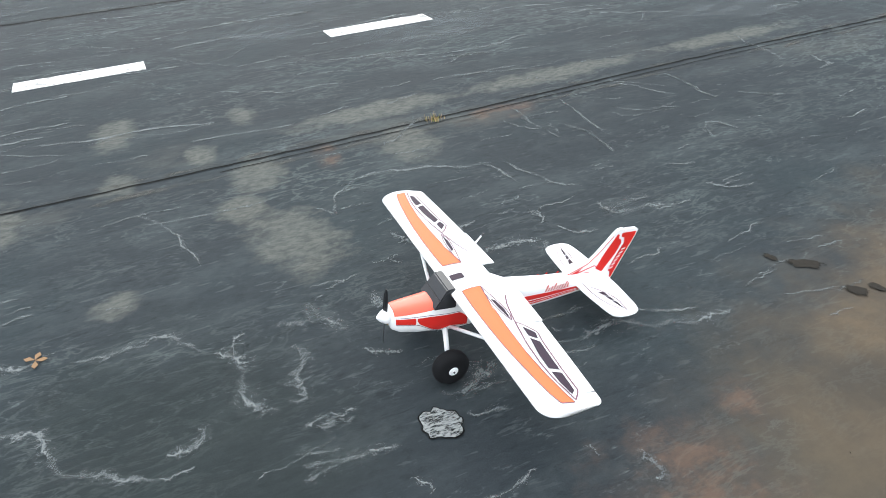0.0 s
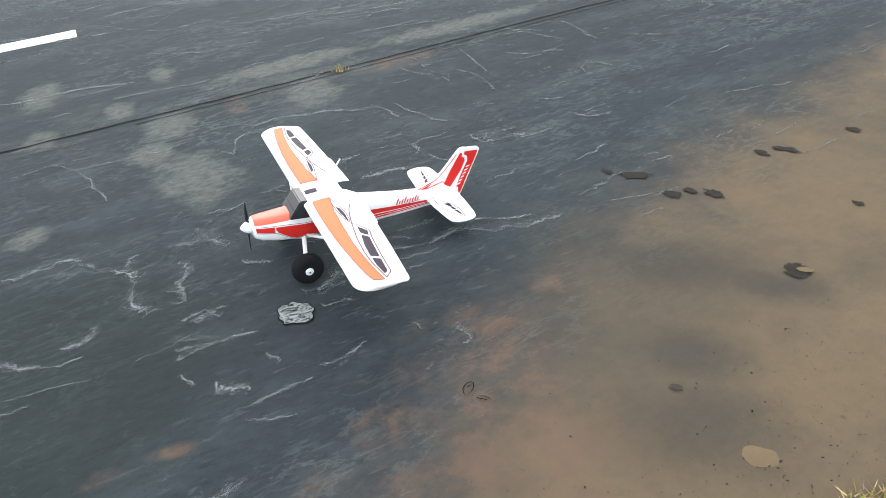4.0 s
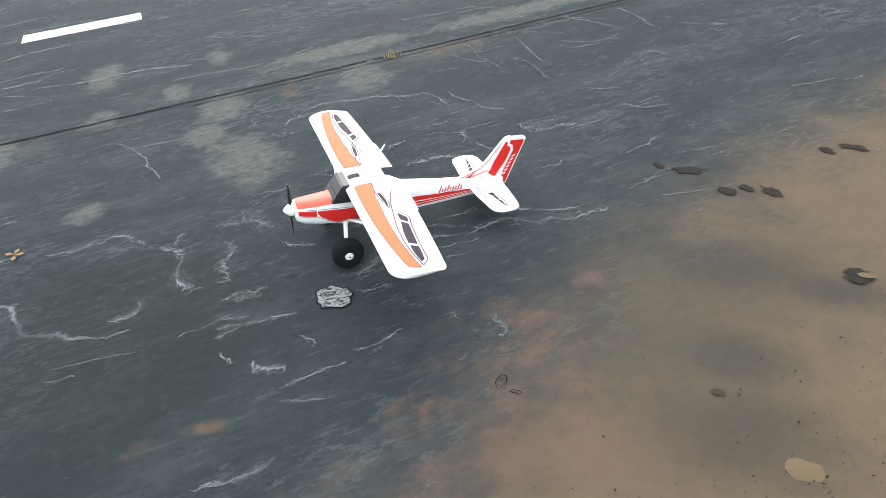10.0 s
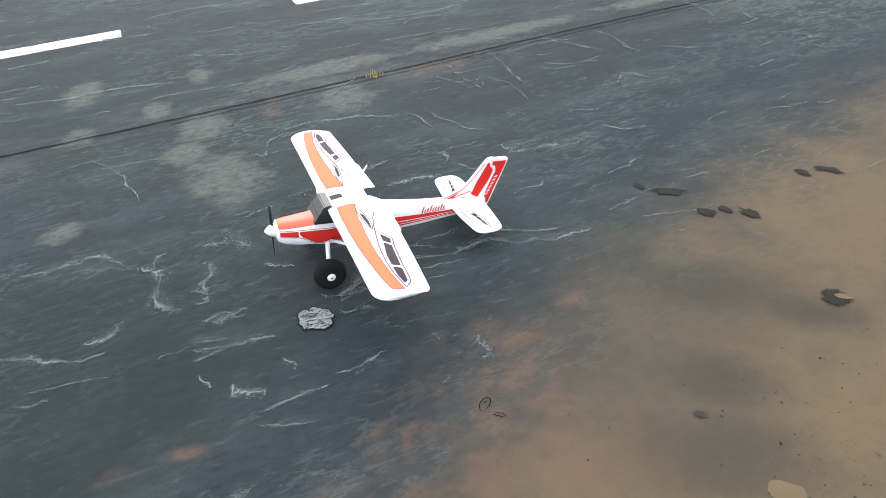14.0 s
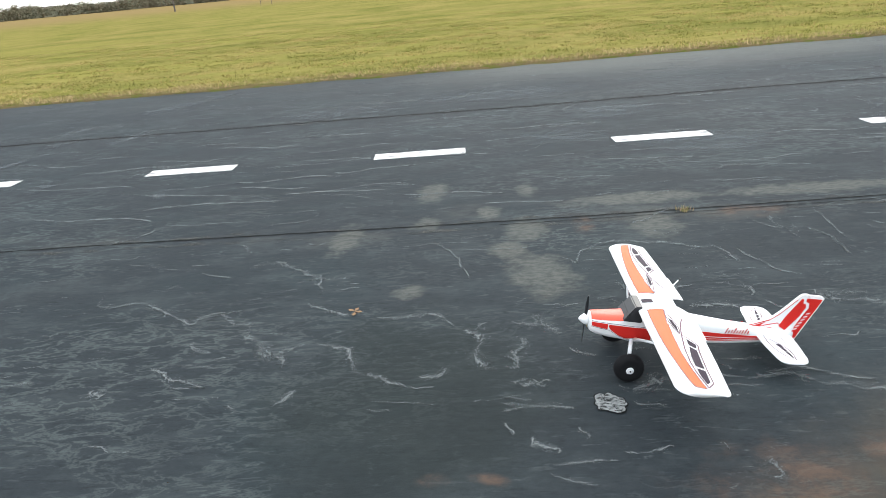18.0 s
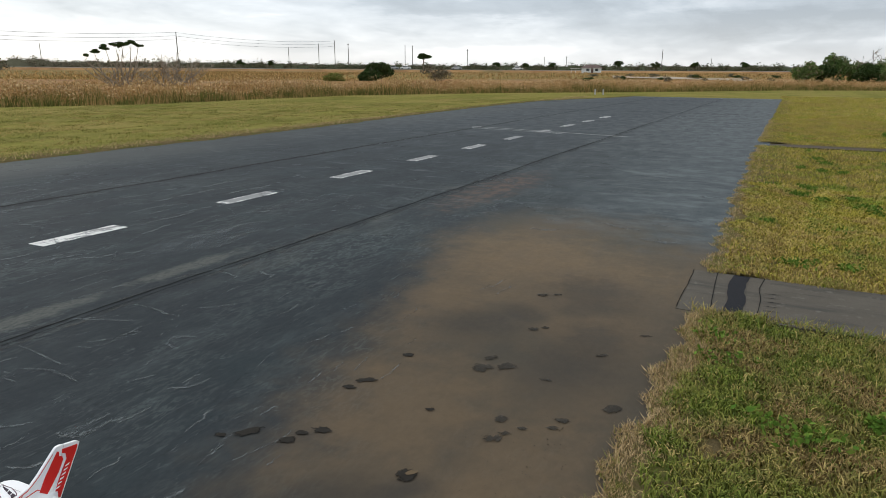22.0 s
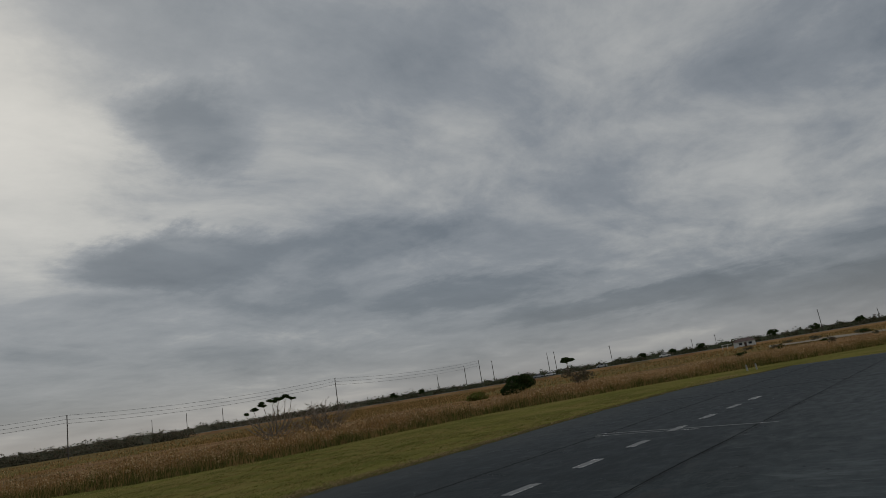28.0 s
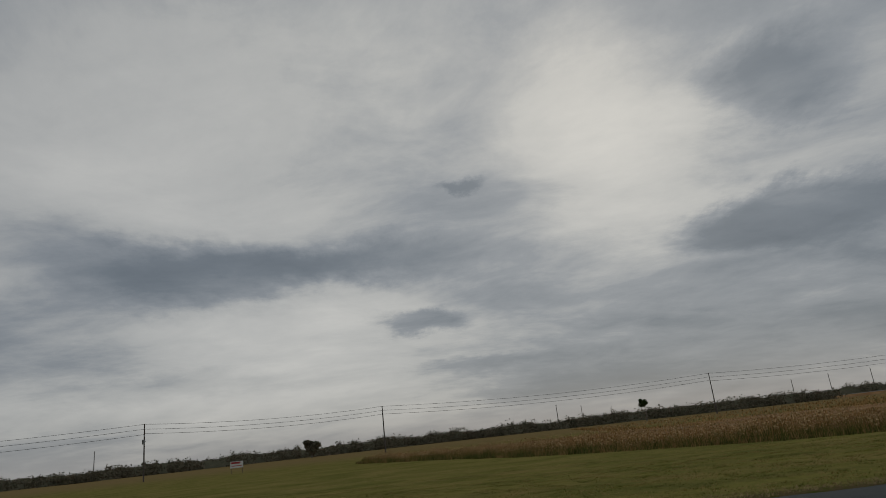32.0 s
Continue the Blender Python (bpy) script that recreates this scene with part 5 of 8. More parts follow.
for k, (x, y, rx, ry, turn) in enumerate((
        (-7.75, -4.7, 0.75, 0.16, 157), (-8.75, -5.0, 0.75, 0.18, 157), (-7.9, -3.7, 1.0, 0.18, 157), (-10.3, -4.2, 1.2, 0.35, 150), (-11.5, -3.6, 0.6, 0.35, 150), (-6.6, -4.7, 0.6, 0.15, 157), (-5.35, -3.45, 0.45, 0.15, 160),
        (-4.78, -1.8, 0.35, 0.15, 160), (-7.2, 2.9, 0.9, 0.7, 100), (-6.1, 2.2, 0.8, 0.5, 100), (-5.4, 3.5, 0.7, 1.0, 10), (-4.4, 6.2, 0.5, 1.2, 5), (-9.2, 1.8, 0.8, 2.0, 0), (-8.6, -1.0, 0.6, 1.8, 10))):
    blob("pale_wash", (x, y), rx, ry, turn, M_WASH, 0.0034 + 0.00002 * k, "faint pale wash scoured into the dark asphalt", "stain", "structure", seed=400 + k, rough=0.3, n=40)

# patches, stains and prints on the asphalt
blob("patch_rim", (-1.125, 1.795), 0.077, 0.060, 35, M_JOINT, 0.0044, "dark broken rim round the scraped patch", "patch", "structure", seed=3, rough=0.20, n=40)
blob("scraped_patch", (-1.125, 1.795), 0.072, 0.056, 35, M_PATCH, 0.0052, "grey scraped patch in the asphalt, rough-edged", "patch", seed=3, rough=0.20, n=40)
blob("wet_ring", (-0.362, 3.525), 0.060, 0.048, 45, M_WET, 0.005, "dark wet ring of mud in the dried silt", "mud mark", seed=4, rough=0.12)
blob("dry_centre", (-0.352, 3.545), 0.030, 0.014, 40, M_SILT, 0.0075, "pale dry spot inside the wet ring", "mud mark", seed=9)


def print_mark(a, b, wide, seed, name="footprint"):
    """A dark wet print between two ends."""
    c = ((a[0] + b[0]) / 2, (a[1] + b[1]) / 2)
    d = math.hypot(b[0] - a[0], b[1] - a[1])
    blob(name, c, d * 0.56, wide, math.degrees(math.atan2(b[1] - a[1], b[0] - a[0])), M_DAMP if seed >= 20 else M_WET, 0.005,
         "dark wet shoe mark in brown silt", "footprint", seed=seed, group="shoe marks in the silt", rough=0.46, n=36)


print_mark((-1.37, 3.37), (-1.30, 3.41), 0.018, 11)
print_mark((-1.27, 3.41), (-1.18, 3.55), 0.026, 12)
print_mark((-1.05, 3.47), (-0.97, 3.54), 0.024, 13)
print_mark((-1.02, 3.57), (-0.96, 3.61), 0.018, 14)
print_mark((-0.97, 3.64), (-0.87, 3.67), 0.026, 15)
print_mark((-1.11, 4.08), (-1.04, 4.11), 0.020, 16)
print_mark((-1.09, 4.17), (-0.97, 4.26), 0.028, 17)
print_mark((-1.03, 4.61), (-0.96, 4.65), 0.022, 18)
print_mark((-0.57, 4.07), (-0.53, 4.10), 0.016, 19)
print_mark((-0.58, 4.62), (-0.47, 4.72), 0.045, 20)
print_mark((-0.44, 4.70), (-0.36, 4.80), 0.040, 21)
print_mark((-0.55, 4.79), (-0.50, 4.87), 0.028, 36)
print_mark((-0.68, 6.08), (-0.60, 6.16), 0.028, 22)
print_mark((-0.56, 6.17), (-0.50, 6.21), 0.018, 37)
print_mark((-0.48, 5.38), (-0.42, 5.42), 0.035, 23)
print_mark((-0.42, 5.45), (-0.36, 5.49), 0.022, 38)
print_mark((-0.22, 4.15), (-0.15, 4.19), 0.034, 24)
print_mark((-0.19, 3.95), (-0.10, 4.01), 0.034, 25)
print_mark((-0.14, 4.03), (-0.08, 4.07), 0.018, 39)
print_mark((-0.08, 4.12), (-0.03, 4.14), 0.012, 26)
print_mark((0.04, 4.18), (0.11, 4.22), 0.014, 27)
print_mark((0.07, 4.28), (0.14, 4.32), 0.022, 28)
print_mark((-0.16, 4.69), (-0.08, 4.71), 0.012, 29)
print_mark((0.03, 5.16), (0.13, 5.23), 0.014, 30)
print_mark((0.22, 5.62), (0.30, 5.66), 0.010, 40)
print_mark((0.27, 4.49), (0.33, 4.60), 0.030, 31)
print_mark((-0.16, 2.74), (-0.13, 2.78), 0.013, 32)
print_mark((-0.12, 2.80), (-0.11, 2.81), 0.004, 33)
ribbon("tar_speck", [(-0.445, 2.166), (-0.474, 2.172), (-0.491, 2.198), (-0.481, 2.214), (-0.456, 2.199), (-0.448, 2.177)], 0.0032, M_JOINT, 0.005, "thin black tar scribble on the silt", "tar mark", "structure", seed=60)
ribbon("tar_speck", [(-0.475, 2.184), (-0.478, 2.207)], 0.0032, M_JOINT, 0.005, "thin black tar scribble on the silt", "tar mark", "structure", seed=61)
ribbon("tar_speck", [(-0.423, 2.192), (-0.410, 2.205), (-0.394, 2.221)], 0.0032, M_JOINT, 0.005, "thin black tar scribble on the silt", "tar mark", "structure", seed=62)
ribbon("tar_speck", [(-0.425, 2.201), (-0.412, 2.221), (-0.391, 2.230)], 0.0032, M_JOINT, 0.005, "thin black tar scribble on the silt", "tar mark", "structure", seed=63)


def silt_mound(cx, cy, rx, ry, high):
    """A low rounded heap with an uneven foot."""
    bm, rings, n = bmesh.new(), [], 30
    for k in range(5):
        f = k / 5
        ring = []
        for i in range(n):
            a = 2 * math.pi * i / n
            r = (1 - f) * (1 + 0.28 * noise.noise((math.cos(a) * 1.6, math.sin(a) * 1.6, 8)))
            u, v = rx * r * math.cos(a), ry * r * math.sin(a)
            ring.append(bm.verts.new((cx + 0.6 * u - 0.8 * v, cy + 0.8 * u + 0.6 * v, 0.0006 + high * math.sin(f * math.pi / 2))))
        rings.append(ring)
    top = bm.verts.new((cx, cy, 0.0006 + high))
    for a, b in zip(rings, rings[1:]):
        for i in range(n):
            bm.faces.new((a[i], a[(i + 1) % n], b[(i + 1) % n], b[i]))
    for i in range(n):
        bm.faces.new((rings[-1][i], rings[-1][(i + 1) % n], top))
    tagged(part("silt_mound", bm, M_SILT), "low pale mound of dried silt on the asphalt", "silt")


silt_mound(0.158, 2.785, 0.054, 0.034, 0.003)


def specks(n, seed):
    """Crumbs of bark, soil and dead grass washed up along the turf."""
    r = np.random.default_rng(seed)
    x = EDGE - 0.02 - np.abs(r.normal(0, 0.30, n))
    y = 3.1 + r.normal(0, 0.75, n)
    x[: n // 14], y[: n // 14] = r.uniform(-9, 0.2, n // 14), r.uniform(-3, 12, n // 14)
    q = np.stack([x, y, np.full(n, 0.005)], 1)
    tagged(leaf_cloud("washed_up_crumbs", q, np.abs(r.normal(0.0018, 0.0014, n)) + 0.0008, painted("dark_crumbs", (0.045, 0.035, 0.024), 0.95, 0.4), seed=seed),
           "tiny dark crumbs of soil and bark on the asphalt", "debris", kind="stuff")


specks(1000, 17)

# ---------------------------------------------------------------- the model aeroplane
SECTIONS = [  # y, centre z, half width, half height, squareness
    (-0.198, 0.203, 0.030, 0.030, 2.2), (-0.192, 0.200, 0.043, 0.040, 2.6), (-0.165, 0.194, 0.050, 0.048, 2.8), (-0.110, 0.189, 0.056, 0.055, 3.0),
    (-0.050, 0.187, 0.060, 0.060, 3.2), (0.000, 0.203, 0.063, 0.086, 4.0), (0.120, 0.200, 0.060, 0.084, 3.6), (0.205, 0.194, 0.057, 0.078, 3.2),
    (0.255, 0.181, 0.051, 0.064, 3.0), (0.420, 0.170, 0.038, 0.051, 2.8), (0.600, 0.166, 0.026, 0.038, 2.6), (0.715, 0.166, 0.012, 0.025, 2.4)]


def hull(y, ang, out=0.0):
    """A point of the fuselage's skin; the angle runs from one side (0) over the top (90)."""
    for a, b in zip(SECTIONS, SECTIONS[1:]):
        if a[0] <= y <= b[0]:
            t = (y - a[0]) / (b[0] - a[0])
            _, cz, hw, hh, k = (u + (v - u) * t for u, v in zip(a, b))
            break
    c, s = math.cos(ang), math.sin(ang)
    x = math.copysign(abs(c) ** (2 / k), c) * (hw + out)
    z = math.copysign(abs(s) ** (2 / k), s) * (hh + out)
    return Vector((x, y, cz + z))


def hull_decal(y0, y1, lo, hi, n=14, m=6, out=0.0014, mirror=False):
    """A piece of film on the skin; lo and hi give the angles at each y (0 to 1 along it)."""
    bm = bmesh.new()
    grid = []
    for i in range(n + 1):
        t = i / n
        a, b = radians(lo(t)), radians(hi(t))
        ring = []
        for j in range(m + 1):
            v = hull(y0 + (y1 - y0) * t, a + (b - a) * j / m, out)
            if mirror:
                v.x = -v.x
            ring.append(bm.verts.new(v))
        grid.append(ring)
    for i in range(n):
        for j in range(m):
            bm.faces.new((grid[i][j], grid[i + 1][j], grid[i + 1][j + 1], grid[i][j + 1]))
    bmesh.ops.recalc_face_normals(bm, faces=bm.faces)
    return bm


WING_Z, LE, CHORD, HALF = 0.281, 0.003, 0.205, 0.662


def tip_chord(x):
    """Where the wing's front and back edges lie at a distance from its middle."""
    e = max(0.0, (abs(x) - (HALF - 0.055)) / 0.055)
    front = LE + 0.055 * (1 - math.sqrt(max(0.0, 1 - e * e))) * 0.9
    e2 = max(0.0, (abs(x) - (HALF - 0.02)) / 0.02)
    back = LE + CHORD + 0.020 - 0.034 * (abs(x) / HALF) ** 1.6 - 0.02 * (1 - math.sqrt(max(0.0, 1 - e2 * e2)))
    return front, back


def wing_top(x, y):
    front, back = tip_chord(x)
    t = min(1, max(0, (y - front) / max(back - front, 1e-6)))
    thick = 0.026 * (1 - 0.35 * (abs(x) / HALF) ** 4)
    return WING_Z + 0.006 + thick * (2.0 * math.sqrt(t) * (1 - t) + 0.18 * (1 - t) * t)


def wing_bottom(x, y):
    front, back = tip_chord(x)
    t = min(1, max(0, (y - front) / max(back - front, 1e-6)))
    return WING_Z + 0.006 - 0.007 * math.sin(math.pi * min(1, t * 1.05) ** 0.6) - 0.003 * (t > 0.98)


def wing_panel(x0, x1, t0, t1, nx, ny, gap=0.0):
    bm = bmesh.new()
    tops, bots = [], []
    for i in range(nx + 1):
        x = x0 + (x1 - x0) * (1 - math.cos(math.pi * i / nx)) / 2
        f, b = tip_chord(x)
        tr, br = [], []
        for j in range(ny + 1):
            u = t0 + (t1 - t0) * (1 - math.cos(math.pi * j / ny)) / 2
            y = f + (b - f) * u
            tr.append(bm.verts.new((x, y, wing_top(x, y))))
            br.append(bm.verts.new((x, y, wing_bottom(x, y))))
        tops.append(tr)
        bots.append(br)
    for i in range(nx):
        for j in range(ny):
            bm.faces.new((tops[i][j], tops[i + 1][j], tops[i + 1][j + 1], tops[i][j + 1]))
            bm.faces.new((bots[i][j], bots[i][j + 1], bots[i + 1][j + 1], bots[i + 1][j]))
        for j in (0, ny):
            bm.faces.new((tops[i][j], bots[i][j], bots[i + 1][j], tops[i + 1][j]))
    for i in (0, nx):
        for j in range(ny):
            bm.faces.new((tops[i][j], tops[i][j + 1], bots[i][j + 1], bots[i][j]))
    bmesh.ops.remove_doubles(bm, verts=bm.verts, dist=0.0004)
    bmesh.ops.recalc_face_normals(bm, faces=bm.faces)
    return bm


def wing_decal(quad_fn, n=16, m=4, out=0.0016):
    """Film on the wing's top: quad_fn(t, s) gives x, y."""
    bm = bmesh.new()
    grid = []
    for i in range(n + 1):
        row = []
        for j in range(m + 1):
            x, y = quad_fn(i / n, j / m)
            row.append(bm.verts.new((x, y, wing_top(x, y) + out)))
        grid.append(row)
    for i in range(n):
        for j in range(m):
            bm.faces.new((grid[i][j], grid[i + 1][j], grid[i + 1][j + 1], grid[i][j + 1]))
    bmesh.ops.recalc_face_normals(bm, faces=bm.faces)
    return bm


def lerp(a, b, t):
    return a + (b - a) * t


def trace(points, t):
    """A place along a bent line, t from 0 to 1, evenly by its length."""
    d = [0.0]
    for p, q in zip(points, points[1:]):
        d.append(d[-1] + math.hypot(q[0] - p[0], q[1] - p[1]))
    return tuple(float(np.interp(t * d[-1], d, [p[k] for p in points])) for k in (0, 1))


def film_between(side, one, two, n=14, m=3, out=0.0020):
    """Film on the wing's top between two bent lines."""
    def at(t, u):
        p, q = trace(one, t), trace(two, t)
        return side * lerp(p[0], q[0], u), lerp(p[1], q[1], u)
    return wing_decal(at, n, m, out)


def film_line(side, points, wide, out=0.0026):
    """A line of even width on the wing's top."""
    def at(t, u):
        p, a, b = trace(points, t), trace(points, max(0, t - 0.02)), trace(points, min(1, t + 0.02))
        d = math.hypot(b[0] - a[0], b[1] - a[1]) or 1.0
        return side * (p[0] - (b[1] - a[1]) / d * wide * (u - 0.5)), p[1] + (b[0] - a[0]) / d * wide * (u - 0.5)
    return wing_decal(at, 26, 1, out)


def side_film(low, high, n=18, m=4, out=0.0014, mirror=False):
    """Film on the fuselage's side between two lines in y, z."""
    def ang(y, z):
        for a, b in zip(SECTIONS, SECTIONS[1:]):
            if a[0] <= y <= b[0]:
                _, cz, hw, hh, k = (u + (v - u) * (y - a[0]) / (b[0] - a[0]) for u, v in zip(a, b))
                break
        r = max(-1.0, min(1.0, (z - cz) / hh))
        return math.degrees(math.asin(math.copysign(abs(r) ** (k / 2), r)))
    y0, y1 = low[0][0], low[-1][0]
    def edge(line, t):
        y = y0 + (y1 - y0) * t
        return ang(y, float(np.interp(y, [p[0] for p in line], [p[1] for p in line])))
    return hull_decal(y0, y1, lambda t: edge(low, t), lambda t: edge(high, t), n, m, out, mirror)


def build_aeroplane():
    root = tagged(new("model_aeroplane"), "white and red foam model aeroplane with big black tyres", "model aeroplane")
    # fuselage
    bm = bmesh.new()
    rings, seg = [], 28
    ys = sorted({s[0] for s in SECTIONS} | {-0.06, 0.0, 0.08, 0.16, 0.34, 0.51, 0.67})
    for y in ys:
        rings.append([bm.verts.new(hull(y, 2 * math.pi * i / seg)) for i in range(seg)])
    for a, b in zip(rings, rings[1:]):
        for i in range(seg):
            j = (i + 1) % seg
            bm.faces.new((a[i], a[j], b[j], b[i]))
    bm.faces.new(rings[0][::-1])
    bm.faces.new(rings[-1])
    bmesh.ops.recalc_face_normals(bm, faces=bm.faces)
    part("fuselage", bm, M_FOAM, root, "white foam fuselage", True)
    part("cowl_top", hull_decal(-0.189, -0.048, lambda t: 36, lambda t: 144, 10, 16), M_COWL, root, "red top of the nose", True)
    bm = bmesh.new()
    v = [bm.verts.new(p) for p in ((-0.066, -0.057, 0.236), (0.066, -0.057, 0.236), (0.067, 0.026, 0.230), (-0.067, 0.026, 0.230),
                                   (-0.060, -0.008, 0.304), (0.060, -0.008, 0.304), (0.060, 0.022, 0.306), (-0.060, 0.022, 0.306))]
    for f in ((0, 1, 5, 4), (1, 2, 6, 5), (2, 3, 7, 6), (3, 0, 4, 7), (4, 5, 6, 7), (3, 2, 1, 0)):
        bm.faces.new([v[i] for i in f])
    bmesh.ops.bevel(bm, geom=bm.edges[:], offset=0.004, segments=2, affect="EDGES")
    bmesh.ops.recalc_face_normals(bm, faces=bm.faces)
    screen = part("windscreen", bm, M_SMOKE, root, "smoked dark raked windscreen")
    part("screen_bar", rod(bmesh.new(), (-0.064, -0.036, 0.268), (0.064, -0.036, 0.268), 0.0018, None, 6), M_BLACK, screen, "thin black line across the windscreen")
    for mir in (False, True):
        part("nose_stripe", side_film([(-0.186, 0.199), (-0.117, 0.188)], [(-0.186, 0.217), (-0.117, 0.2125)], 8, mirror=mir), M_RED, root, "short red bar on the nose", True)
        part("nose_stripe", side_film([(-0.112, 0.200), (-0.104, 0.187), (-0.062, 0.158), (-0.034, 0.146), (0.008, 0.156), (0.075, 0.143)], [(-0.112, 0.211), (-0.034, 0.207), (0.045, 0.204), (0.075, 0.176)], 22, mirror=mir), M_RED, root, "red side panel", True)
        part("nose_trim", side_film([(-0.187, 0.1955), (-0.108, 0.1835), (-0.062, 0.1535), (-0.034, 0.1415), (0.008, 0.1515), (0.080, 0.1375)], [(-0.187, 0.1975), (-0.108, 0.1855), (-0.062, 0.1555), (-0.034, 0.1435), (0.008, 0.1535), (0.080, 0.1400)], 22, 2, mirror=mir), M_VIOLET, root, "thin grey-violet line", True)
        part("nose_trim", side_film([(-0.187, 0.2195), (0.045, 0.2075)], [(-0.187, 0.2212), (0.045, 0.2092)], 16, 1, mirror=mir), M_VIOLET, root, "thin grey-violet line", True)
        part("side_window", hull_decal(0.050, 0.150, lambda t: 18, lambda t: 48 - 10 * t, 8, 5, mirror=mir), M_CHECK, root, "dark side window", True)
        part("tail_stripe", hull_decal(0.110, 0.600, lambda t: -26 + 8 * t, lambda t: 7 + 2 * t - 9 * t * t, 20, 5, mirror=mir), M_RED, root, "red stripe along the rear fuselage", True)
        part("tail_stripe_white", hull_decal(0.150, 0.590, lambda t: -4 - 2 * t, lambda t: -2 - 2 * t, 20, 2, 0.0022, mirror=mir), M_FOAM, root, "white pin stripe", True)
        part("tail_stripe_white", hull_decal(0.150, 0.590, lambda t: -14 + 2 * t, lambda t: -12 + 2 * t, 20, 2, 0.0022, mirror=mir), M_FOAM, root, "white pin stripe", True)
        # a name in script becomes a row of plain slanted bars
        for k in range(9):
            y0, z0, h = 0.402 + 0.0125 * k, 0.1815, (0.030, 0.016, 0.020, 0.030, 0.016, 0.017, 0.017, 0.026, 0.016)[k]
            bm = bmesh.new()
            q = []
            for dy, z in ((0.0, z0), (0.006, z0), (0.006 + 0.35 * h, z0 + h), (0.35 * h, z0 + h)):
                v = hull(y0 + dy, radians(20), 0.0016)
                q.append(bm.verts.new((v.x * (-1 if mir else 1), v.y, z)))
            bm.faces.new(q)
            bmesh.ops.solidify(bm, geom=bm.faces[:], thickness=0.0006)
            bmesh.ops.recalc_face_normals(bm, faces=bm.faces)
            part("lettering_bar", bm, M_RED, root, "red lettering, unreadable")
        part("lettering_bar", side_film([(0.395, 0.1765), (0.515, 0.1790)], [(0.395, 0.1790), (0.515, 0.1815)], 6, 1, 0.002, mirror=mir), M_RED, root, "red line under the lettering", True)
    # nose: spinner, propeller
    spinner = part("spinner", lathe(bmesh.new(), [(-0.198, 0.027), (-0.207, 0.026), (-0.218, 0.022), (-0.228, 0.015), (-0.236, 0.007), (-0.239, 0.001)], 24, "Y", (0, 0, 0.206)), M_FOAM, root, "white spinner", True)
    for side in (-1, 1):
        bm = bmesh.new()
        prof = [(0.012, 0.009, 0.5), (0.03, 0.011, 0.45), (0.06, 0.013, 0.35), (0.10, 0.011, 0.25), (0.122, 0.005, 0.18)]
        rows = []
        for r, half, tw in prof:
            c, s = math.cos(tw), math.sin(tw)
            row = []
            for u, th in ((-1, 0), (0, 0.0016), (1, 0), (0, -0.0016)):
                yy, zz = u * half * s + th * c, u * half * c - th * s
                row.append(bm.verts.new((zz + 0.10 * side * r, -0.209 + yy * side, 0.206 + side * r)))
            rows.append(row)
        for a, b in zip(rows, rows[1:]):
            for i in range(4):
                bm.faces.new((a[i], a[(i + 1) % 4], b[(i + 1) % 4], b[i]))
        bm.faces.new(rows[0]), bm.faces.new(rows[-1])
        bmesh.ops.recalc_face_normals(bm, faces=bm.faces)
        part("propeller_blade", bm, M_BLACK, root, "black propeller blade")
    part("propeller_nut", rod(bmesh.new(), (0, -0.199, 0.172), (0, -0.194, 0.172), 0.006), M_BRASS, root)
    # wing
    wing = part("wing", wing_panel(-HALF, HALF, 0.0, 0.775, 60, 12), M_FOAM, root, "white foam wing", True)
    for s in (-1, 1):
        a, b = sorted((s * 0.065, s * 0.285))
        part("flap", wing_panel(a, b, 0.785, 1.03, 10, 4), M_FOAM, root, "white flap", True)
        a, b = sorted((s * 0.290, s * 0.612))
        part("aileron", wing_panel(a, b, 0.785, 1.0, 14, 4), M_FOAM, root, "white aileron", True)
        a, b = sorted((s * 0.616, s * HALF))
        part("wing_tip", wing_panel(a, b, 0.774, 1.0, 12, 4), M_FOAM, root, "white wing tip", True)
        lead = [(0.078, 0.034), (0.16, 0.031), (0.26, 0.031), (0.36, 0.034), (0.44, 0.040), (0.53, 0.050), (0.60, 0.061), (0.632, 0.072)]
        rear = [(0.074, 0.104), (0.135, 0.096), (0.195, 0.087), (0.205, 0.090), (0.30, 0.084), (0.42, 0.082), (0.52, 0.089), (0.60, 0.101), (0.642, 0.110)]
        part("wing_stripe", film_between(s, lead, rear, 24, 5, 0.0016), M_ORANGE, root, "orange stripe along the wing", True)
        for line in (lead, rear, [lead[0], rear[0]], [lead[-1], rear[-1]]):
            part("wing_stripe_trim", film_line(s, line, 0.0022), M_VIOLET, root, "", True)
        # swept dark panels framed in grey violet
        drop_a = [(0.076, 0.104), (0.12, 0.098), (0.18, 0.098), (0.235, 0.104), (0.274, 0.116)]
        drop_b = [(0.076, 0.104), (0.13, 0.113), (0.175, 0.121), (0.215, 0.126), (0.250, 0.124), (0.274, 0.116)]
        sweep = [(0.140, 0.166), (0.185, 0.1455), (0.245, 0.130), (0.297, 0.1195), (0.39, 0.104), (0.48, 0.0985), (0.55, 0.102), (0.634, 0.118)]
        frame_ = [(0.285, 0.122), (0.300, 0.141), (0.345, 0.170), (0.387, 0.160), (0.515, 0.149), (0.604, 0.146), (0.634, 0.118)]
        for line, wide in ((drop_a, 0.0035), (drop_b, 0.0035), (sweep, 0.0045), (frame_, 0.0045)):
            part("trim_line", film_line(s, line, wide), M_VIOLET, root, "grey-violet trim line", True)
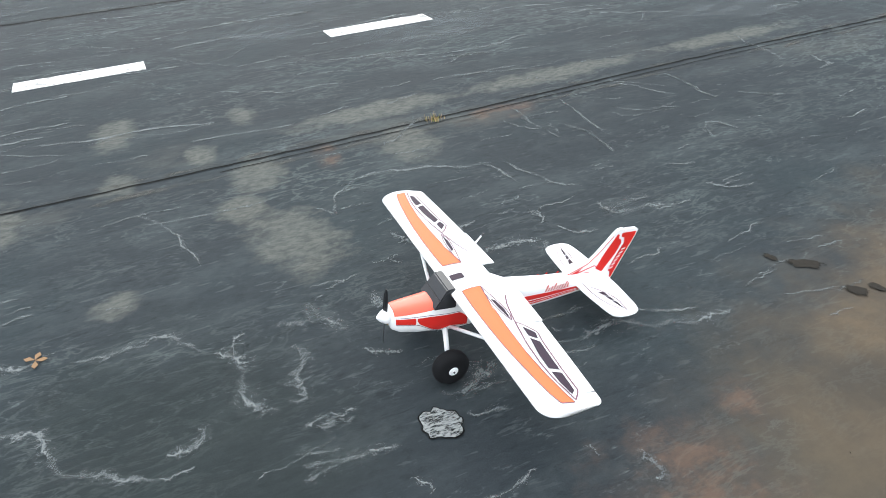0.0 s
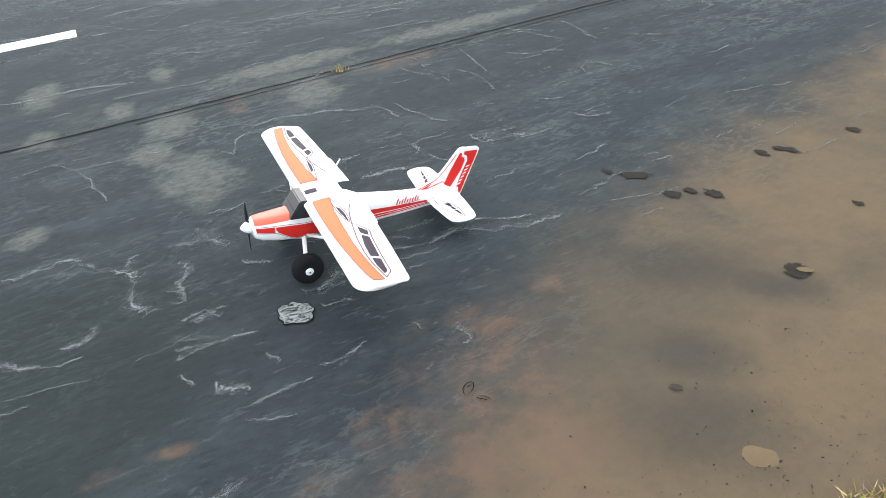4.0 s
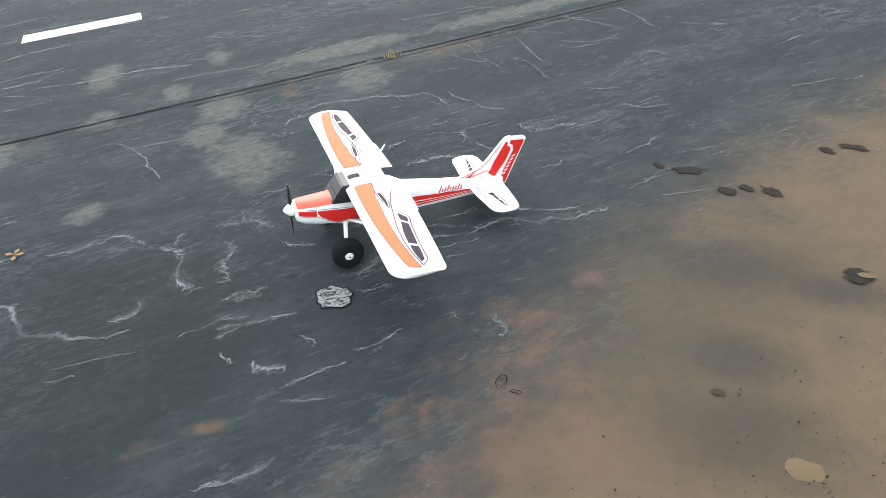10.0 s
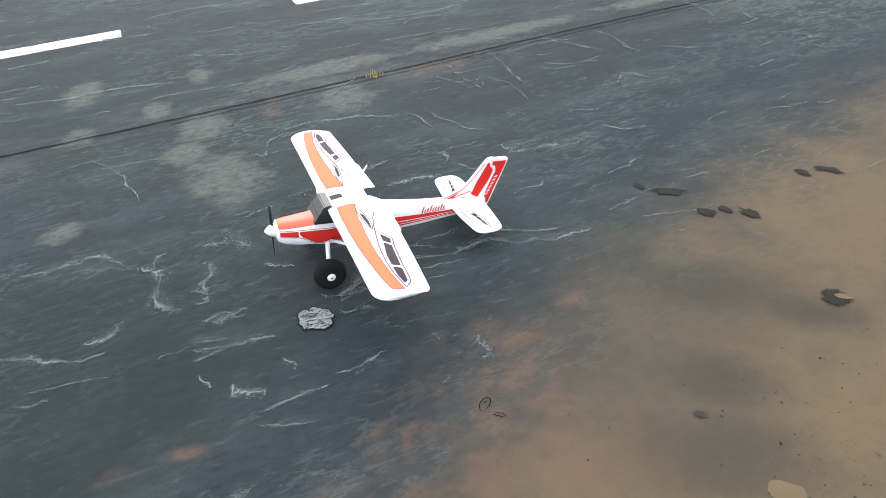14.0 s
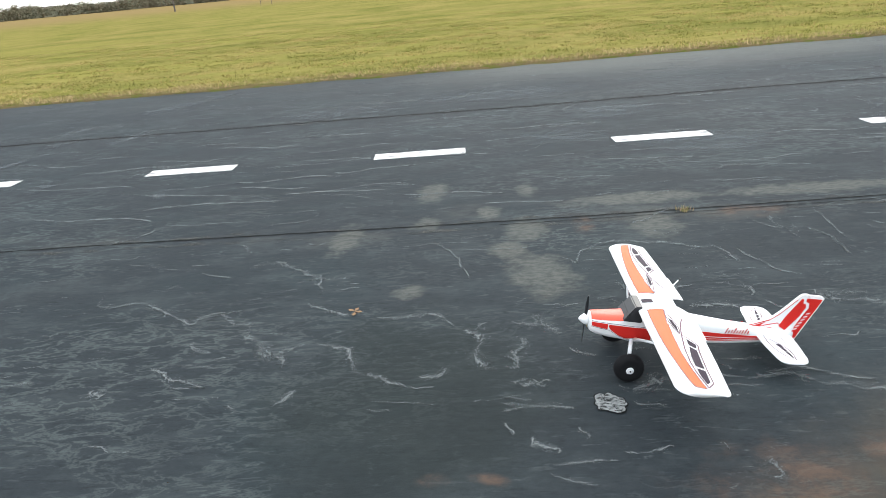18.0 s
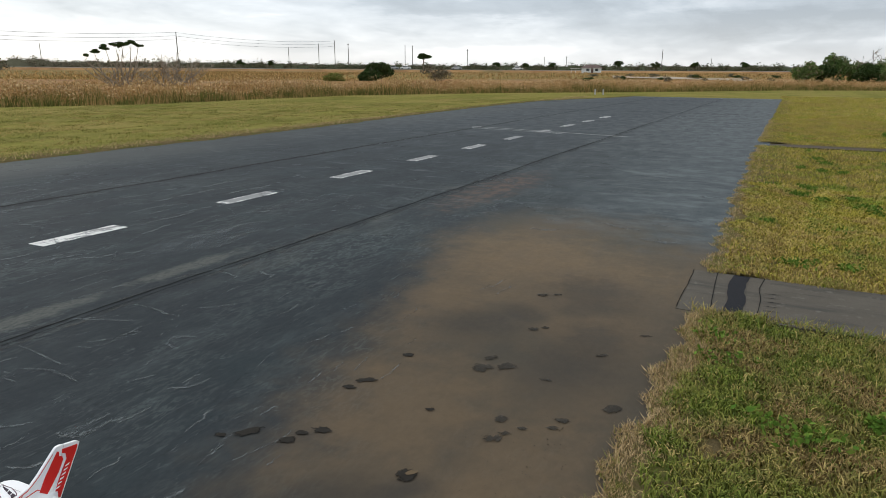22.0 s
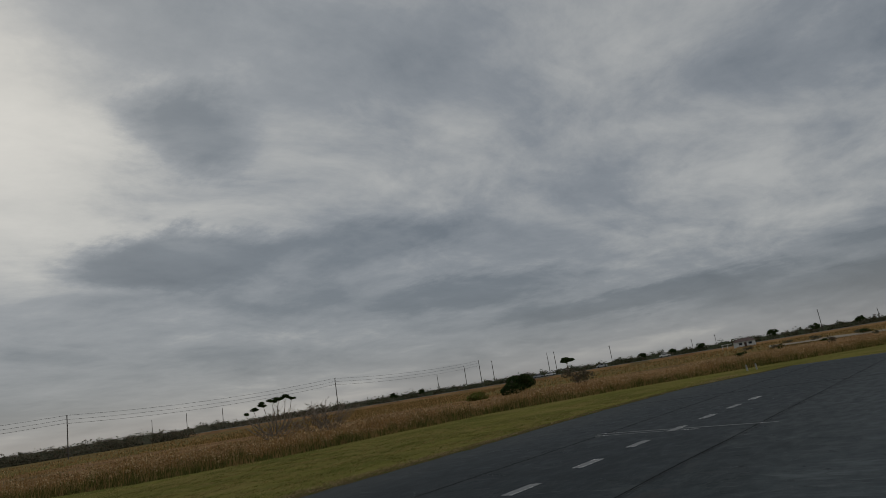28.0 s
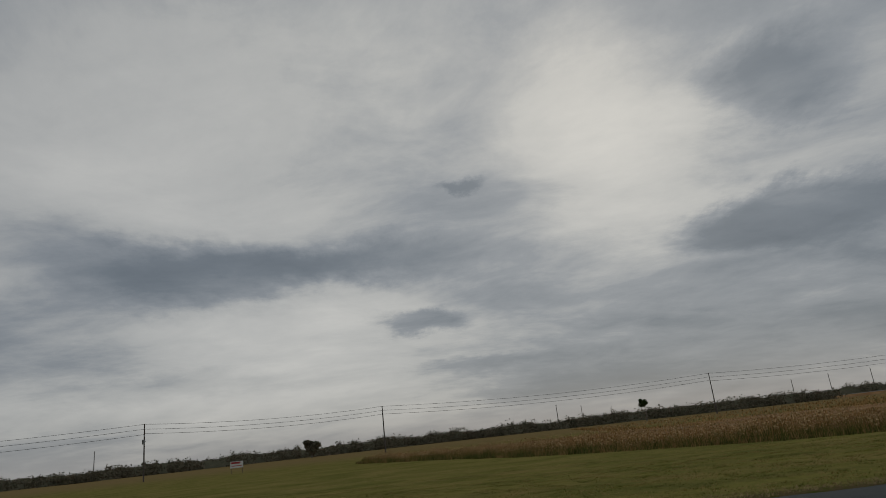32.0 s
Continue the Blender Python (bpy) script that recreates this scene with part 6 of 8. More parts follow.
        for one, two in (([(0.150, 0.103), (0.205, 0.106), (0.262, 0.115)], [(0.165, 0.115), (0.215, 0.121), (0.262, 0.117)]),
                         ([(0.308, 0.133), (0.354, 0.130)], [(0.344, 0.161), (0.374, 0.154)]),
                         ([(0.366, 0.128), (0.44, 0.114), (0.502, 0.111)], [(0.387, 0.152), (0.45, 0.146), (0.515, 0.141)]),
                         ([(0.516, 0.111), (0.560, 0.111), (0.612, 0.120)], [(0.528, 0.140), (0.565, 0.138), (0.600, 0.135)])):
            part("dark_panel", film_between(s, one, two), M_CHECK, root, "dark window-like panel on the wing", True)
        # struts
        part("wing_strut", rod(bmesh.new(), (s * 0.055, 0.007, 0.146), (s * 0.340, 0.040, 0.290), 0.0065, 0.0055, 10), M_FOAM, root, "white wing strut", True)
        # main gear
        bm = bmesh.new()
        rod(bm, (s * 0.045, -0.004, 0.145), (s * 0.142, -0.028, 0.062), 0.010, 0.008, 10)
        part("gear_leg", bm, M_FOAM, root, "white gear leg", True)
        part("axle", rod(bmesh.new(), (s * 0.132, -0.03, 0.0640), (s * 0.184, -0.03, 0.0640), 0.003), M_STEEL, root)
        prof = [(s * (0.164 + dx), r) for dx, r in ((-0.026, 0.024), (-0.0265, 0.044), (-0.022, 0.057), (-0.012, 0.0640), (0.0, 0.0655), (0.012, 0.0640), (0.022, 0.057), (0.0265, 0.044), (0.026, 0.024))]
        wheel = part("wheel", lathe(bmesh.new(), prof, 36, "X", (0, -0.03, 0.0640)), M_TYRE, root, "fat black foam tyre", True)
        part("rim", lathe(bmesh.new(), [(s * 0.182, 0.018), (s * 0.1905, 0.017), (s * 0.192, 0.012), (s * 0.1905, 0.007), (s * 0.194, 0.005)], 24, "X", (0, -0.03, 0.0640)), M_FOAM, wheel, "small white wheel hub", True)
        part("wheel_nut", rod(bmesh.new(), (s * 0.187, -0.03, 0.0640), (s * 0.198, -0.03, 0.0640), 0.0032, None, 6), M_BLACK, wheel)
        # tailplane
        bm = bmesh.new()
        o = [(0.008, 0.548), (0.100, 0.553), (0.205, 0.565), (0.232, 0.574), (0.246, 0.596), (0.250, 0.630), (0.247, 0.662), (0.232, 0.684), (0.205, 0.693), (0.100, 0.702), (0.008, 0.705)]
        plate(bm, [(s * x, y) for x, y in o], 0.1665, 0.1745)
        bmesh.ops.bevel(bm, geom=[e for e in bm.edges if abs(e.verts[0].co.z - e.verts[1].co.z) < 1e-6], offset=0.0025, segments=2, affect="EDGES")
        tail = part("tailplane", bm, M_FOAM, root, "white tailplane half")
        part("elevator_line", plate(bmesh.new(), [(s * 0.03, 0.650), (s * 0.240, 0.640), (s * 0.240, 0.642), (s * 0.03, 0.652)], 0.1750, 0.1756), M_POST, tail)
        for p in (((0.098, 0.600), (0.122, 0.611), (0.132, 0.626), (0.104, 0.622)), ((0.128, 0.611), (0.152, 0.617), (0.160, 0.630), (0.138, 0.627)), ((0.160, 0.618), (0.205, 0.630), (0.210, 0.635), (0.168, 0.632))):
            part("tail_panel", plate(bmesh.new(), [(s * x, y) for x, y in p], 0.1750, 0.1760), M_CHECK, tail)
        arc = [(0.030, 0.576), (0.080, 0.574), (0.130, 0.580), (0.180, 0.596), (0.222, 0.630)]
        arc2 = [(0.060, 0.590), (0.085, 0.610), (0.120, 0.632), (0.170, 0.644), (0.225, 0.636)]
        for line in (arc, arc2):
            q = [trace(line, k / 10) for k in range(11)]
            part("tail_trim", plate(bmesh.new(), [(s * x, y) for x, y in q] + [(s * x, y + 0.003) for x, y in reversed(q)], 0.1750, 0.1757), M_VIOLET, tail)
    part("hatch", wing_decal(lambda t, u: (lerp(-0.018, 0.013, t), lerp(LE + 0.026, LE + 0.074, u)), 6, 4, 0.002), M_CHECK, root, "small dark roof window", True)
    # a servo arm that stands up behind the wing
    part("servo_horn", rod(bmesh.new(), (-0.20, 0.225, 0.292), (-0.19, 0.245, 0.330), 0.004, 0.003), M_FOAM, root)
    part("servo_cap", rod(bmesh.new(), (-0.19, 0.243, 0.326), (-0.188, 0.248, 0.336), 0.0045), M_BLACK, root)
    # fin and rudder, drawn in y, z
    def upright(outline, half, name, mat, label, off=0.0, parent=root):
        bm = bmesh.new()
        a = [bm.verts.new((off - half, y, z - 0.019)) for y, z in outline]
        b = [bm.verts.new((off + half, y, z - 0.019)) for y, z in outline]
        bm.faces.new(a[::-1]), bm.faces.new(b)
        for i in range(len(a)):
            j = (i + 1) % len(a)
            bm.faces.new((a[i], a[j], b[j], b[i]))
        bmesh.ops.recalc_face_normals(bm, faces=bm.faces)
        return part(name, bm, mat, parent, label)
    fin = upright([(0.475, 0.226), (0.530, 0.238), (0.610, 0.272), (0.640, 0.302), (0.704, 0.378), (0.716, 0.390), (0.736, 0.392), (0.745, 0.389), (0.706, 0.240), (0.690, 0.180), (0.60, 0.190)], 0.006, "fin", M_FOAM, "white fin")
    rud = upright([(0.748, 0.3885), (0.800, 0.385), (0.813, 0.376), (0.806, 0.355), (0.758, 0.235), (0.732, 0.170), (0.722, 0.160), (0.694, 0.168), (0.709, 0.240)], 0.005, "rudder", M_FOAM, "white and red rudder")
    for o in (-1, 1):
        upright([(0.645, 0.232), (0.668, 0.286), (0.718, 0.372), (0.726, 0.368), (0.726, 0.350), (0.738, 0.345), (0.742, 0.330), (0.724, 0.286), (0.676, 0.212)], 0.0006, "fin_panel", M_RED, "red fin panel", o * 0.0068, fin)
        upright([(0.738, 0.374), (0.802, 0.371), (0.800, 0.356), (0.752, 0.240), (0.728, 0.176), (0.700, 0.180), (0.716, 0.238), (0.738, 0.290), (0.756, 0.328), (0.752, 0.352), (0.738, 0.358)], 0.0006, "rudder_panel", M_RED, "red rudder panel", o * 0.0072, rud)
        for k in range(6):
            y, z = 0.709 + 0.0080 * k, 0.216 + 0.016 * k
            upright([(y, z), (y + 0.016, z + 0.004), (y + 0.018, z + 0.010), (y + 0.002, z + 0.006)], 0.0004, "lettering_bar", M_FOAM, "white lettering, unreadable", o * 0.0082, rud)
        for line in ([(0.515, 0.232), (0.600, 0.262), (0.640, 0.296), (0.700, 0.368)], [(0.530, 0.222), (0.640, 0.250), (0.664, 0.226)], [(0.500, 0.214), (0.600, 0.226), (0.676, 0.206)]):
            q = [trace(line, k / 8) for k in range(9)]
            upright([(y, z) for y, z in q] + [(y, z - 0.004) for y, z in reversed(q)], 0.0004, "fin_trim", M_RED, "thin dark red line", o * 0.0066, fin)
        upright([(0.480, 0.216), (0.540, 0.232), (0.585, 0.250), (0.560, 0.228), (0.520, 0.214)], 0.0004, "fin_trim", M_RED, "red flash at the fin's foot", o * 0.0066, fin)
    # tailwheel
    part("tailwheel_leg", rod(bmesh.new(), (0, 0.705, 0.150), (0, 0.722, 0.109), 0.0022), M_STEEL, root)
    part("tailwheel", lathe(bmesh.new(), [(-0.006, 0.008), (-0.006, 0.013), (0, 0.0155), (0.006, 0.013), (0.006, 0.008)], 20, "X", (0, 0.725, 0.1030)), M_TYRE, root, "small black tailwheel", True)
    # lights at the wing tips
    for s in (-1, 1):
        part("tip_light", lathe(bmesh.new(), [(s * 0.650, 0.0045), (s * 0.656, 0.004), (s * 0.659, 0.001)], 12, "X", (0, 0.105, 0.294)), M_LED, root, "small red tip light", True)
    root.matrix_basis = pose(-1.452, 1.925, 0.002, -6.5, 1.3, 0.4)
    return root


build_aeroplane()

# a dead leaf and a tuft in the joint
bm = bmesh.new()
for k in range(4):
    a = k * 1.4
    plate(bm, [(0, 0), (0.03 * math.cos(a - 0.4), 0.03 * math.sin(a - 0.4)), (0.045 * math.cos(a), 0.045 * math.sin(a)), (0.03 * math.cos(a + 0.4), 0.03 * math.sin(a + 0.4))], 0.003 + 0.002 * k, 0.005 + 0.002 * k)
leaf = tagged(part("dead_leaf", bm, M_LEAFDEAD), "curled brown dead leaf on the asphalt", "leaf")
leaf.matrix_basis = pose(-2.07, 0.55, 0.004)

# ---------------------------------------------------------------- lawns
def lawn(name, n, area, height, width, mat, label, keep=None, lean=0.5, lift=0.0):
    x, y = rng.uniform(area[0], area[1], n), rng.uniform(area[2], area[3], n)
    if keep is not None:
        ok = keep(x, y)
        x, y = x[ok], y[ok]
    n = len(x)
    h = height * rng.uniform(0.45, 1.25, n)
    root = np.stack([x, y, np.where((x > EDGE - 0.3) & (x < EDGE + 0.62), 0.006, lift - 0.032) + rise(x, y)], 1)
    a, l = rng.uniform(0, 2 * np.pi, n), rng.uniform(0, lean, n) * h
    tip = root + np.stack([np.cos(a) * l, np.sin(a) * l, h], 1)
    return scatter(name, root, tip, width * rng.uniform(0.6, 1.4, n), mat, label, "grass")


def off_paths(x, y):
    return ~(((y > 6.36) & (y < 7.46)) | ((y > 19.45) & (y < 20.45)))


def patchy(x, y, scale, cut, seed):
    return np.array([noise.noise((a * scale, b * scale, seed)) > cut for a, b in zip(x, y)])


def ragged_edge(y):
    """How far the turf reaches from the runway's side, along it."""
    return EDGE + 0.05 + 0.08 * smoothstep(4.6, 6.0, y) - 0.08 * smoothstep(7.4, 9, y) - 0.10 * smoothstep(9, 22, y) + 0.045 * np.sin(y * 2.3) * np.sin(y * 0.9 + 1) + 0.035 * np.sin(y * 7.1 + 0.5 * np.sin(y * 3)) + 0.03 * np.sin(y * 17) - 0.03 * np.exp(-((y - 2.85) / 0.3) ** 2)


def turf_edge(y0, y1):
    """A lip of turf that has grown over the runway's side."""
    verts, faces, n = [], [], int((y1 - y0) / 0.04)
    for i in range(n + 1):
        y = y0 + (y1 - y0) * i / n
        x = float(ragged_edge(y)) + 0.03
        verts += [(x, y, 0.002), (x + 0.03, y, 0.014), (EDGE + 0.45, y, 0.014), (EDGE + 0.75, y, -0.05)]
        if i:
            k = 4 * i
            for j in range(3):
                faces.append((k - 4 + j, k - 3 + j, k + 1 + j, k + j))
    tagged(raw("turf_edge", verts, faces, M_TURF), "ragged lip of dry turf over the runway side", "turf", kind="structure")


def far_turf_edge():
    """The step of turf along the runway's far side."""
    verts, faces = [], []
    for i, (y, o) in enumerate(wavy(-45, END, 240, 0.5, 5)):
        x = FAR_EDGE - 0.9 * float(smoothstep(14, 34, y)) + 3.2 * float(smoothstep(40, END, y)) + 0.45 * o + 0.05
        verts += [(x, y, 0.001), (x - 0.05, y, 0.022), (x - 0.45, y, 0.022), (x - 1.3, y, -0.05)]
        if i:
            k = 4 * i
            for j in range(3):
                faces.append((k - 4 + j, k + j, k + 1 + j, k - 3 + j))
    tagged(raw("turf_edge", verts, faces, M_TURF), "low step of dry turf along the far runway side", "turf", kind="structure")


far_turf_edge()
for y0_, y1_ in ((-40, 6.36), (7.46, 19.45), (20.45, END)):
    turf_edge(y0_, y1_)
def broad_lawn(n, area, height, width, mat, label, cut, lift=0.014):
    """Lawn of bent blades in tufts, thinner where it has withered."""
    x, y = rng.uniform(area[0], area[1], n), rng.uniform(area[2], area[3], n)
    tuft = np.array([noise.noise((a * 5.5, b * 5.5, 4)) + 0.6 * noise.noise((a * 17, b * 17, 9)) for a, b in zip(x, y)])
    ok = off_paths(x, y) & (x > ragged_edge(y) + 0.13 + 0.05 * np.sin(y * 5.1)) & (tuft > cut)
    x, y, tuft = x[ok], y[ok], tuft[ok]
    n = len(x)
    h = height * rng.uniform(0.5, 1.25, n) * (1 + 0.45 * tuft)
    root = np.stack([x, y, np.where(x < EDGE + 0.62, 0.008, lift - 0.034)], 1)
    a, l = rng.uniform(0, 2 * np.pi, n), rng.uniform(0.3, 1.5, n) * h
    way = np.stack([np.cos(a) * l, np.sin(a) * l, np.zeros(n)], 1)
    up_ = np.array([0, 0, 1.0]) * h[:, None]
    bent_blades("lawn_grass", root, root + way * 0.45 + up_ * 0.75, root + way * 1.1 + up_ * rng.uniform(0.55, 1.05, n)[:, None], width * rng.uniform(0.6, 1.4, n), mat, label, "grass")


broad_lawn(240000, (EDGE - 0.2, 5.6, 1.6, 6.45), 0.044, 0.0066, M_BLADE_NEAR, "olive green lawn grass with withered brown patches beside the runway", -0.55)
broad_lawn(230000, (EDGE - 0.2, 8.5, 7.4, 13.0), 0.036, 0.0085, M_BLADE, "short yellow-green lawn grass beyond the walkway", -0.45)
lawn("lawn_grass", 240000, (EDGE - 0.2, 14.0, 12.6, 34.0), 0.045, 0.014, M_BLADE, "short green and straw-coloured lawn grass beside the runway",
     lambda x, y: off_paths(x, y) & (x > ragged_edge(y) + 0.05), 1.3, 0.018)


def clover(n, area, cut):
    x, y = rng.uniform(area[0], area[1], n), rng.uniform(area[2], area[3], n)
    ok = off_paths(x, y) & patchy(x, y, 2.1, cut, 3)
    q = np.stack([x[ok], y[ok], rng.uniform(0.0, 0.055, ok.sum())], 1)
    tagged(leaf_cloud("clover", q, 0.012, M_CLOVER, seed=12), "bright green clover patches in the lawn", "clover", kind="stuff")


lawn("lawn_grass", 170000, (EDGE - 0.2, 12.0, -7.0, 1.6), 0.044, 0.013, M_BLADE_NEAR, "olive green lawn grass with withered brown patches beside the runway",
     lambda x, y: x > ragged_edge(y) + 0.05, 1.3, 0.018)
lawn("lawn_grass", 90000, (5.5, 12.0, 1.5, 6.45), 0.044, 0.014, M_BLADE_NEAR, "olive green lawn grass with withered brown patches beside the runway", off_paths, 1.3, 0.018)
lawn("lawn_grass", 120000, (EDGE - 0.2, 20.0, 33.0, 62.0), 0.045, 0.030, M_BLADE, "short green and straw-coloured lawn grass beside the runway",
     lambda x, y: (x > ragged_edge(y) + 0.05) | (y > END + 0.5), 1.3, 0.018)


def weed_patches():
    """Small leafy weeds that stand out of the lawn in rosettes."""
    spots = [(0.86, 9.86), (1.56, 9.76), (2.08, 10.95), (1.95, 11.47), (1.34, 12.73), (1.58, 8.06), (2.0, 7.82), (2.53, 7.62), (2.85, 7.6), (3.15, 7.62), (2.94, 9.07), (3.1, 9.5), (3.0, 10.2), (3.3, 15.8)]
    spots += [(1.93, 5.30), (1.52, 4.94), (1.88, 5.05), (0.74, 5.45), (1.20, 4.66), (0.70, 5.85), (1.95, 4.72)]
    r = np.random.default_rng(77)
    for k in range(60):
        spots.append((r.uniform(0.8, 6.0), r.uniform(1.8, 6.2) if k % 8 == 0 else r.uniform(7.7, 19)))
    q = []
    for x, y in spots:
        m, w_ = int(r.integers(40, 120)), r.uniform(0.035, 0.10)
        p = r.normal(0, 1, (m, 2)) * np.array([w_, w_ * 0.8])
        q.append(np.column_stack([x + p[:, 0], y + p[:, 1], r.uniform(0.012, 0.065, m)]))
    tagged(leaf_cloud("lawn_weeds", np.concatenate(q), 0.019, M_CLOVER, seed=14), "leafy green weed rosettes in the lawn", "weeds", kind="stuff")


weed_patches()
clover(60000, (EDGE + 0.9, 8.0, 7.6, 19.0), 0.30)
lawn("dry_fringe", 100000, (EDGE - 0.1, EDGE + 0.50, 1.5, 30.0), 0.030, 0.0056, M_STRAW, "dry straw-coloured grass hanging over the runway edge",
     lambda x, y: off_paths(x, y) & (x > ragged_edge(y) - 0.02) & (x < ragged_edge(y) + 0.13 + 0.07 * np.sin(y * 4.3) + 0.04 * np.sin(y * 11)), 1.7, 0.03)
lawn("dry_fringe", 42000, (EDGE - 0.1, EDGE + 0.60, 1.5, 6.35), 0.034, 0.0066, M_STRAW, "dry straw-coloured grass hanging over the runway edge",
     lambda x, y: (x > ragged_edge(y)) & (x < ragged_edge(y) + 0.17 + 0.05 * np.sin(y * 6.3)), 1.6, 0.03)
lawn("dry_fringe", 26000, (EDGE + 0.1, 9.0, 6.2, 7.6), 0.060, 0.006, M_BLADE, "grass tufts hanging over the walkway edges",
     lambda x, y: (np.abs(np.abs(y - 6.91) - 0.55) < 0.06 + 0.03 * np.sin(x * 6)), 1.6, 0.03)
lawn("dry_fringe", 26000, (FAR_EDGE - 0.9, FAR_EDGE + 0.12, -30, 50), 0.06, 0.014, M_STRAW, "dry grass along the far edge of the runway",
     lambda x, y: x < FAR_EDGE - 0.9 * smoothstep(14, 34, y) + 3.2 * smoothstep(40, END, y) + 0.1 * np.sin(y * 2.3), 1.4, 0.06)
lawn("lawn_tufts", 300000, (-34, FAR_EDGE - 0.3, -40, 52), 0.032, 0.020, M_BLADE_DRY, "short mown grass beyond the runway",
     lambda x, y: patchy(x, y * 0.6, 0.8, 0.0, 8) & (x < FAR_EDGE - 0.4 - 0.9 * smoothstep(14, 34, y) + 3 * smoothstep(42, END, y)))

lawn("lawn_tufts", 150000, (-27, FAR_EDGE - 0.4, -14, 34), 0.050, 0.024, M_BLADE_DRY, "taller tufts in the mown grass beyond the runway",
     lambda x, y: patchy(x, y * 0.45, 2.6, 0.16, 15) & (x < FAR_EDGE - 0.5 - 0.9 * smoothstep(14, 34, y)), 0.9)

# ---------------------------------------------------------------- tall dry grass
FRONT = [(-104, -12), (-71, 1.5), (-51, 8.5), (-41, 13.5), (-33, 19.5), (-29.7, 26), (-29.2, 35), (-29.0, 43), (-21.4, 55), (-12, 68), (-0.7, 86), (22, 100), (55, 108), (95, 108)]


def along_front(n, depth0, depth1, power=1.0):
    p = np.array(FRONT, float)
    seg = np.diff(p, axis=0)
    ln = np.linalg.norm(seg, axis=1)
    k = rng.choice(len(seg), n, p=ln / ln.sum())
    t = rng.uniform(0, 1, n)
    d = depth0 + (depth1 - depth0) * rng.uniform(0, 1, n) ** power
    nv = np.stack([-seg[:, 1], seg[:, 0]], 1) / ln[:, None]
    # blend the normals of neighbouring stretches
    prev, nxt = nv[np.maximum(k - 1, 0)], nv[np.minimum(k + 1, len(seg) - 1)]
    mixed = np.where((t < 0.5)[:, None], prev * (0.5 - t)[:, None] + nv[k] * (0.5 + t)[:, None], nv[k] * (1.5 - t)[:, None] + nxt * (t - 0.5)[:, None])
    q = p[k] + seg[k] * t[:, None] + mixed * d[:, None]
    return q[:, 0], q[:, 1], d


def tall_grass(name, n, d0, d1, h0, h1, width, mat, label, power=1.0, lift=0.0, plume=0.0):
    x, y, d = along_front(n, d0, d1, power)
    f = (d - d0) / (d1 - d0)
    wave = np.array([noise.noise((a * 0.16, b * 0.16, 2.0)) for a, b in zip(x, y)])
    clump = np.array([noise.noise((a * 0.9, b * 0.9, 6.0)) for a, b in zip(x, y)])
    h = (h0 + (h1 - h0) * np.clip(f * 2, 0, 1)) * np.maximum(0.4, 1 + 0.60 * wave + 0.75 * clump) * rng.uniform(0.6, 1.2, n)
    z = rise(x, y) + lift * smoothstep(0, 1, f)
    root = np.stack([x, y, z - 0.05], 1)
    a, l = rng.uniform(0, 2 * np.pi, n), rng.uniform(0.0, 0.35, n) * h
    tip = root + np.stack([np.cos(a) * l, np.sin(a) * l, h], 1)
    if plume:
        keep = rng.uniform(0, 1, n) < plume
        tagged(leaf_cloud("grass_plumes", tip[keep] - np.array([0, 0, 0.05]), 0.075, M_PLUME, seed=n), "fluffy pale seed heads over the dry grass", "tall grass", kind="stuff")
    return scatter(name, root, tip, width * rng.uniform(0.6, 1.5, n), mat, label, "tall grass")


tall_grass("tall_grass", 60000, -0.3, 2.5, 0.35, 0.62, 0.05, M_TALL_GREEN, "tall green weeds along the edge of the dry meadow")
tall_grass("tall_grass", 90000, 0.6, 7, 0.62, 0.82, 0.036, M_TALL, "tall tan dry grass in the meadow", 0.8, 0.05, 0.65)
tall_grass("tall_grass", 80000, 6, 75, 0.42, 0.34, 0.12, M_TALL, "tall tan dry grass in the meadow", 0.9, 0.0)


tall_grass("tall_grass", 40000, 70, 190, 0.38, 0.42, 0.28, M_TALL, "dry grass far out in the meadow", 0.8, 0.0)


def build_field():
    """The meadow's matted lower growth, as a rough mat behind its front edge."""
    p = np.array(FRONT, float)
    verts, faces, depth = [], [], [1.2, 3, 6, 10, 16, 24, 34, 46, 60, 80]
    cols = []
    for i in range(len(p) - 1):
        for t in np.linspace(0, 1, 9)[: 9 if i == len(p) - 2 else 8]:
            nv = p[min(i + 1, len(p) - 1)] - p[i]
            nn = np.array([-nv[1], nv[0]]) / np.linalg.norm(nv)
            j = min(i + 1, len(p) - 2)
            nv2 = p[j + 1] - p[j]
            nn2 = np.array([-nv2[1], nv2[0]]) / np.linalg.norm(nv2)
            cols.append((p[i] + (p[i + 1] - p[i]) * t, nn * (1 - t) + nn2 * t))
    for q, nn in cols:
        for d in depth:
            x, y = q + nn * d
            z = float(rise(x, y)) + 0.05 + 0.28 * float(smoothstep(0.5, 5, d)) - 0.14 * float(smoothstep(6, 12, d)) + 0.14 * noise.noise((x * 0.25, y * 0.25, 0))
            verts.append((x, y, z if d > 1.3 else z - 0.2))
    m = len(depth)
    for i in range(len(cols) - 1):
        for j in range(m - 1):
            faces.append((i * m + j, (i + 1) * m + j, (i + 1) * m + j + 1, i * m + j + 1))
    tagged(raw("dry_meadow", verts, faces, M_FIELD, smooth=True), "matted tan dry grass meadow", "meadow", kind="stuff")


build_field()


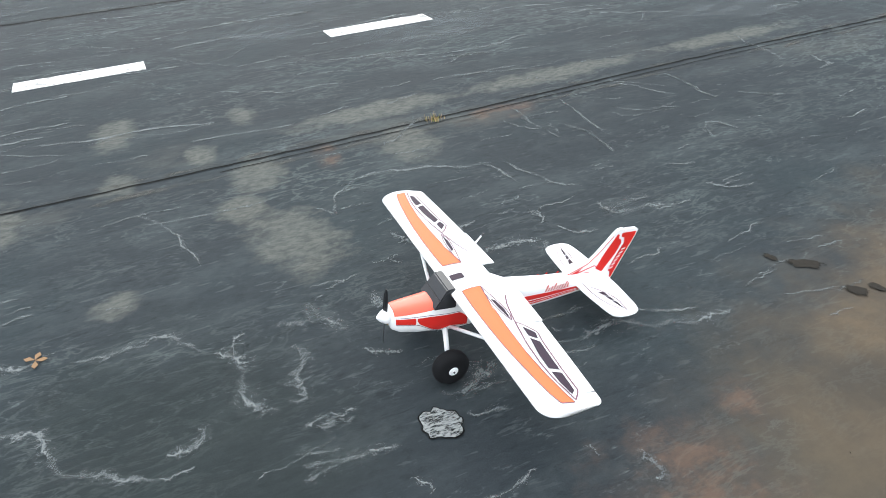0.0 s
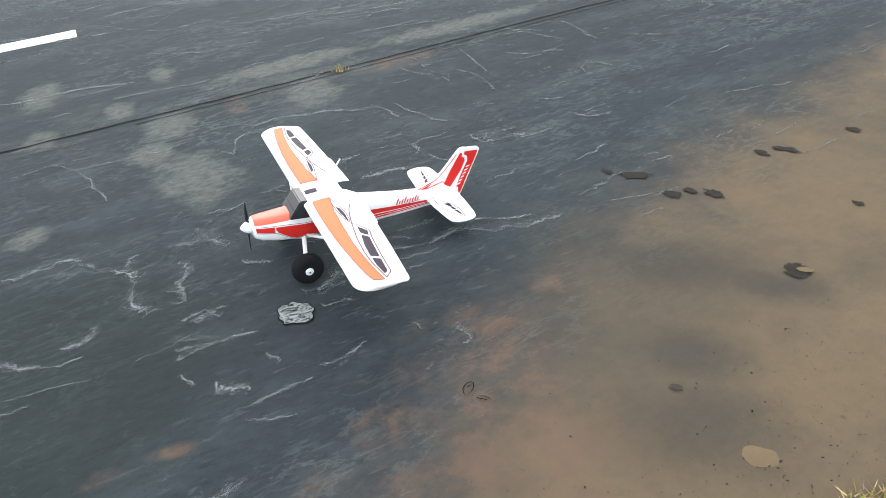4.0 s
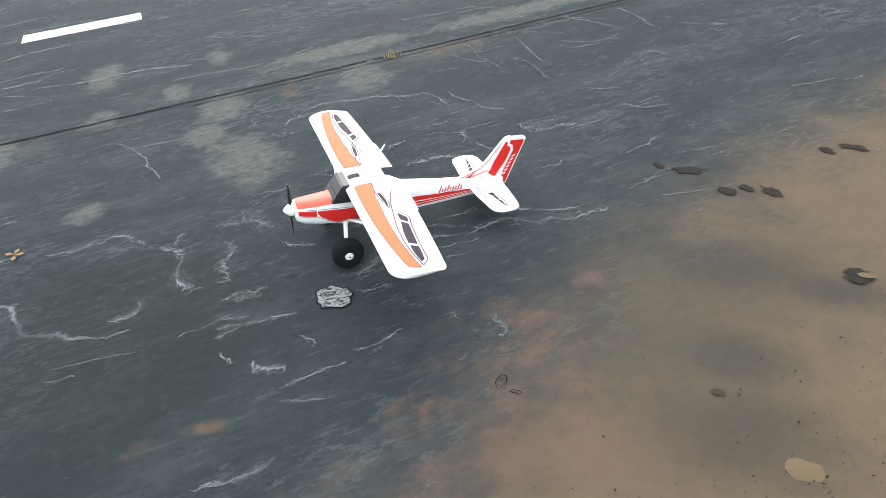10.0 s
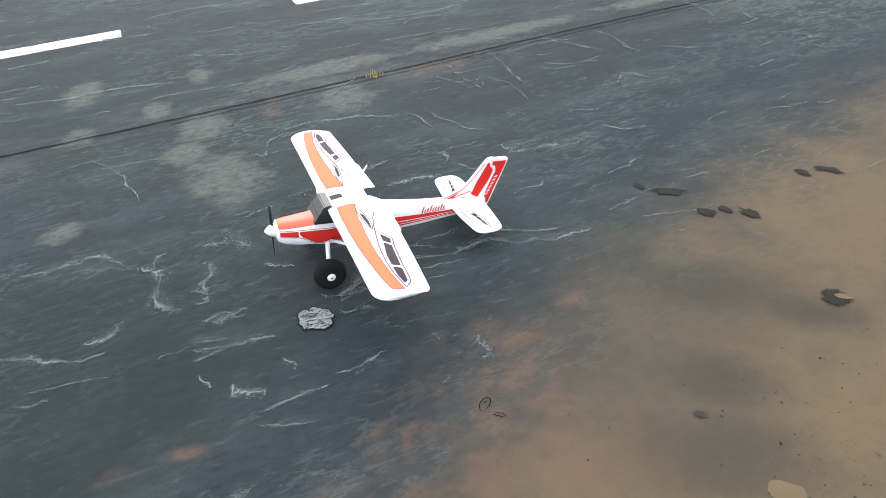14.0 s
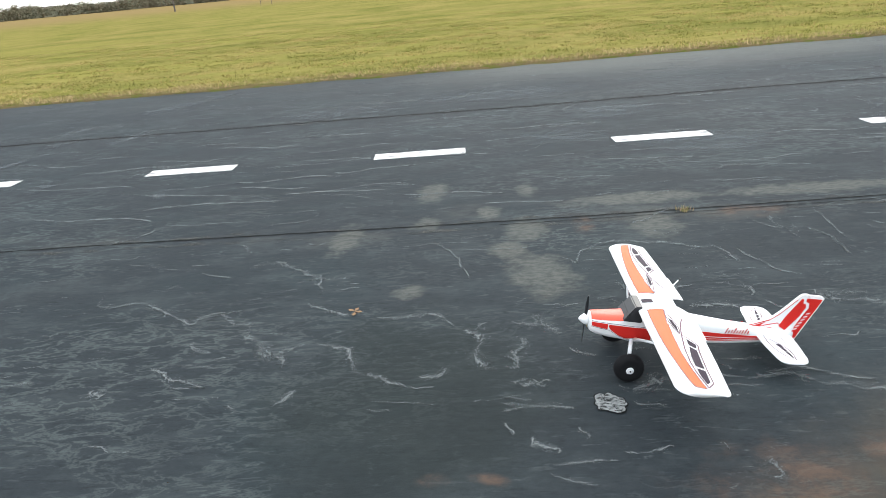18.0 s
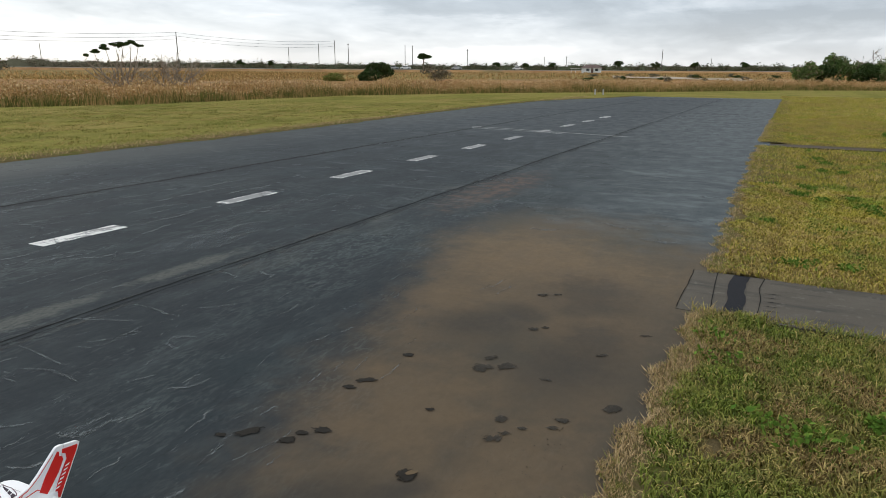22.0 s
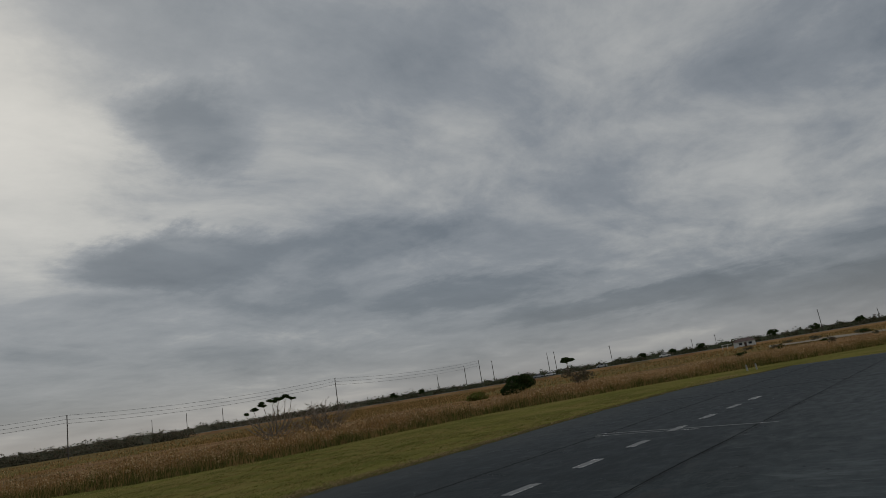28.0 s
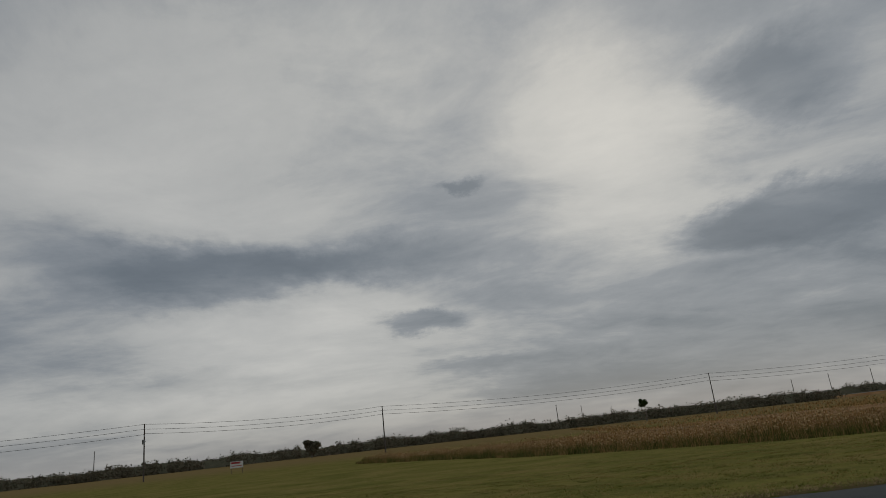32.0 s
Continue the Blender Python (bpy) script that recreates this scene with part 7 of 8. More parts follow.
def grass_bank():
    """A long bank of brown dry grass that rises in front of the thicket."""
    verts, faces, tops_ = [], [], []
    for i, az in enumerate(np.arange(-1.0, -46.0, -0.75)):
        h = 0.25 + 1.15 * float(smoothstep(5, 30, -az)) + 0.22 * noise.noise((az * 0.4, 3, 0)) + 0.12 * noise.noise((az * 1.7, 5, 0))
        for o, k in ((0, -0.05), (2.0, 0.35), (5.0, 0.85), (8.0, 1.0), (13.0, 0.75), (19.0, 0.0)):
            q = bearing(az, 111 + 2 * noise.noise((az * 0.2, 8, 0)) + o)
            verts.append((q + Vector((0, 0, k * h + 0.08 * noise.noise((az * 3, o, 0))))).to_tuple())
        if i:
            k = 6 * i
            for j in range(5):
                faces.append((k - 6 + j, k - 5 + j, k + 1 + j, k + j))
    tagged(raw("grass_bank", verts, faces, M_FIELD, smooth=True), "bank of matted brown dry grass before the thicket", "bank", kind="structure")
    v = np.array(verts).reshape(-1, 6, 3)
    n = 26000
    i, j, t, u = rng.integers(0, len(v) - 1, n), rng.integers(0, 4, n), rng.uniform(0, 1, (n, 1)), rng.uniform(0, 1, (n, 1))
    root = (v[i, j] * (1 - t) + v[i + 1, j] * t) * (1 - u) + (v[i, j + 1] * (1 - t) + v[i + 1, j + 1] * t) * u
    h = rng.uniform(0.15, 0.55, n)
    scatter("tall_grass", root, root + np.column_stack([rng.normal(0, 0.12, (n, 2)), h]), rng.uniform(0.05, 0.13, n), M_TALL, "dry brown grass on the bank before the thicket", "tall grass")


grass_bank()


# ---------------------------------------------------------------- bushes and trees
def crown_points(n, rx, ry, rz, seed, lumps=9, shell=0.55):
    """Leaf places in an uneven crown made of overlapping lumps."""
    r = np.random.default_rng(seed)
    c = r.normal(size=(lumps, 3))
    c /= np.linalg.norm(c, axis=1, keepdims=True)
    c *= r.uniform(0.25, 0.72, (lumps, 1))
    s = r.uniform(0.28, 0.52, lumps)
    k = r.integers(0, lumps, n)
    d = r.normal(size=(n, 3))
    d /= np.linalg.norm(d, axis=1, keepdims=True)
    q = c[k] + d * (s[k] * r.uniform(shell, 1.08, n))[:, None]
    return q * np.array([rx, ry, rz])


def limbs(bm, base, top, r0, count, reach, seed, levels=2):
    r = random.Random(seed)
    base, top = Vector(base), Vector(top)
    mid = base.lerp(top, 0.5) + Vector((r.uniform(-.1, .1), r.uniform(-.1, .1), 0)) * (top - base).length
    rod(bm, base, mid, r0, r0 * 0.7, 7), rod(bm, mid, top, r0 * 0.7, r0 * 0.3, 7)
    for k in range(count):
        a = mid.lerp(top, r.uniform(-0.6, 0.8))
        an = r.uniform(0, 2 * math.pi)
        tip = a + Vector((math.cos(an), math.sin(an), r.uniform(0.3, 1.1))) * reach * r.uniform(0.5, 1.0)
        rod(bm, a, tip, r0 * 0.4, r0 * 0.12, 5)
        if levels > 1:
            for j in range(3):
                b = a.lerp(tip, r.uniform(0.3, 0.9))
                an2 = an + r.uniform(-1, 1)
                rod(bm, b, b + Vector((math.cos(an2), math.sin(an2), r.uniform(0.2, 1.0))) * reach * 0.4 * r.uniform(0.5, 1), r0 * 0.18, r0 * 0.05, 4)


def plant(name, at, rx, ry, rz, leaves, leaf, mat, label, category, seed, trunk=0.0, r0=0.1, lumps=9, group="", z0=0.0, twigs=6):
    """A bush or tree: trunk with limbs, and a crown of many small leaves."""
    root = tagged(new(name), label, category, group)
    root.location = at
    bm = bmesh.new()
    limbs(bm, (0, 0, -0.1), (0, 0, trunk + rz * 0.9), r0, twigs, min(max(rx, ry) * 0.6, rz * 0.9), seed)
    part("trunk", bm, M_BARE, root, "branching trunk")
    q = crown_points(leaves, rx, ry, rz, seed, lumps)
    q[:, 2] += trunk + rz * 0.92 + z0
    q[:, 2] = np.maximum(q[:, 2], 0.02)
    leaf_cloud("crown", q, leaf, mat, root, seed)
    return root


# flowering shrubs beside the lawn
def flower_bush(at, rx, ry, rz, seed, leaves):
    b = tagged(new("flowering_shrub"), "dense green shrub with small yellow-white flowers on the lawn", "shrub", "shrubs on the lawn")
    b.location = at
    r = np.random.default_rng(seed + 50)
    spread = [(a, d) for a, d in zip(r.uniform(0, 2 * np.pi, 34), np.sqrt(r.uniform(0, 1, 34)) * 0.8)]
    for a, d in spread[:12]:
        bm = bmesh.new()
        x, y = rx * d * math.cos(a), ry * d * math.sin(a)
        rod(bm, (x * 0.8, y * 0.8, -0.03), (x, y, rz * 0.9), 0.009, 0.005, 5)
        for k in range(4):
            e = r.uniform(0, 6.28)
            rod(bm, (x, y, rz * 0.6), (x + 0.2 * math.cos(e), y + 0.2 * math.sin(e), rz * r.uniform(1.2, 1.7)), 0.006, 0.003, 4)
        part("stem", bm, M_STEM, b, "thin brown stem")
    # leafy sprays: many overlapping tufts of uneven height
    q = []
    for k in range(46):
        a, d = r.uniform(0, 2 * np.pi), math.sqrt(r.uniform(0, 1))
        top = rz * (1.75 - 0.50 * d ** 4) * r.uniform(0.82, 1.18)
        w_ = r.uniform(0.20, 0.34)
        p = r.normal(size=(leaves // 46, 3))
        p /= np.linalg.norm(p, axis=1, keepdims=True)
        p *= r.uniform(0.45, 1.0, (len(p), 1))
        q.append(np.stack([rx * d * math.cos(a) + p[:, 0] * w_ * 1.2, ry * d * math.sin(a) + p[:, 1] * w_ * 1.2, top * r.uniform(0.02, 1.0, len(p)) + p[:, 2] * 0.05], 1))
    q = np.concatenate(q)
    q[:, 2] = np.maximum(q[:, 2], r.uniform(0.0, 0.12, len(q)))
    high = q[:, 2] / (rz * 1.9) + r.normal(0, 0.16, len(q))
    leaf_cloud("crown", q[high < 0.74], 0.027, M_SHRUBLEAF, b, seed)
    tagged(leaf_cloud("flowering_tip", q[high >= 0.74], 0.020, M_SEEDHEAD, b, seed + 3), kind="stuff")["label"] = "brownish yellow flowering tips"
    f = q[(q[:, 2] > rz * 1.1)]
    f = f[r.permutation(len(f))[:int(330 * rx)]] + np.array([0, 0, 0.04])
    tagged(leaf_cloud("blossom", f, 0.022, M_PETAL, b, seed + 7), kind="stuff")["label"] = "pale yellow-white blossoms"
    low = np.stack([rx * 1.35 * np.cos(t_ := r.uniform(0, 6.28, 5200)) * (d_ := r.uniform(0.75, 1.12, 5200)), ry * 1.3 * np.sin(t_) * d_, r.uniform(0, 0.10, 5200)], 1)
    tagged(leaf_cloud("creeping_weed", low, 0.019, M_CLOVER, b, seed + 9), kind="stuff")["label"] = "bright green creeping weed round the base"


flower_bush((4.66, 9.45, 0), 1.50, 2.0, 0.45, 21, 84000)
flower_bush((7.3, 12.2, 0), 1.5, 1.9, 0.44, 22, 40000)
flower_bush((4.10, 16.2, 0), 0.85, 1.25, 0.40, 23, 30000)
flower_bush((4.40, 23.9, 0), 0.70, 0.90, 0.36, 24, 16000)
flower_bush((6.55, 27.0, 0), 1.20, 1.1, 0.32, 25, 19000)


def weed_bank():
    """A low line of green weeds across the lawn."""
    line = [(15.5, 78), (12.7, 54), (13.2, 43.5), (17.6, 45), (26, 47)]
    n = 24000
    k = rng.integers(0, 4, n)
    t = rng.uniform(0, 1, n)
    p = np.array(line)
    c = p[k] + (p[k + 1] - p[k]) * t[:, None] + rng.normal(0, 0.55, (n, 2))
    h = rng.uniform(0.04, 0.19, n) * (1 + 0.6 * np.sin(c[:, 1] * 0.9) * np.sin(c[:, 0] * 1.3))
    root = np.column_stack([c, np.full(n, -0.04)])
    tagged(scatter("weed_bank", root, root + np.column_stack([rng.normal(0, 0.1, (n, 2)), h]), np.full(n, 0.07), M_WEED, "low bank of dark green weeds on the lawn", "weeds"), kind="stuff")


weed_bank()

# distant plants by bearing
plant("dark_bush", bearing(33.2, 117), 3.5, 3.2, 1.85, 12000, 0.19, M_DARKLEAF, "large dark round evergreen bush in the dry meadow", "bush", 31, 0.0, 0.2, 12)
plant("sparse_shrub", bearing(28.2, 116), 2.9, 2.5, 1.6, 1500, 0.13, M_SCRUB, "half-bare brownish shrub in the dry meadow", "shrub", 32, 0.1, 0.10, 10, twigs=16)
plant("green_shrub", bearing(36.8, 112), 3.0, 2.4, 0.75, 3200, 0.14, M_WEED, "low light green shrub in the dry meadow", "shrub", 33, 0.0, 0.08)
plant("round_tree", bearing(29.1, 300), 3.7, 3.7, 1.3, 6500, 0.28, M_DARKLEAF, "dark flat-crowned tree by the far road", "tree", 34, 5.5, 0.35)
plant("feathery_tree", bearing(73.9, 240), 2.2, 2.2, 1.9, 1800, 0.22, M_DARKLEAF, "small dark tree above the scrub line", "tree", 35, 4.0, 0.2)
plant("dark_tree", bearing(101.5, 240), 4.0, 4.0, 2.6, 5000, 0.35, M_SCRUB, "rounded dark tree in the scrub line", "tree", 36, 1.5, 0.3)

# small round trees that stand out of the far belt
for k, (az, d, w_) in enumerate(((13.0, 315, 2.6), (18.4, 318, 2.2), (20.6, 316, 1.8), (10.2, 312, 2.4), (7.3, 314, 2.2), (3.6, 312, 2.0), (23.0, 318, 2.0), (44.0, 310, 2.2), (41.6, 312, 2.0))):
    plant("round_tree", bearing(az, d), w_, w_, w_ * 0.62, 1300, 0.22, M_DARKLEAF, "small dark rounded tree in the far belt", "tree", 400 + k, 2.4, 0.16, 8, "small round far trees", twigs=4)

# the thicket on the other side of the field
for k in range(30):
    az = -0.6 - 0.94 * k
    tall = 1.50 + 0.85 * noise.noise((k * 0.75, 2, 0)) + (0.3 if k in (2, 3, 12, 13) else 0)
    tall *= 0.86 - 0.30 * float(smoothstep(12, 25, -az))
    plant("thicket_tree", bearing(az, 126 + 4 * (k % 4)), 2.5, 2.4, 1.5 * tall, 2900, 0.20, M_DARKLEAF if k % 3 == 1 else M_GREENLEAF,
          "dense green scrub tree in the thicket behind the lawn", "tree", 160 + k, 0.3, 0.15, 13, "thicket trees", twigs=6)
for k, (az, h) in enumerate(((-11.1, 8.0), (-14.2, 5.6), (-7.4, 5.6), (-21.2, 5.4), (-5.2, 4.8), (-16.4, 4.8))):
    rz = 2.3 if k == 0 else 1.5
    plant("thin_tree", bearing(az, 134), 2.7 if k == 0 else 1.9, 2.2, rz, 1500 if k == 0 else 700, 0.15, M_GREENLEAF, "thin half-bare tree standing above the thicket", "tree", 80 + k, h - 2.1 * rz, 0.12, 14, "thin trees above the thicket", twigs=12)

# leafless trees in the thicket
for k, (az, h) in enumerate(((-4.6, 5.6), (-9.6, 5.2), (-18.0, 5.6), (-24.0, 5.2))):
    t_ = tagged(new("bare_tree"), "leafless grey-brown tree standing in the thicket", "tree", "leafless trees")
    t_.location = bearing(az, 131)
    for j in range(3):
        bm = bmesh.new()
        limbs(bm, (0.5 * j - 0.5, 0, -0.1), (1.3 * j - 1.3, 0.3 * j, h * (0.82 + 0.09 * (j == 1) * 2)), 0.10, 16, 1.6, 700 + 10 * k + j)
        part("trunk", bm, M_BRUSH, t_, "bare branching stem")

# scattered bushes out in the meadow
for k in range(16):
    az, d = 15.5 - 0.95 * k + 0.5 * math.sin(k * 2.1), 135 + 11 * ((k * 5) % 7)
    plant("meadow_bush", bearing(az, d), 1.3 + 0.5 * math.sin(k * 1.7), 1.2, 0.55 + 0.15 * math.sin(k * 2.9), 420, 0.13, M_SCRUB if k % 3 else M_DARKLEAF, "small dark bush out in the dry meadow", "bush", 300 + k, 0.0, 0.05, 7, "small meadow bushes", twigs=5)

# bare brush with dark tufts at its tips
def bare_brush():
    root = tagged(new("bare_brush"), "leafless grey brush with a few dark leafy tips", "brush")
    root.location = bearing(51.6, 74)
    r = random.Random(5)
    side = Vector((math.cos(radians(51.6)), math.sin(radians(51.6)), 0))
    deep = Vector((-side.y, side.x, 0))
    bm = bmesh.new()
    for k in range(58):
        foot = -2.0 + r.uniform(-1.0, 1.0) if k % 3 == 0 else 3.0 + r.uniform(-1.2, 1.2)
        lean = r.uniform(-3.2, 3.2)
        b = side * foot + deep * r.uniform(-1, 1)
        limbs(bm, b, b + side * lean + deep * r.uniform(-1.5, 1.5) + Vector((0, 0, r.uniform(2.2, 3.9) * (1 - 0.10 * abs(lean)))), 0.055, 5, 0.9, k)
    tagged(part("brushwood", bm, M_BRUSH, root, "bare grey stems"), kind="stuff")
    for k, (o, h, s) in enumerate(((-4.9, 3.1, .28), (-4.1, 3.5, .36), (-3.1, 3.85, .42), (-2.2, 4.05, .46), (-1.5, 4.25, .50), (-0.8, 4.35, .46), (-0.2, 4.1, .34))):
        bm = bmesh.new()
        p = side * o
        limbs(bm, side * (-2.0 + 0.25 * (o + 2)), p + Vector((0, 0, h - 0.2)), 0.075, 2, 0.3, k + 90)
        part("stem", bm, M_BRUSH, root)
        q = crown_points(520, s * 1.5, s * 1.5, s * 0.6, 90 + k, 6) + np.array([p.x, p.y, h])
        leaf_cloud("leafy_tip", q, 0.09, M_DARKLEAF, root, 90 + k)


bare_brush()


def scrub_height(az):
    hump = 1 + (0.16 + 0.18 * float(smoothstep(34, 60, az))) * noise.noise((az * 0.35, 0, 1)) + 0.22 * noise.noise((az * 1.3, 0, 4))
    return (5.2 if az > 60 else 4.9 + 0.6 * min(1.0, max(0.0, (az - 34) / 8))) * hump


def far_scrub():
    """The belt of scrub along the horizon."""
    r = np.random.default_rng(3)
    dark, pale = [], []
    for k in range(3000):
        az = r.uniform(-34, 140)
        d = r.uniform(262, 330) if az > 60 else r.uniform(318, 380)
        c = bearing(az, d)
        h = scrub_height(az) * r.uniform(0.58, 0.90)
        q = crown_points(120, r.uniform(2.2, 4.6), r.uniform(2.2, 4.6), h * 0.60, int(k), 6)
        q[:, 2] += h * 0.55
        q[::3, 2] *= r.uniform(0.05, 0.6)
        (pale if az + r.normal(0, 4) > 46 else dark).append(q + np.array(c))
    tagged(leaf_cloud("far_scrub", np.concatenate(dark), 0.36, M_SCRUB_DARK, seed=4), "low dark green scrub belt along the horizon", "scrub", kind="stuff")
    tagged(leaf_cloud("far_scrub", np.concatenate(pale), 0.36, M_SCRUB, seed=5), "low grey-brown scrub belt along the horizon", "scrub", kind="stuff")


far_scrub()


def scrub_ridge(az0, az1, low_tone, high_tone, label):
    """The closed, matted mass of the scrub belt behind its leafy rim."""
    verts, faces = [], []
    for i, az in enumerate(np.arange(az0, az1, 0.2)):
        h = scrub_height(az)
        d = 345 - 55 * float(smoothstep(56, 64, az))
        for o, z in ((-16, 0.0), (-9, 0.42), (-2, 0.64 + 0.12 * noise.noise((az * 5, 1, 0))), (6, 0.60), (16, -0.1)):
            verts.append((bearing(az, d + o) + Vector((0, 0, z * h))).to_tuple())
        if i:
            k = 5 * i
            for j in range(4):
                faces.append((k - 5 + j, k + j, k + j + 1, k - 4 + j))
    m, n = material("matted_scrub")
    p = n.position()
    a = n.mix(n.noise(n.scaled(p, (1, 1, 1.5)), 0.5, 6, 0.7), low_tone, high_tone)
    a = n.mix(n.math("MULTIPLY", n.step(n.noise(p, 0.06, 4), 0.48, 0.66), 0.7), a, tuple(0.5 * (u + v) for u, v in zip(low_tone, high_tone)))
    n.surface(a, 0.95, 0, n.bump(n.noise(p, 1.2, 5, 0.7), 1.0, 0.6), spec=0.0)
    tagged(raw("scrub_ridge", verts, faces, m, smooth=True), label, "scrub", kind="stuff")


scrub_ridge(-34, 46.01, (0.040, 0.052, 0.030), (0.112, 0.118, 0.070), "matted dark green scrub belt along the horizon")
# this stretch's paler tones have haze mixed in
scrub_ridge(46, 140.2, (0.066, 0.068, 0.045), (0.165, 0.152, 0.102), "matted grey-brown scrub belt along the horizon")

# ---------------------------------------------------------------- poles, wires, house, cars, sign
def pole(az, r, top, arm=0.0, lean=0.0, transformer=False, label="grey wooden utility pole"):
    at = bearing(az, r)
    root = tagged(new("utility_pole"), label, "utility pole", "poles along the road")
    root.location = at
    bm = bmesh.new()
    h = top - at.z
    rod(bm, (0, 0, -0.3), (lean, 0, h), 0.19, 0.13, 8)
    part("mast", bm, M_WOODPOLE, root)
    if arm:
        bm = bmesh.new()
        box(bm, (lean, 0, h - 0.5), (arm, 0.12, 0.14), 0.01, Euler((0, 0, radians(az + 60))).to_matrix().to_4x4())
        part("crossarm", bm, M_WOODPOLE, root)
    if transformer:
        part("transformer", rod(bmesh.new(), (0.4, 0, h - 4.6), (0.4, 0, h - 3.6), 0.33, None, 12), painted("grey_transformer", (0.25, 0.26, 0.26), 0.5), root)
        part("bracket", box(bmesh.new(), (0.0, 0, h - 3.9), (1.6, 0.15, 0.15)), M_WOODPOLE, root)
    return at + Vector((lean, 0, h))


EYE_Z = 1.75
tops = {}
for key, az, el, r, arm, tr in (("c", 114.0, 3.80, 172, 0, True), ("b", 95.4, 3.46, 188, 0, False), ("a", 68.55, 3.0, 222, 0, False), ("z", 48.6, 2.88, 262, 0, False),
                                ("y", 36.4, 2.45, 330, 0, False), ("x", 35.3, 2.24, 325, 1.6, False), ("w", 37.7, 2.2, 345, 0, False), ("v", 40.1, 1.85, 380, 0, False),
                                ("u", 30.0, 2.12, 330, 1.2, False), ("t", 30.6, 2.15, 350, 0, False), ("s", 25.4, 1.85, 350, 2.0, False), ("q", 9.7, 1.85, 330, 0, False),
                                ("p", 17.2, 1.30, 420, 1.6, False), ("o", 19.0, 1.25, 450, 1.6, False), ("n", 6.0, 1.2, 460, 0, False), ("l", 63.0, 1.75, 380, 0, False),
                                ("k", 60.5, 1.85, 380, 0, False), ("j", 57.8, 1.85, 380, 0, False), ("i", 81.0, 2.0, 340, 0.9, False), ("h", 79.0, 1.7, 380, 0.9, False), ("g", 117.5, 2.1, 300, 0.8, False),
                                ("e", -22.5, 1.6, 360, 0, False), ("d", -26.0, 1.5, 360, 0.9, False)):
    tops[key] = pole(az, r, EYE_Z + r * math.tan(radians(el)), arm, 0.0, tr, "grey wooden utility pole with a transformer" if tr else "grey wooden utility pole")


def wires(a, b, drops, sag):
    for d in drops:
        bm = bmesh.new()
        pts = [a.lerp(b, i / 14) + Vector((0, 0, -d - sag * 4 * (i / 14) * (1 - i / 14))) for i in range(15)]
        tube(bm, pts, 0.035)
        tagged(part("power_line", bm, M_WIRE), "thin black overhead power cable between poles", "power cable", "power cables")


beyond = bearing(140, 190) + Vector((0, 0, 12))
wires(tops["c"], beyond, (0.1, 1.2, 2.4), 1.0)
wires(tops["b"], tops["c"], (0.1, 1.2, 2.2), 1.0)
wires(tops["a"], tops["b"], (0.1, 1.2, 2.2), 1.4)
wires(tops["z"], tops["a"], (0.1, 1.3, 2.4), 1.6)
wires(tops["y"], tops["z"], (0.2, 1.4, 2.6), 1.4)


def road_far():
    verts, faces, bank_v, bank_f = [], [], [], []
    for i, az in enumerate(range(-2, 70, 3)):
        p = bearing(az, 292)
        d = Vector((p.x, p.y, 0)).normalized()
        bank_v += [(p + d * o + Vector((0, 0, h))).to_tuple() for o, h in ((-9, -0.2), (-4, 0.90), (4, 0.98), (9, -0.2))]
        verts += [(p + d * o + Vector((0, 0, h))).to_tuple() for o, h in ((-3.3, 0.85), (-3.2, 1.01), (3.2, 1.09), (3.3, 0.9))]
        if i:
            k = 4 * i
            for j in range(3):
                faces.append((k - 4 + j, k + j, k + j + 1, k - 3 + j))
    tagged(raw("road_bank", bank_v, faces, M_FIELD), "grassy bank under the far road", "bank", kind="structure")
    tagged(raw("far_road", verts, faces, M_ROADFAR), "pale raised road across the fields", "road", kind="structure")


road_far()


def dirt_track():
    verts, faces = [], []
    for i, az in enumerate(np.arange(3.0, 13.6, 0.7)):
        near, wide = 150 + 1.8 * i, 16 + 5 * math.sin(i * 0.9)
        a, b = bearing(az, near), bearing(az, near + wide)
        verts += [(a + Vector((0, 0, 0.22))).to_tuple(), (b + Vector((0, 0, 0.30))).to_tuple()]
        if i:
            faces.append((2 * i - 2, 2 * i, 2 * i + 1, 2 * i - 1))
    tagged(raw("dirt_track", verts, faces, painted("pale_dirt", (0.34, 0.275, 0.19), 0.95, 0.3, 0.4)), "pale bare strip of dirt in the meadow", "dirt track", kind="structure")


dirt_track()


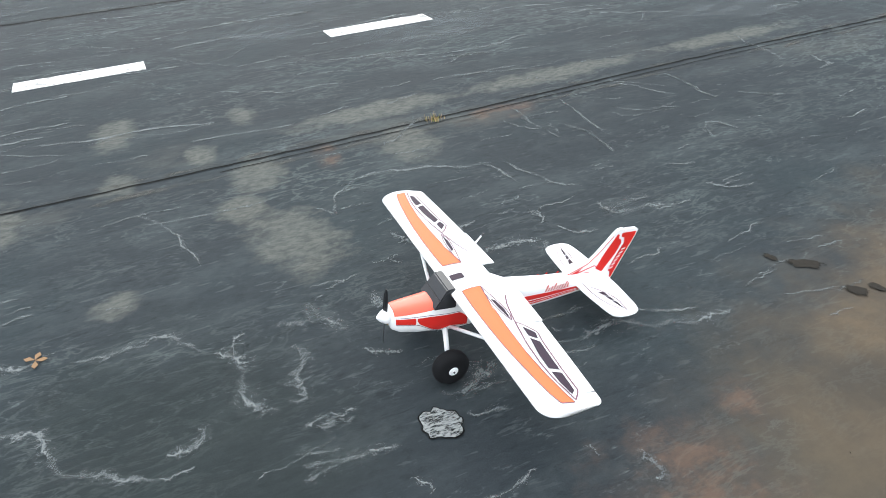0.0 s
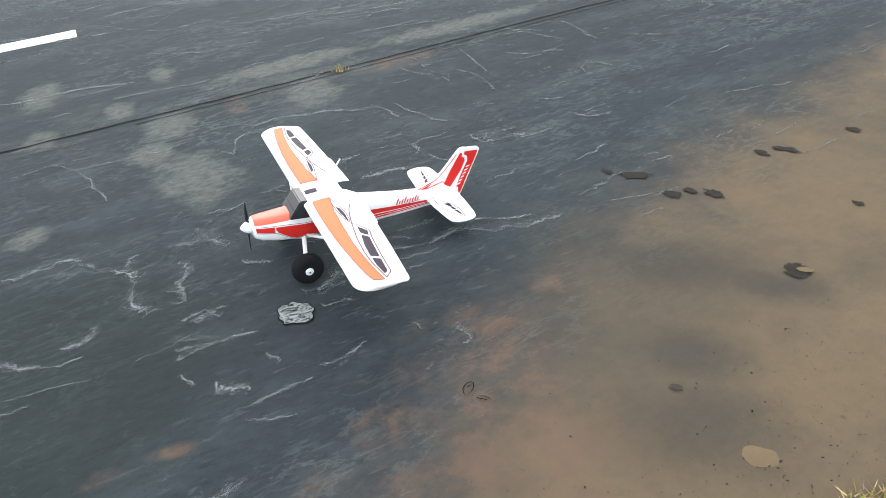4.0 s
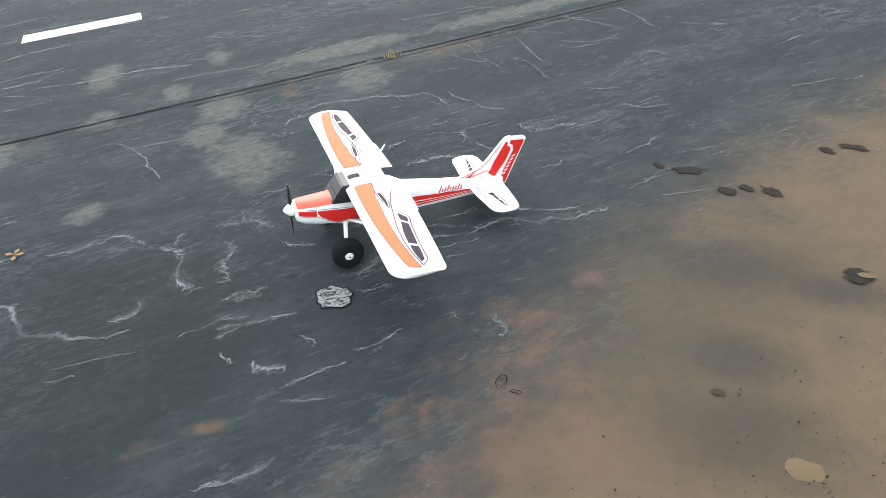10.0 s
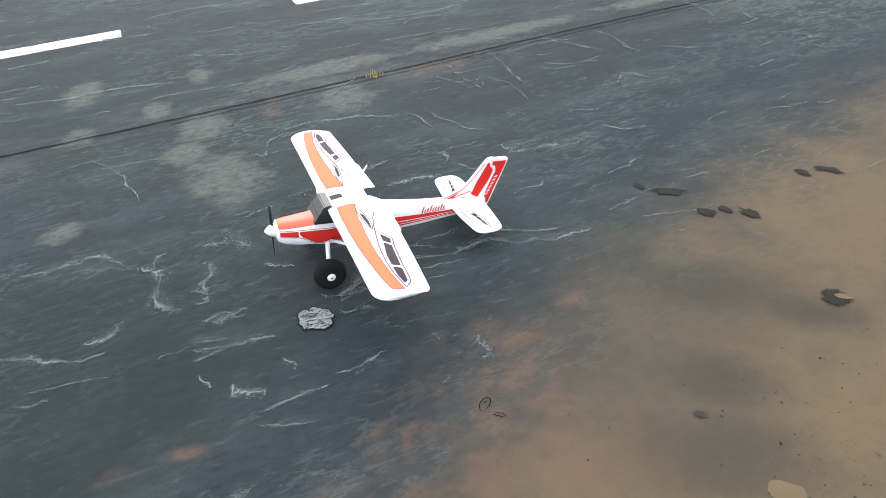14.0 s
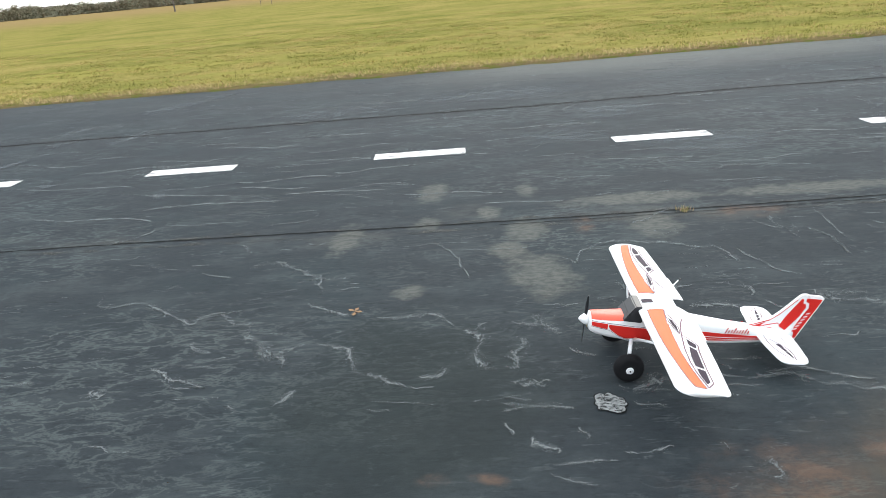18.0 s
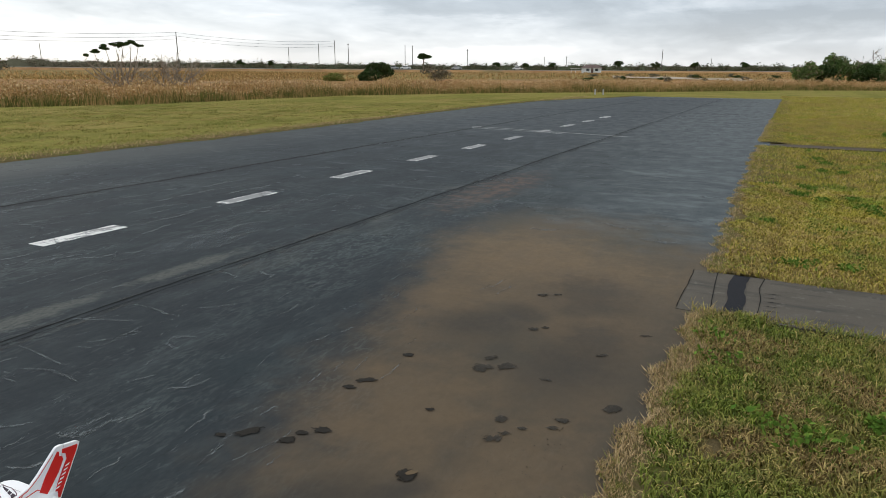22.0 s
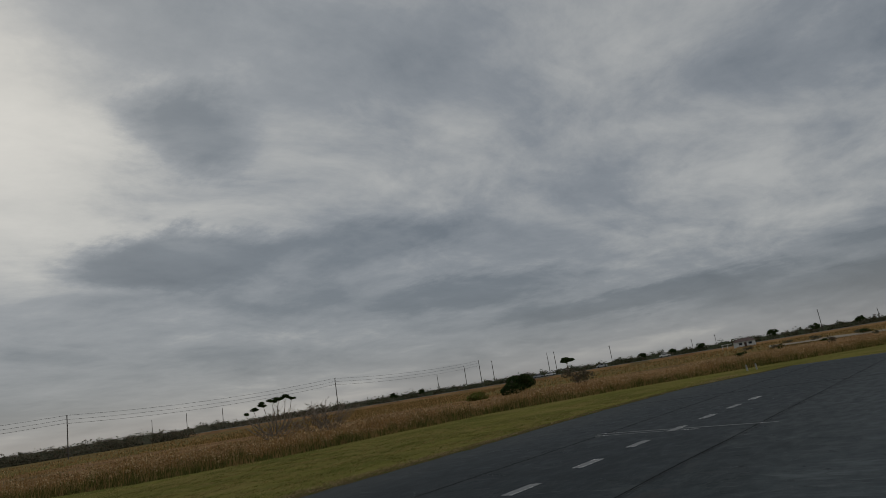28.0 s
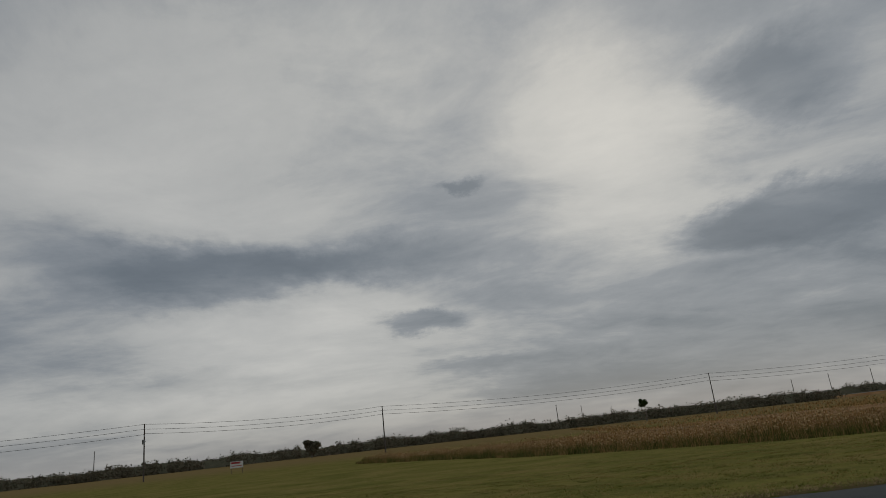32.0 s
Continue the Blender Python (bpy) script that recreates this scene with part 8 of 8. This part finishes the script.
def house():
    root = tagged(new("house"), "small white house with a dark red roof across the fields", "house")
    root.matrix_basis = Matrix.Translation(bearing(15.3, 276) + Vector((0, 0, -0.15))) @ pose(0, 0, 0, 0, 0, 15)
    part("wall", box(bmesh.new(), (0.6, 0, 1.1), (7.6, 6.0, 2.2), 0.03), M_WHITE, root)
    bm = bmesh.new()
    v = [bm.verts.new(p) for p in ((-3.7, -3.5, 2.12), (4.9, -3.5, 2.12), (4.9, 3.5, 2.12), (-3.7, 3.5, 2.12), (-1.6, 0, 3.35), (2.8, 0, 3.35))]
    for f in ((0, 1, 5, 4), (1, 2, 5), (2, 3, 4, 5), (3, 0, 4), (0, 3, 2, 1)):
        bm.faces.new([v[i] for i in f])
    bmesh.ops.recalc_face_normals(bm, faces=bm.faces)
    part("roof", bm, M_ROOF, root)
    part("carport", box(bmesh.new(), (-5.6, -0.5, 1.95), (3.7, 5.0, 0.2), 0.02), M_WHITE, root)
    for x in (-7.2, -5.4):
        part("carport_post", box(bmesh.new(), (x, -2.8, 1.0), (0.15, 0.15, 2.0)), M_WHITE, root)
    for x in (-0.8, 2.6):
        wdw = part("window", box(bmesh.new(), (x, -3.02, 1.35), (1.2, 0.08, 0.8)), M_GLASS, root)
        part("sill", box(bmesh.new(), (x, -3.08, 0.90), (1.4, 0.14, 0.08)), M_WHITE, wdw)
    part("door", box(bmesh.new(), (0.9, -3.02, 0.95), (0.9, 0.08, 1.9)), M_ROOF, root)


house()


def car(az, r, turn, color, label):
    root = tagged(new("car"), label, "car")
    root.matrix_basis = Matrix.Translation(bearing(az, r) + Vector((0, 0, 1.02))) @ pose(0, 0, 0, 0, 0, turn)
    body = bmesh.new()
    box(body, (0, 0, 0.62), (4.6, 1.8, 0.62), 0.12)
    part("body", body, color, root)
    bm = bmesh.new()
    o = [(-1.7, 0.9), (-1.2, 1.45), (0.6, 1.5), (1.3, 0.95)]
    a = [bm.verts.new((x, -0.78, z)) for x, z in o]
    b = [bm.verts.new((x, 0.78, z)) for x, z in o]
    bm.faces.new(a), bm.faces.new(b[::-1])
    for i in range(4):
        j = (i + 1) % 4
        bm.faces.new((a[i], b[i], b[j], a[j]))
    bmesh.ops.recalc_face_normals(bm, faces=bm.faces)
    part("cabin", bm, color, root)
    for y in (-0.79, 0.79):
        part("side_window", box(bmesh.new(), (-0.25, y, 1.2), (1.9, 0.03, 0.32)), M_GLASS, root, "dark side window")
    part("roof", box(bmesh.new(), (-0.3, 0, 1.5), (1.8, 1.5, 0.06), 0.02), color, root)
    for x in (-1.45, 1.4):
        for y in (-0.85, 0.85):
            part("wheel", rod(bmesh.new(), (x, y - 0.1, 0.33), (x, y + 0.1, 0.33), 0.33, None, 16), M_TYRE, root)


car(21.2, 290, 21, M_WHITE, "white car on the far road")
car(30.6, 291, 31, M_WHITE, "white car on the far road")
car(31.6, 291, 31, painted("grey_car_paint", (0.35, 0.36, 0.37), 0.3), "grey car on the far road")
car(26.3, 291, 26, painted("silver_car_paint", (0.5, 0.5, 0.5), 0.3), "silver car on the far road")


def field_sign():
    root = tagged(new("field_sign"), "white board with red lettering bars on two posts", "sign")
    root.matrix_basis = Matrix.Translation(bearing(107.2, 150)) @ pose(0, 0, 0, 0, 0, 107)
    part("board", box(bmesh.new(), (0, 0, 1.75), (2.6, 0.06, 1.3), 0.01), M_WHITE, root)
    part("lettering_bar", box(bmesh.new(), (-0.2, -0.035, 2.1), (1.9, 0.012, 0.36)), M_SIGNRED, root, "red lettering, unreadable")
    part("lettering_bar", box(bmesh.new(), (0.0, -0.035, 1.5), (2.0, 0.012, 0.14)), M_SIGNRED, root, "red lettering, unreadable")
    for x in (-1.1, 1.1):
        part("post", box(bmesh.new(), (x, 0.06, 1.1), (0.1, 0.08, 2.4)), M_WOODPOLE, root)


field_sign()
for x, y in ((-13.6, 56.8), (-13.0, 57.1)):
    bm = bmesh.new()
    box(bm, (0, 0, 0.20), (0.10, 0.10, 0.46), 0.012)
    p = tagged(part("marker_post", bm, M_POST), "short pale grey marker post beyond the runway end", "post", "marker posts")
    p.location = (x, y, 0)


def lattice_panel():
    root = tagged(new("lattice_fence"), "white diagonal lattice fence panel on the lawn", "fence")
    root.matrix_basis = pose(9.12, 20.2, -0.03, 0, 0, -24)
    w_, h_ = 2.4, 0.76
    for (cx, cz, sx_, sz_) in ((w_ / 2, 0.04, w_, 0.05), (w_ / 2, h_, w_, 0.05), (0.0, h_ / 2, 0.05, h_ + 0.05), (w_, h_ / 2, 0.05, h_ + 0.05)):
        part("rail", box(bmesh.new(), (cx, 0, cz), (sx_, 0.04, sz_), 0.004), M_WHITE, root)
    for s in (-1, 1):
        for k in range(-8, 24):
            x0 = k * 0.15
            lo, hi = (x0, 0.05), (x0 + s * 0.70, h_ - 0.02)
            pts = []
            for t in np.linspace(0, 1, 40):
                x, z = lo[0] + (hi[0] - lo[0]) * t, lo[1] + (hi[1] - lo[1]) * t
                if 0.02 < x < w_ - 0.02:
                    pts.append((x, z))
            if len(pts) > 4:
                part("slat", rod(bmesh.new(), (pts[0][0], 0.006 * s, pts[0][1]), (pts[-1][0], 0.006 * s, pts[-1][1]), 0.014, None, 4), M_WHITE, root)


lattice_panel()


def flag():
    root = tagged(new("flag_on_pole"), "striped red and white flag hanging on a thin pole", "flag")
    root.location = (9.22, 20.32, -0.03)
    part("pole", rod(bmesh.new(), (0, 0, 0), (0, 0, 1.45), 0.012, 0.010, 10), M_STEEL, root)
    for k in range(7):
        bm = bmesh.new()
        rows = []
        for i in range(9):
            t = i / 8
            y0 = 0.02 * math.sin(t * 6 + k * 0.5)
            u = -0.10 * t + 0.030 * k
            rows.append([bm.verts.new((u - 0.05, y0, 1.40 - 0.50 * t - 0.016 * k)), bm.verts.new((u - 0.02, y0 + 0.012, 1.385 - 0.50 * t - 0.016 * k))])
        for a, b in zip(rows, rows[1:]):
            bm.faces.new((a[0], a[1], b[1], b[0]))
        part("stripe", bm, M_FLAGRED if k % 2 == 0 else M_WHITE, root)
    bm = bmesh.new()
    box(bm, (0.02, 0.0, 1.30), (0.12, 0.05, 0.18), 0.01)
    part("canton", bm, M_BLUE, root, "dark blue corner")


flag()

# a tuft of grass that grows in the paving joint
n_ = 60
root_ = np.stack([rng.normal(-3.39, 0.02, n_), rng.normal(2.73, 0.03, n_), np.full(n_, 0.0)], 1)
scatter("joint_tuft", root_, root_ + rng.normal(0, 0.012, (n_, 3)) + np.array([0, 0, 0.03]), np.full(n_, 0.005), M_STRAW, "small dry grass tuft in the paving joint", "grass tuft")
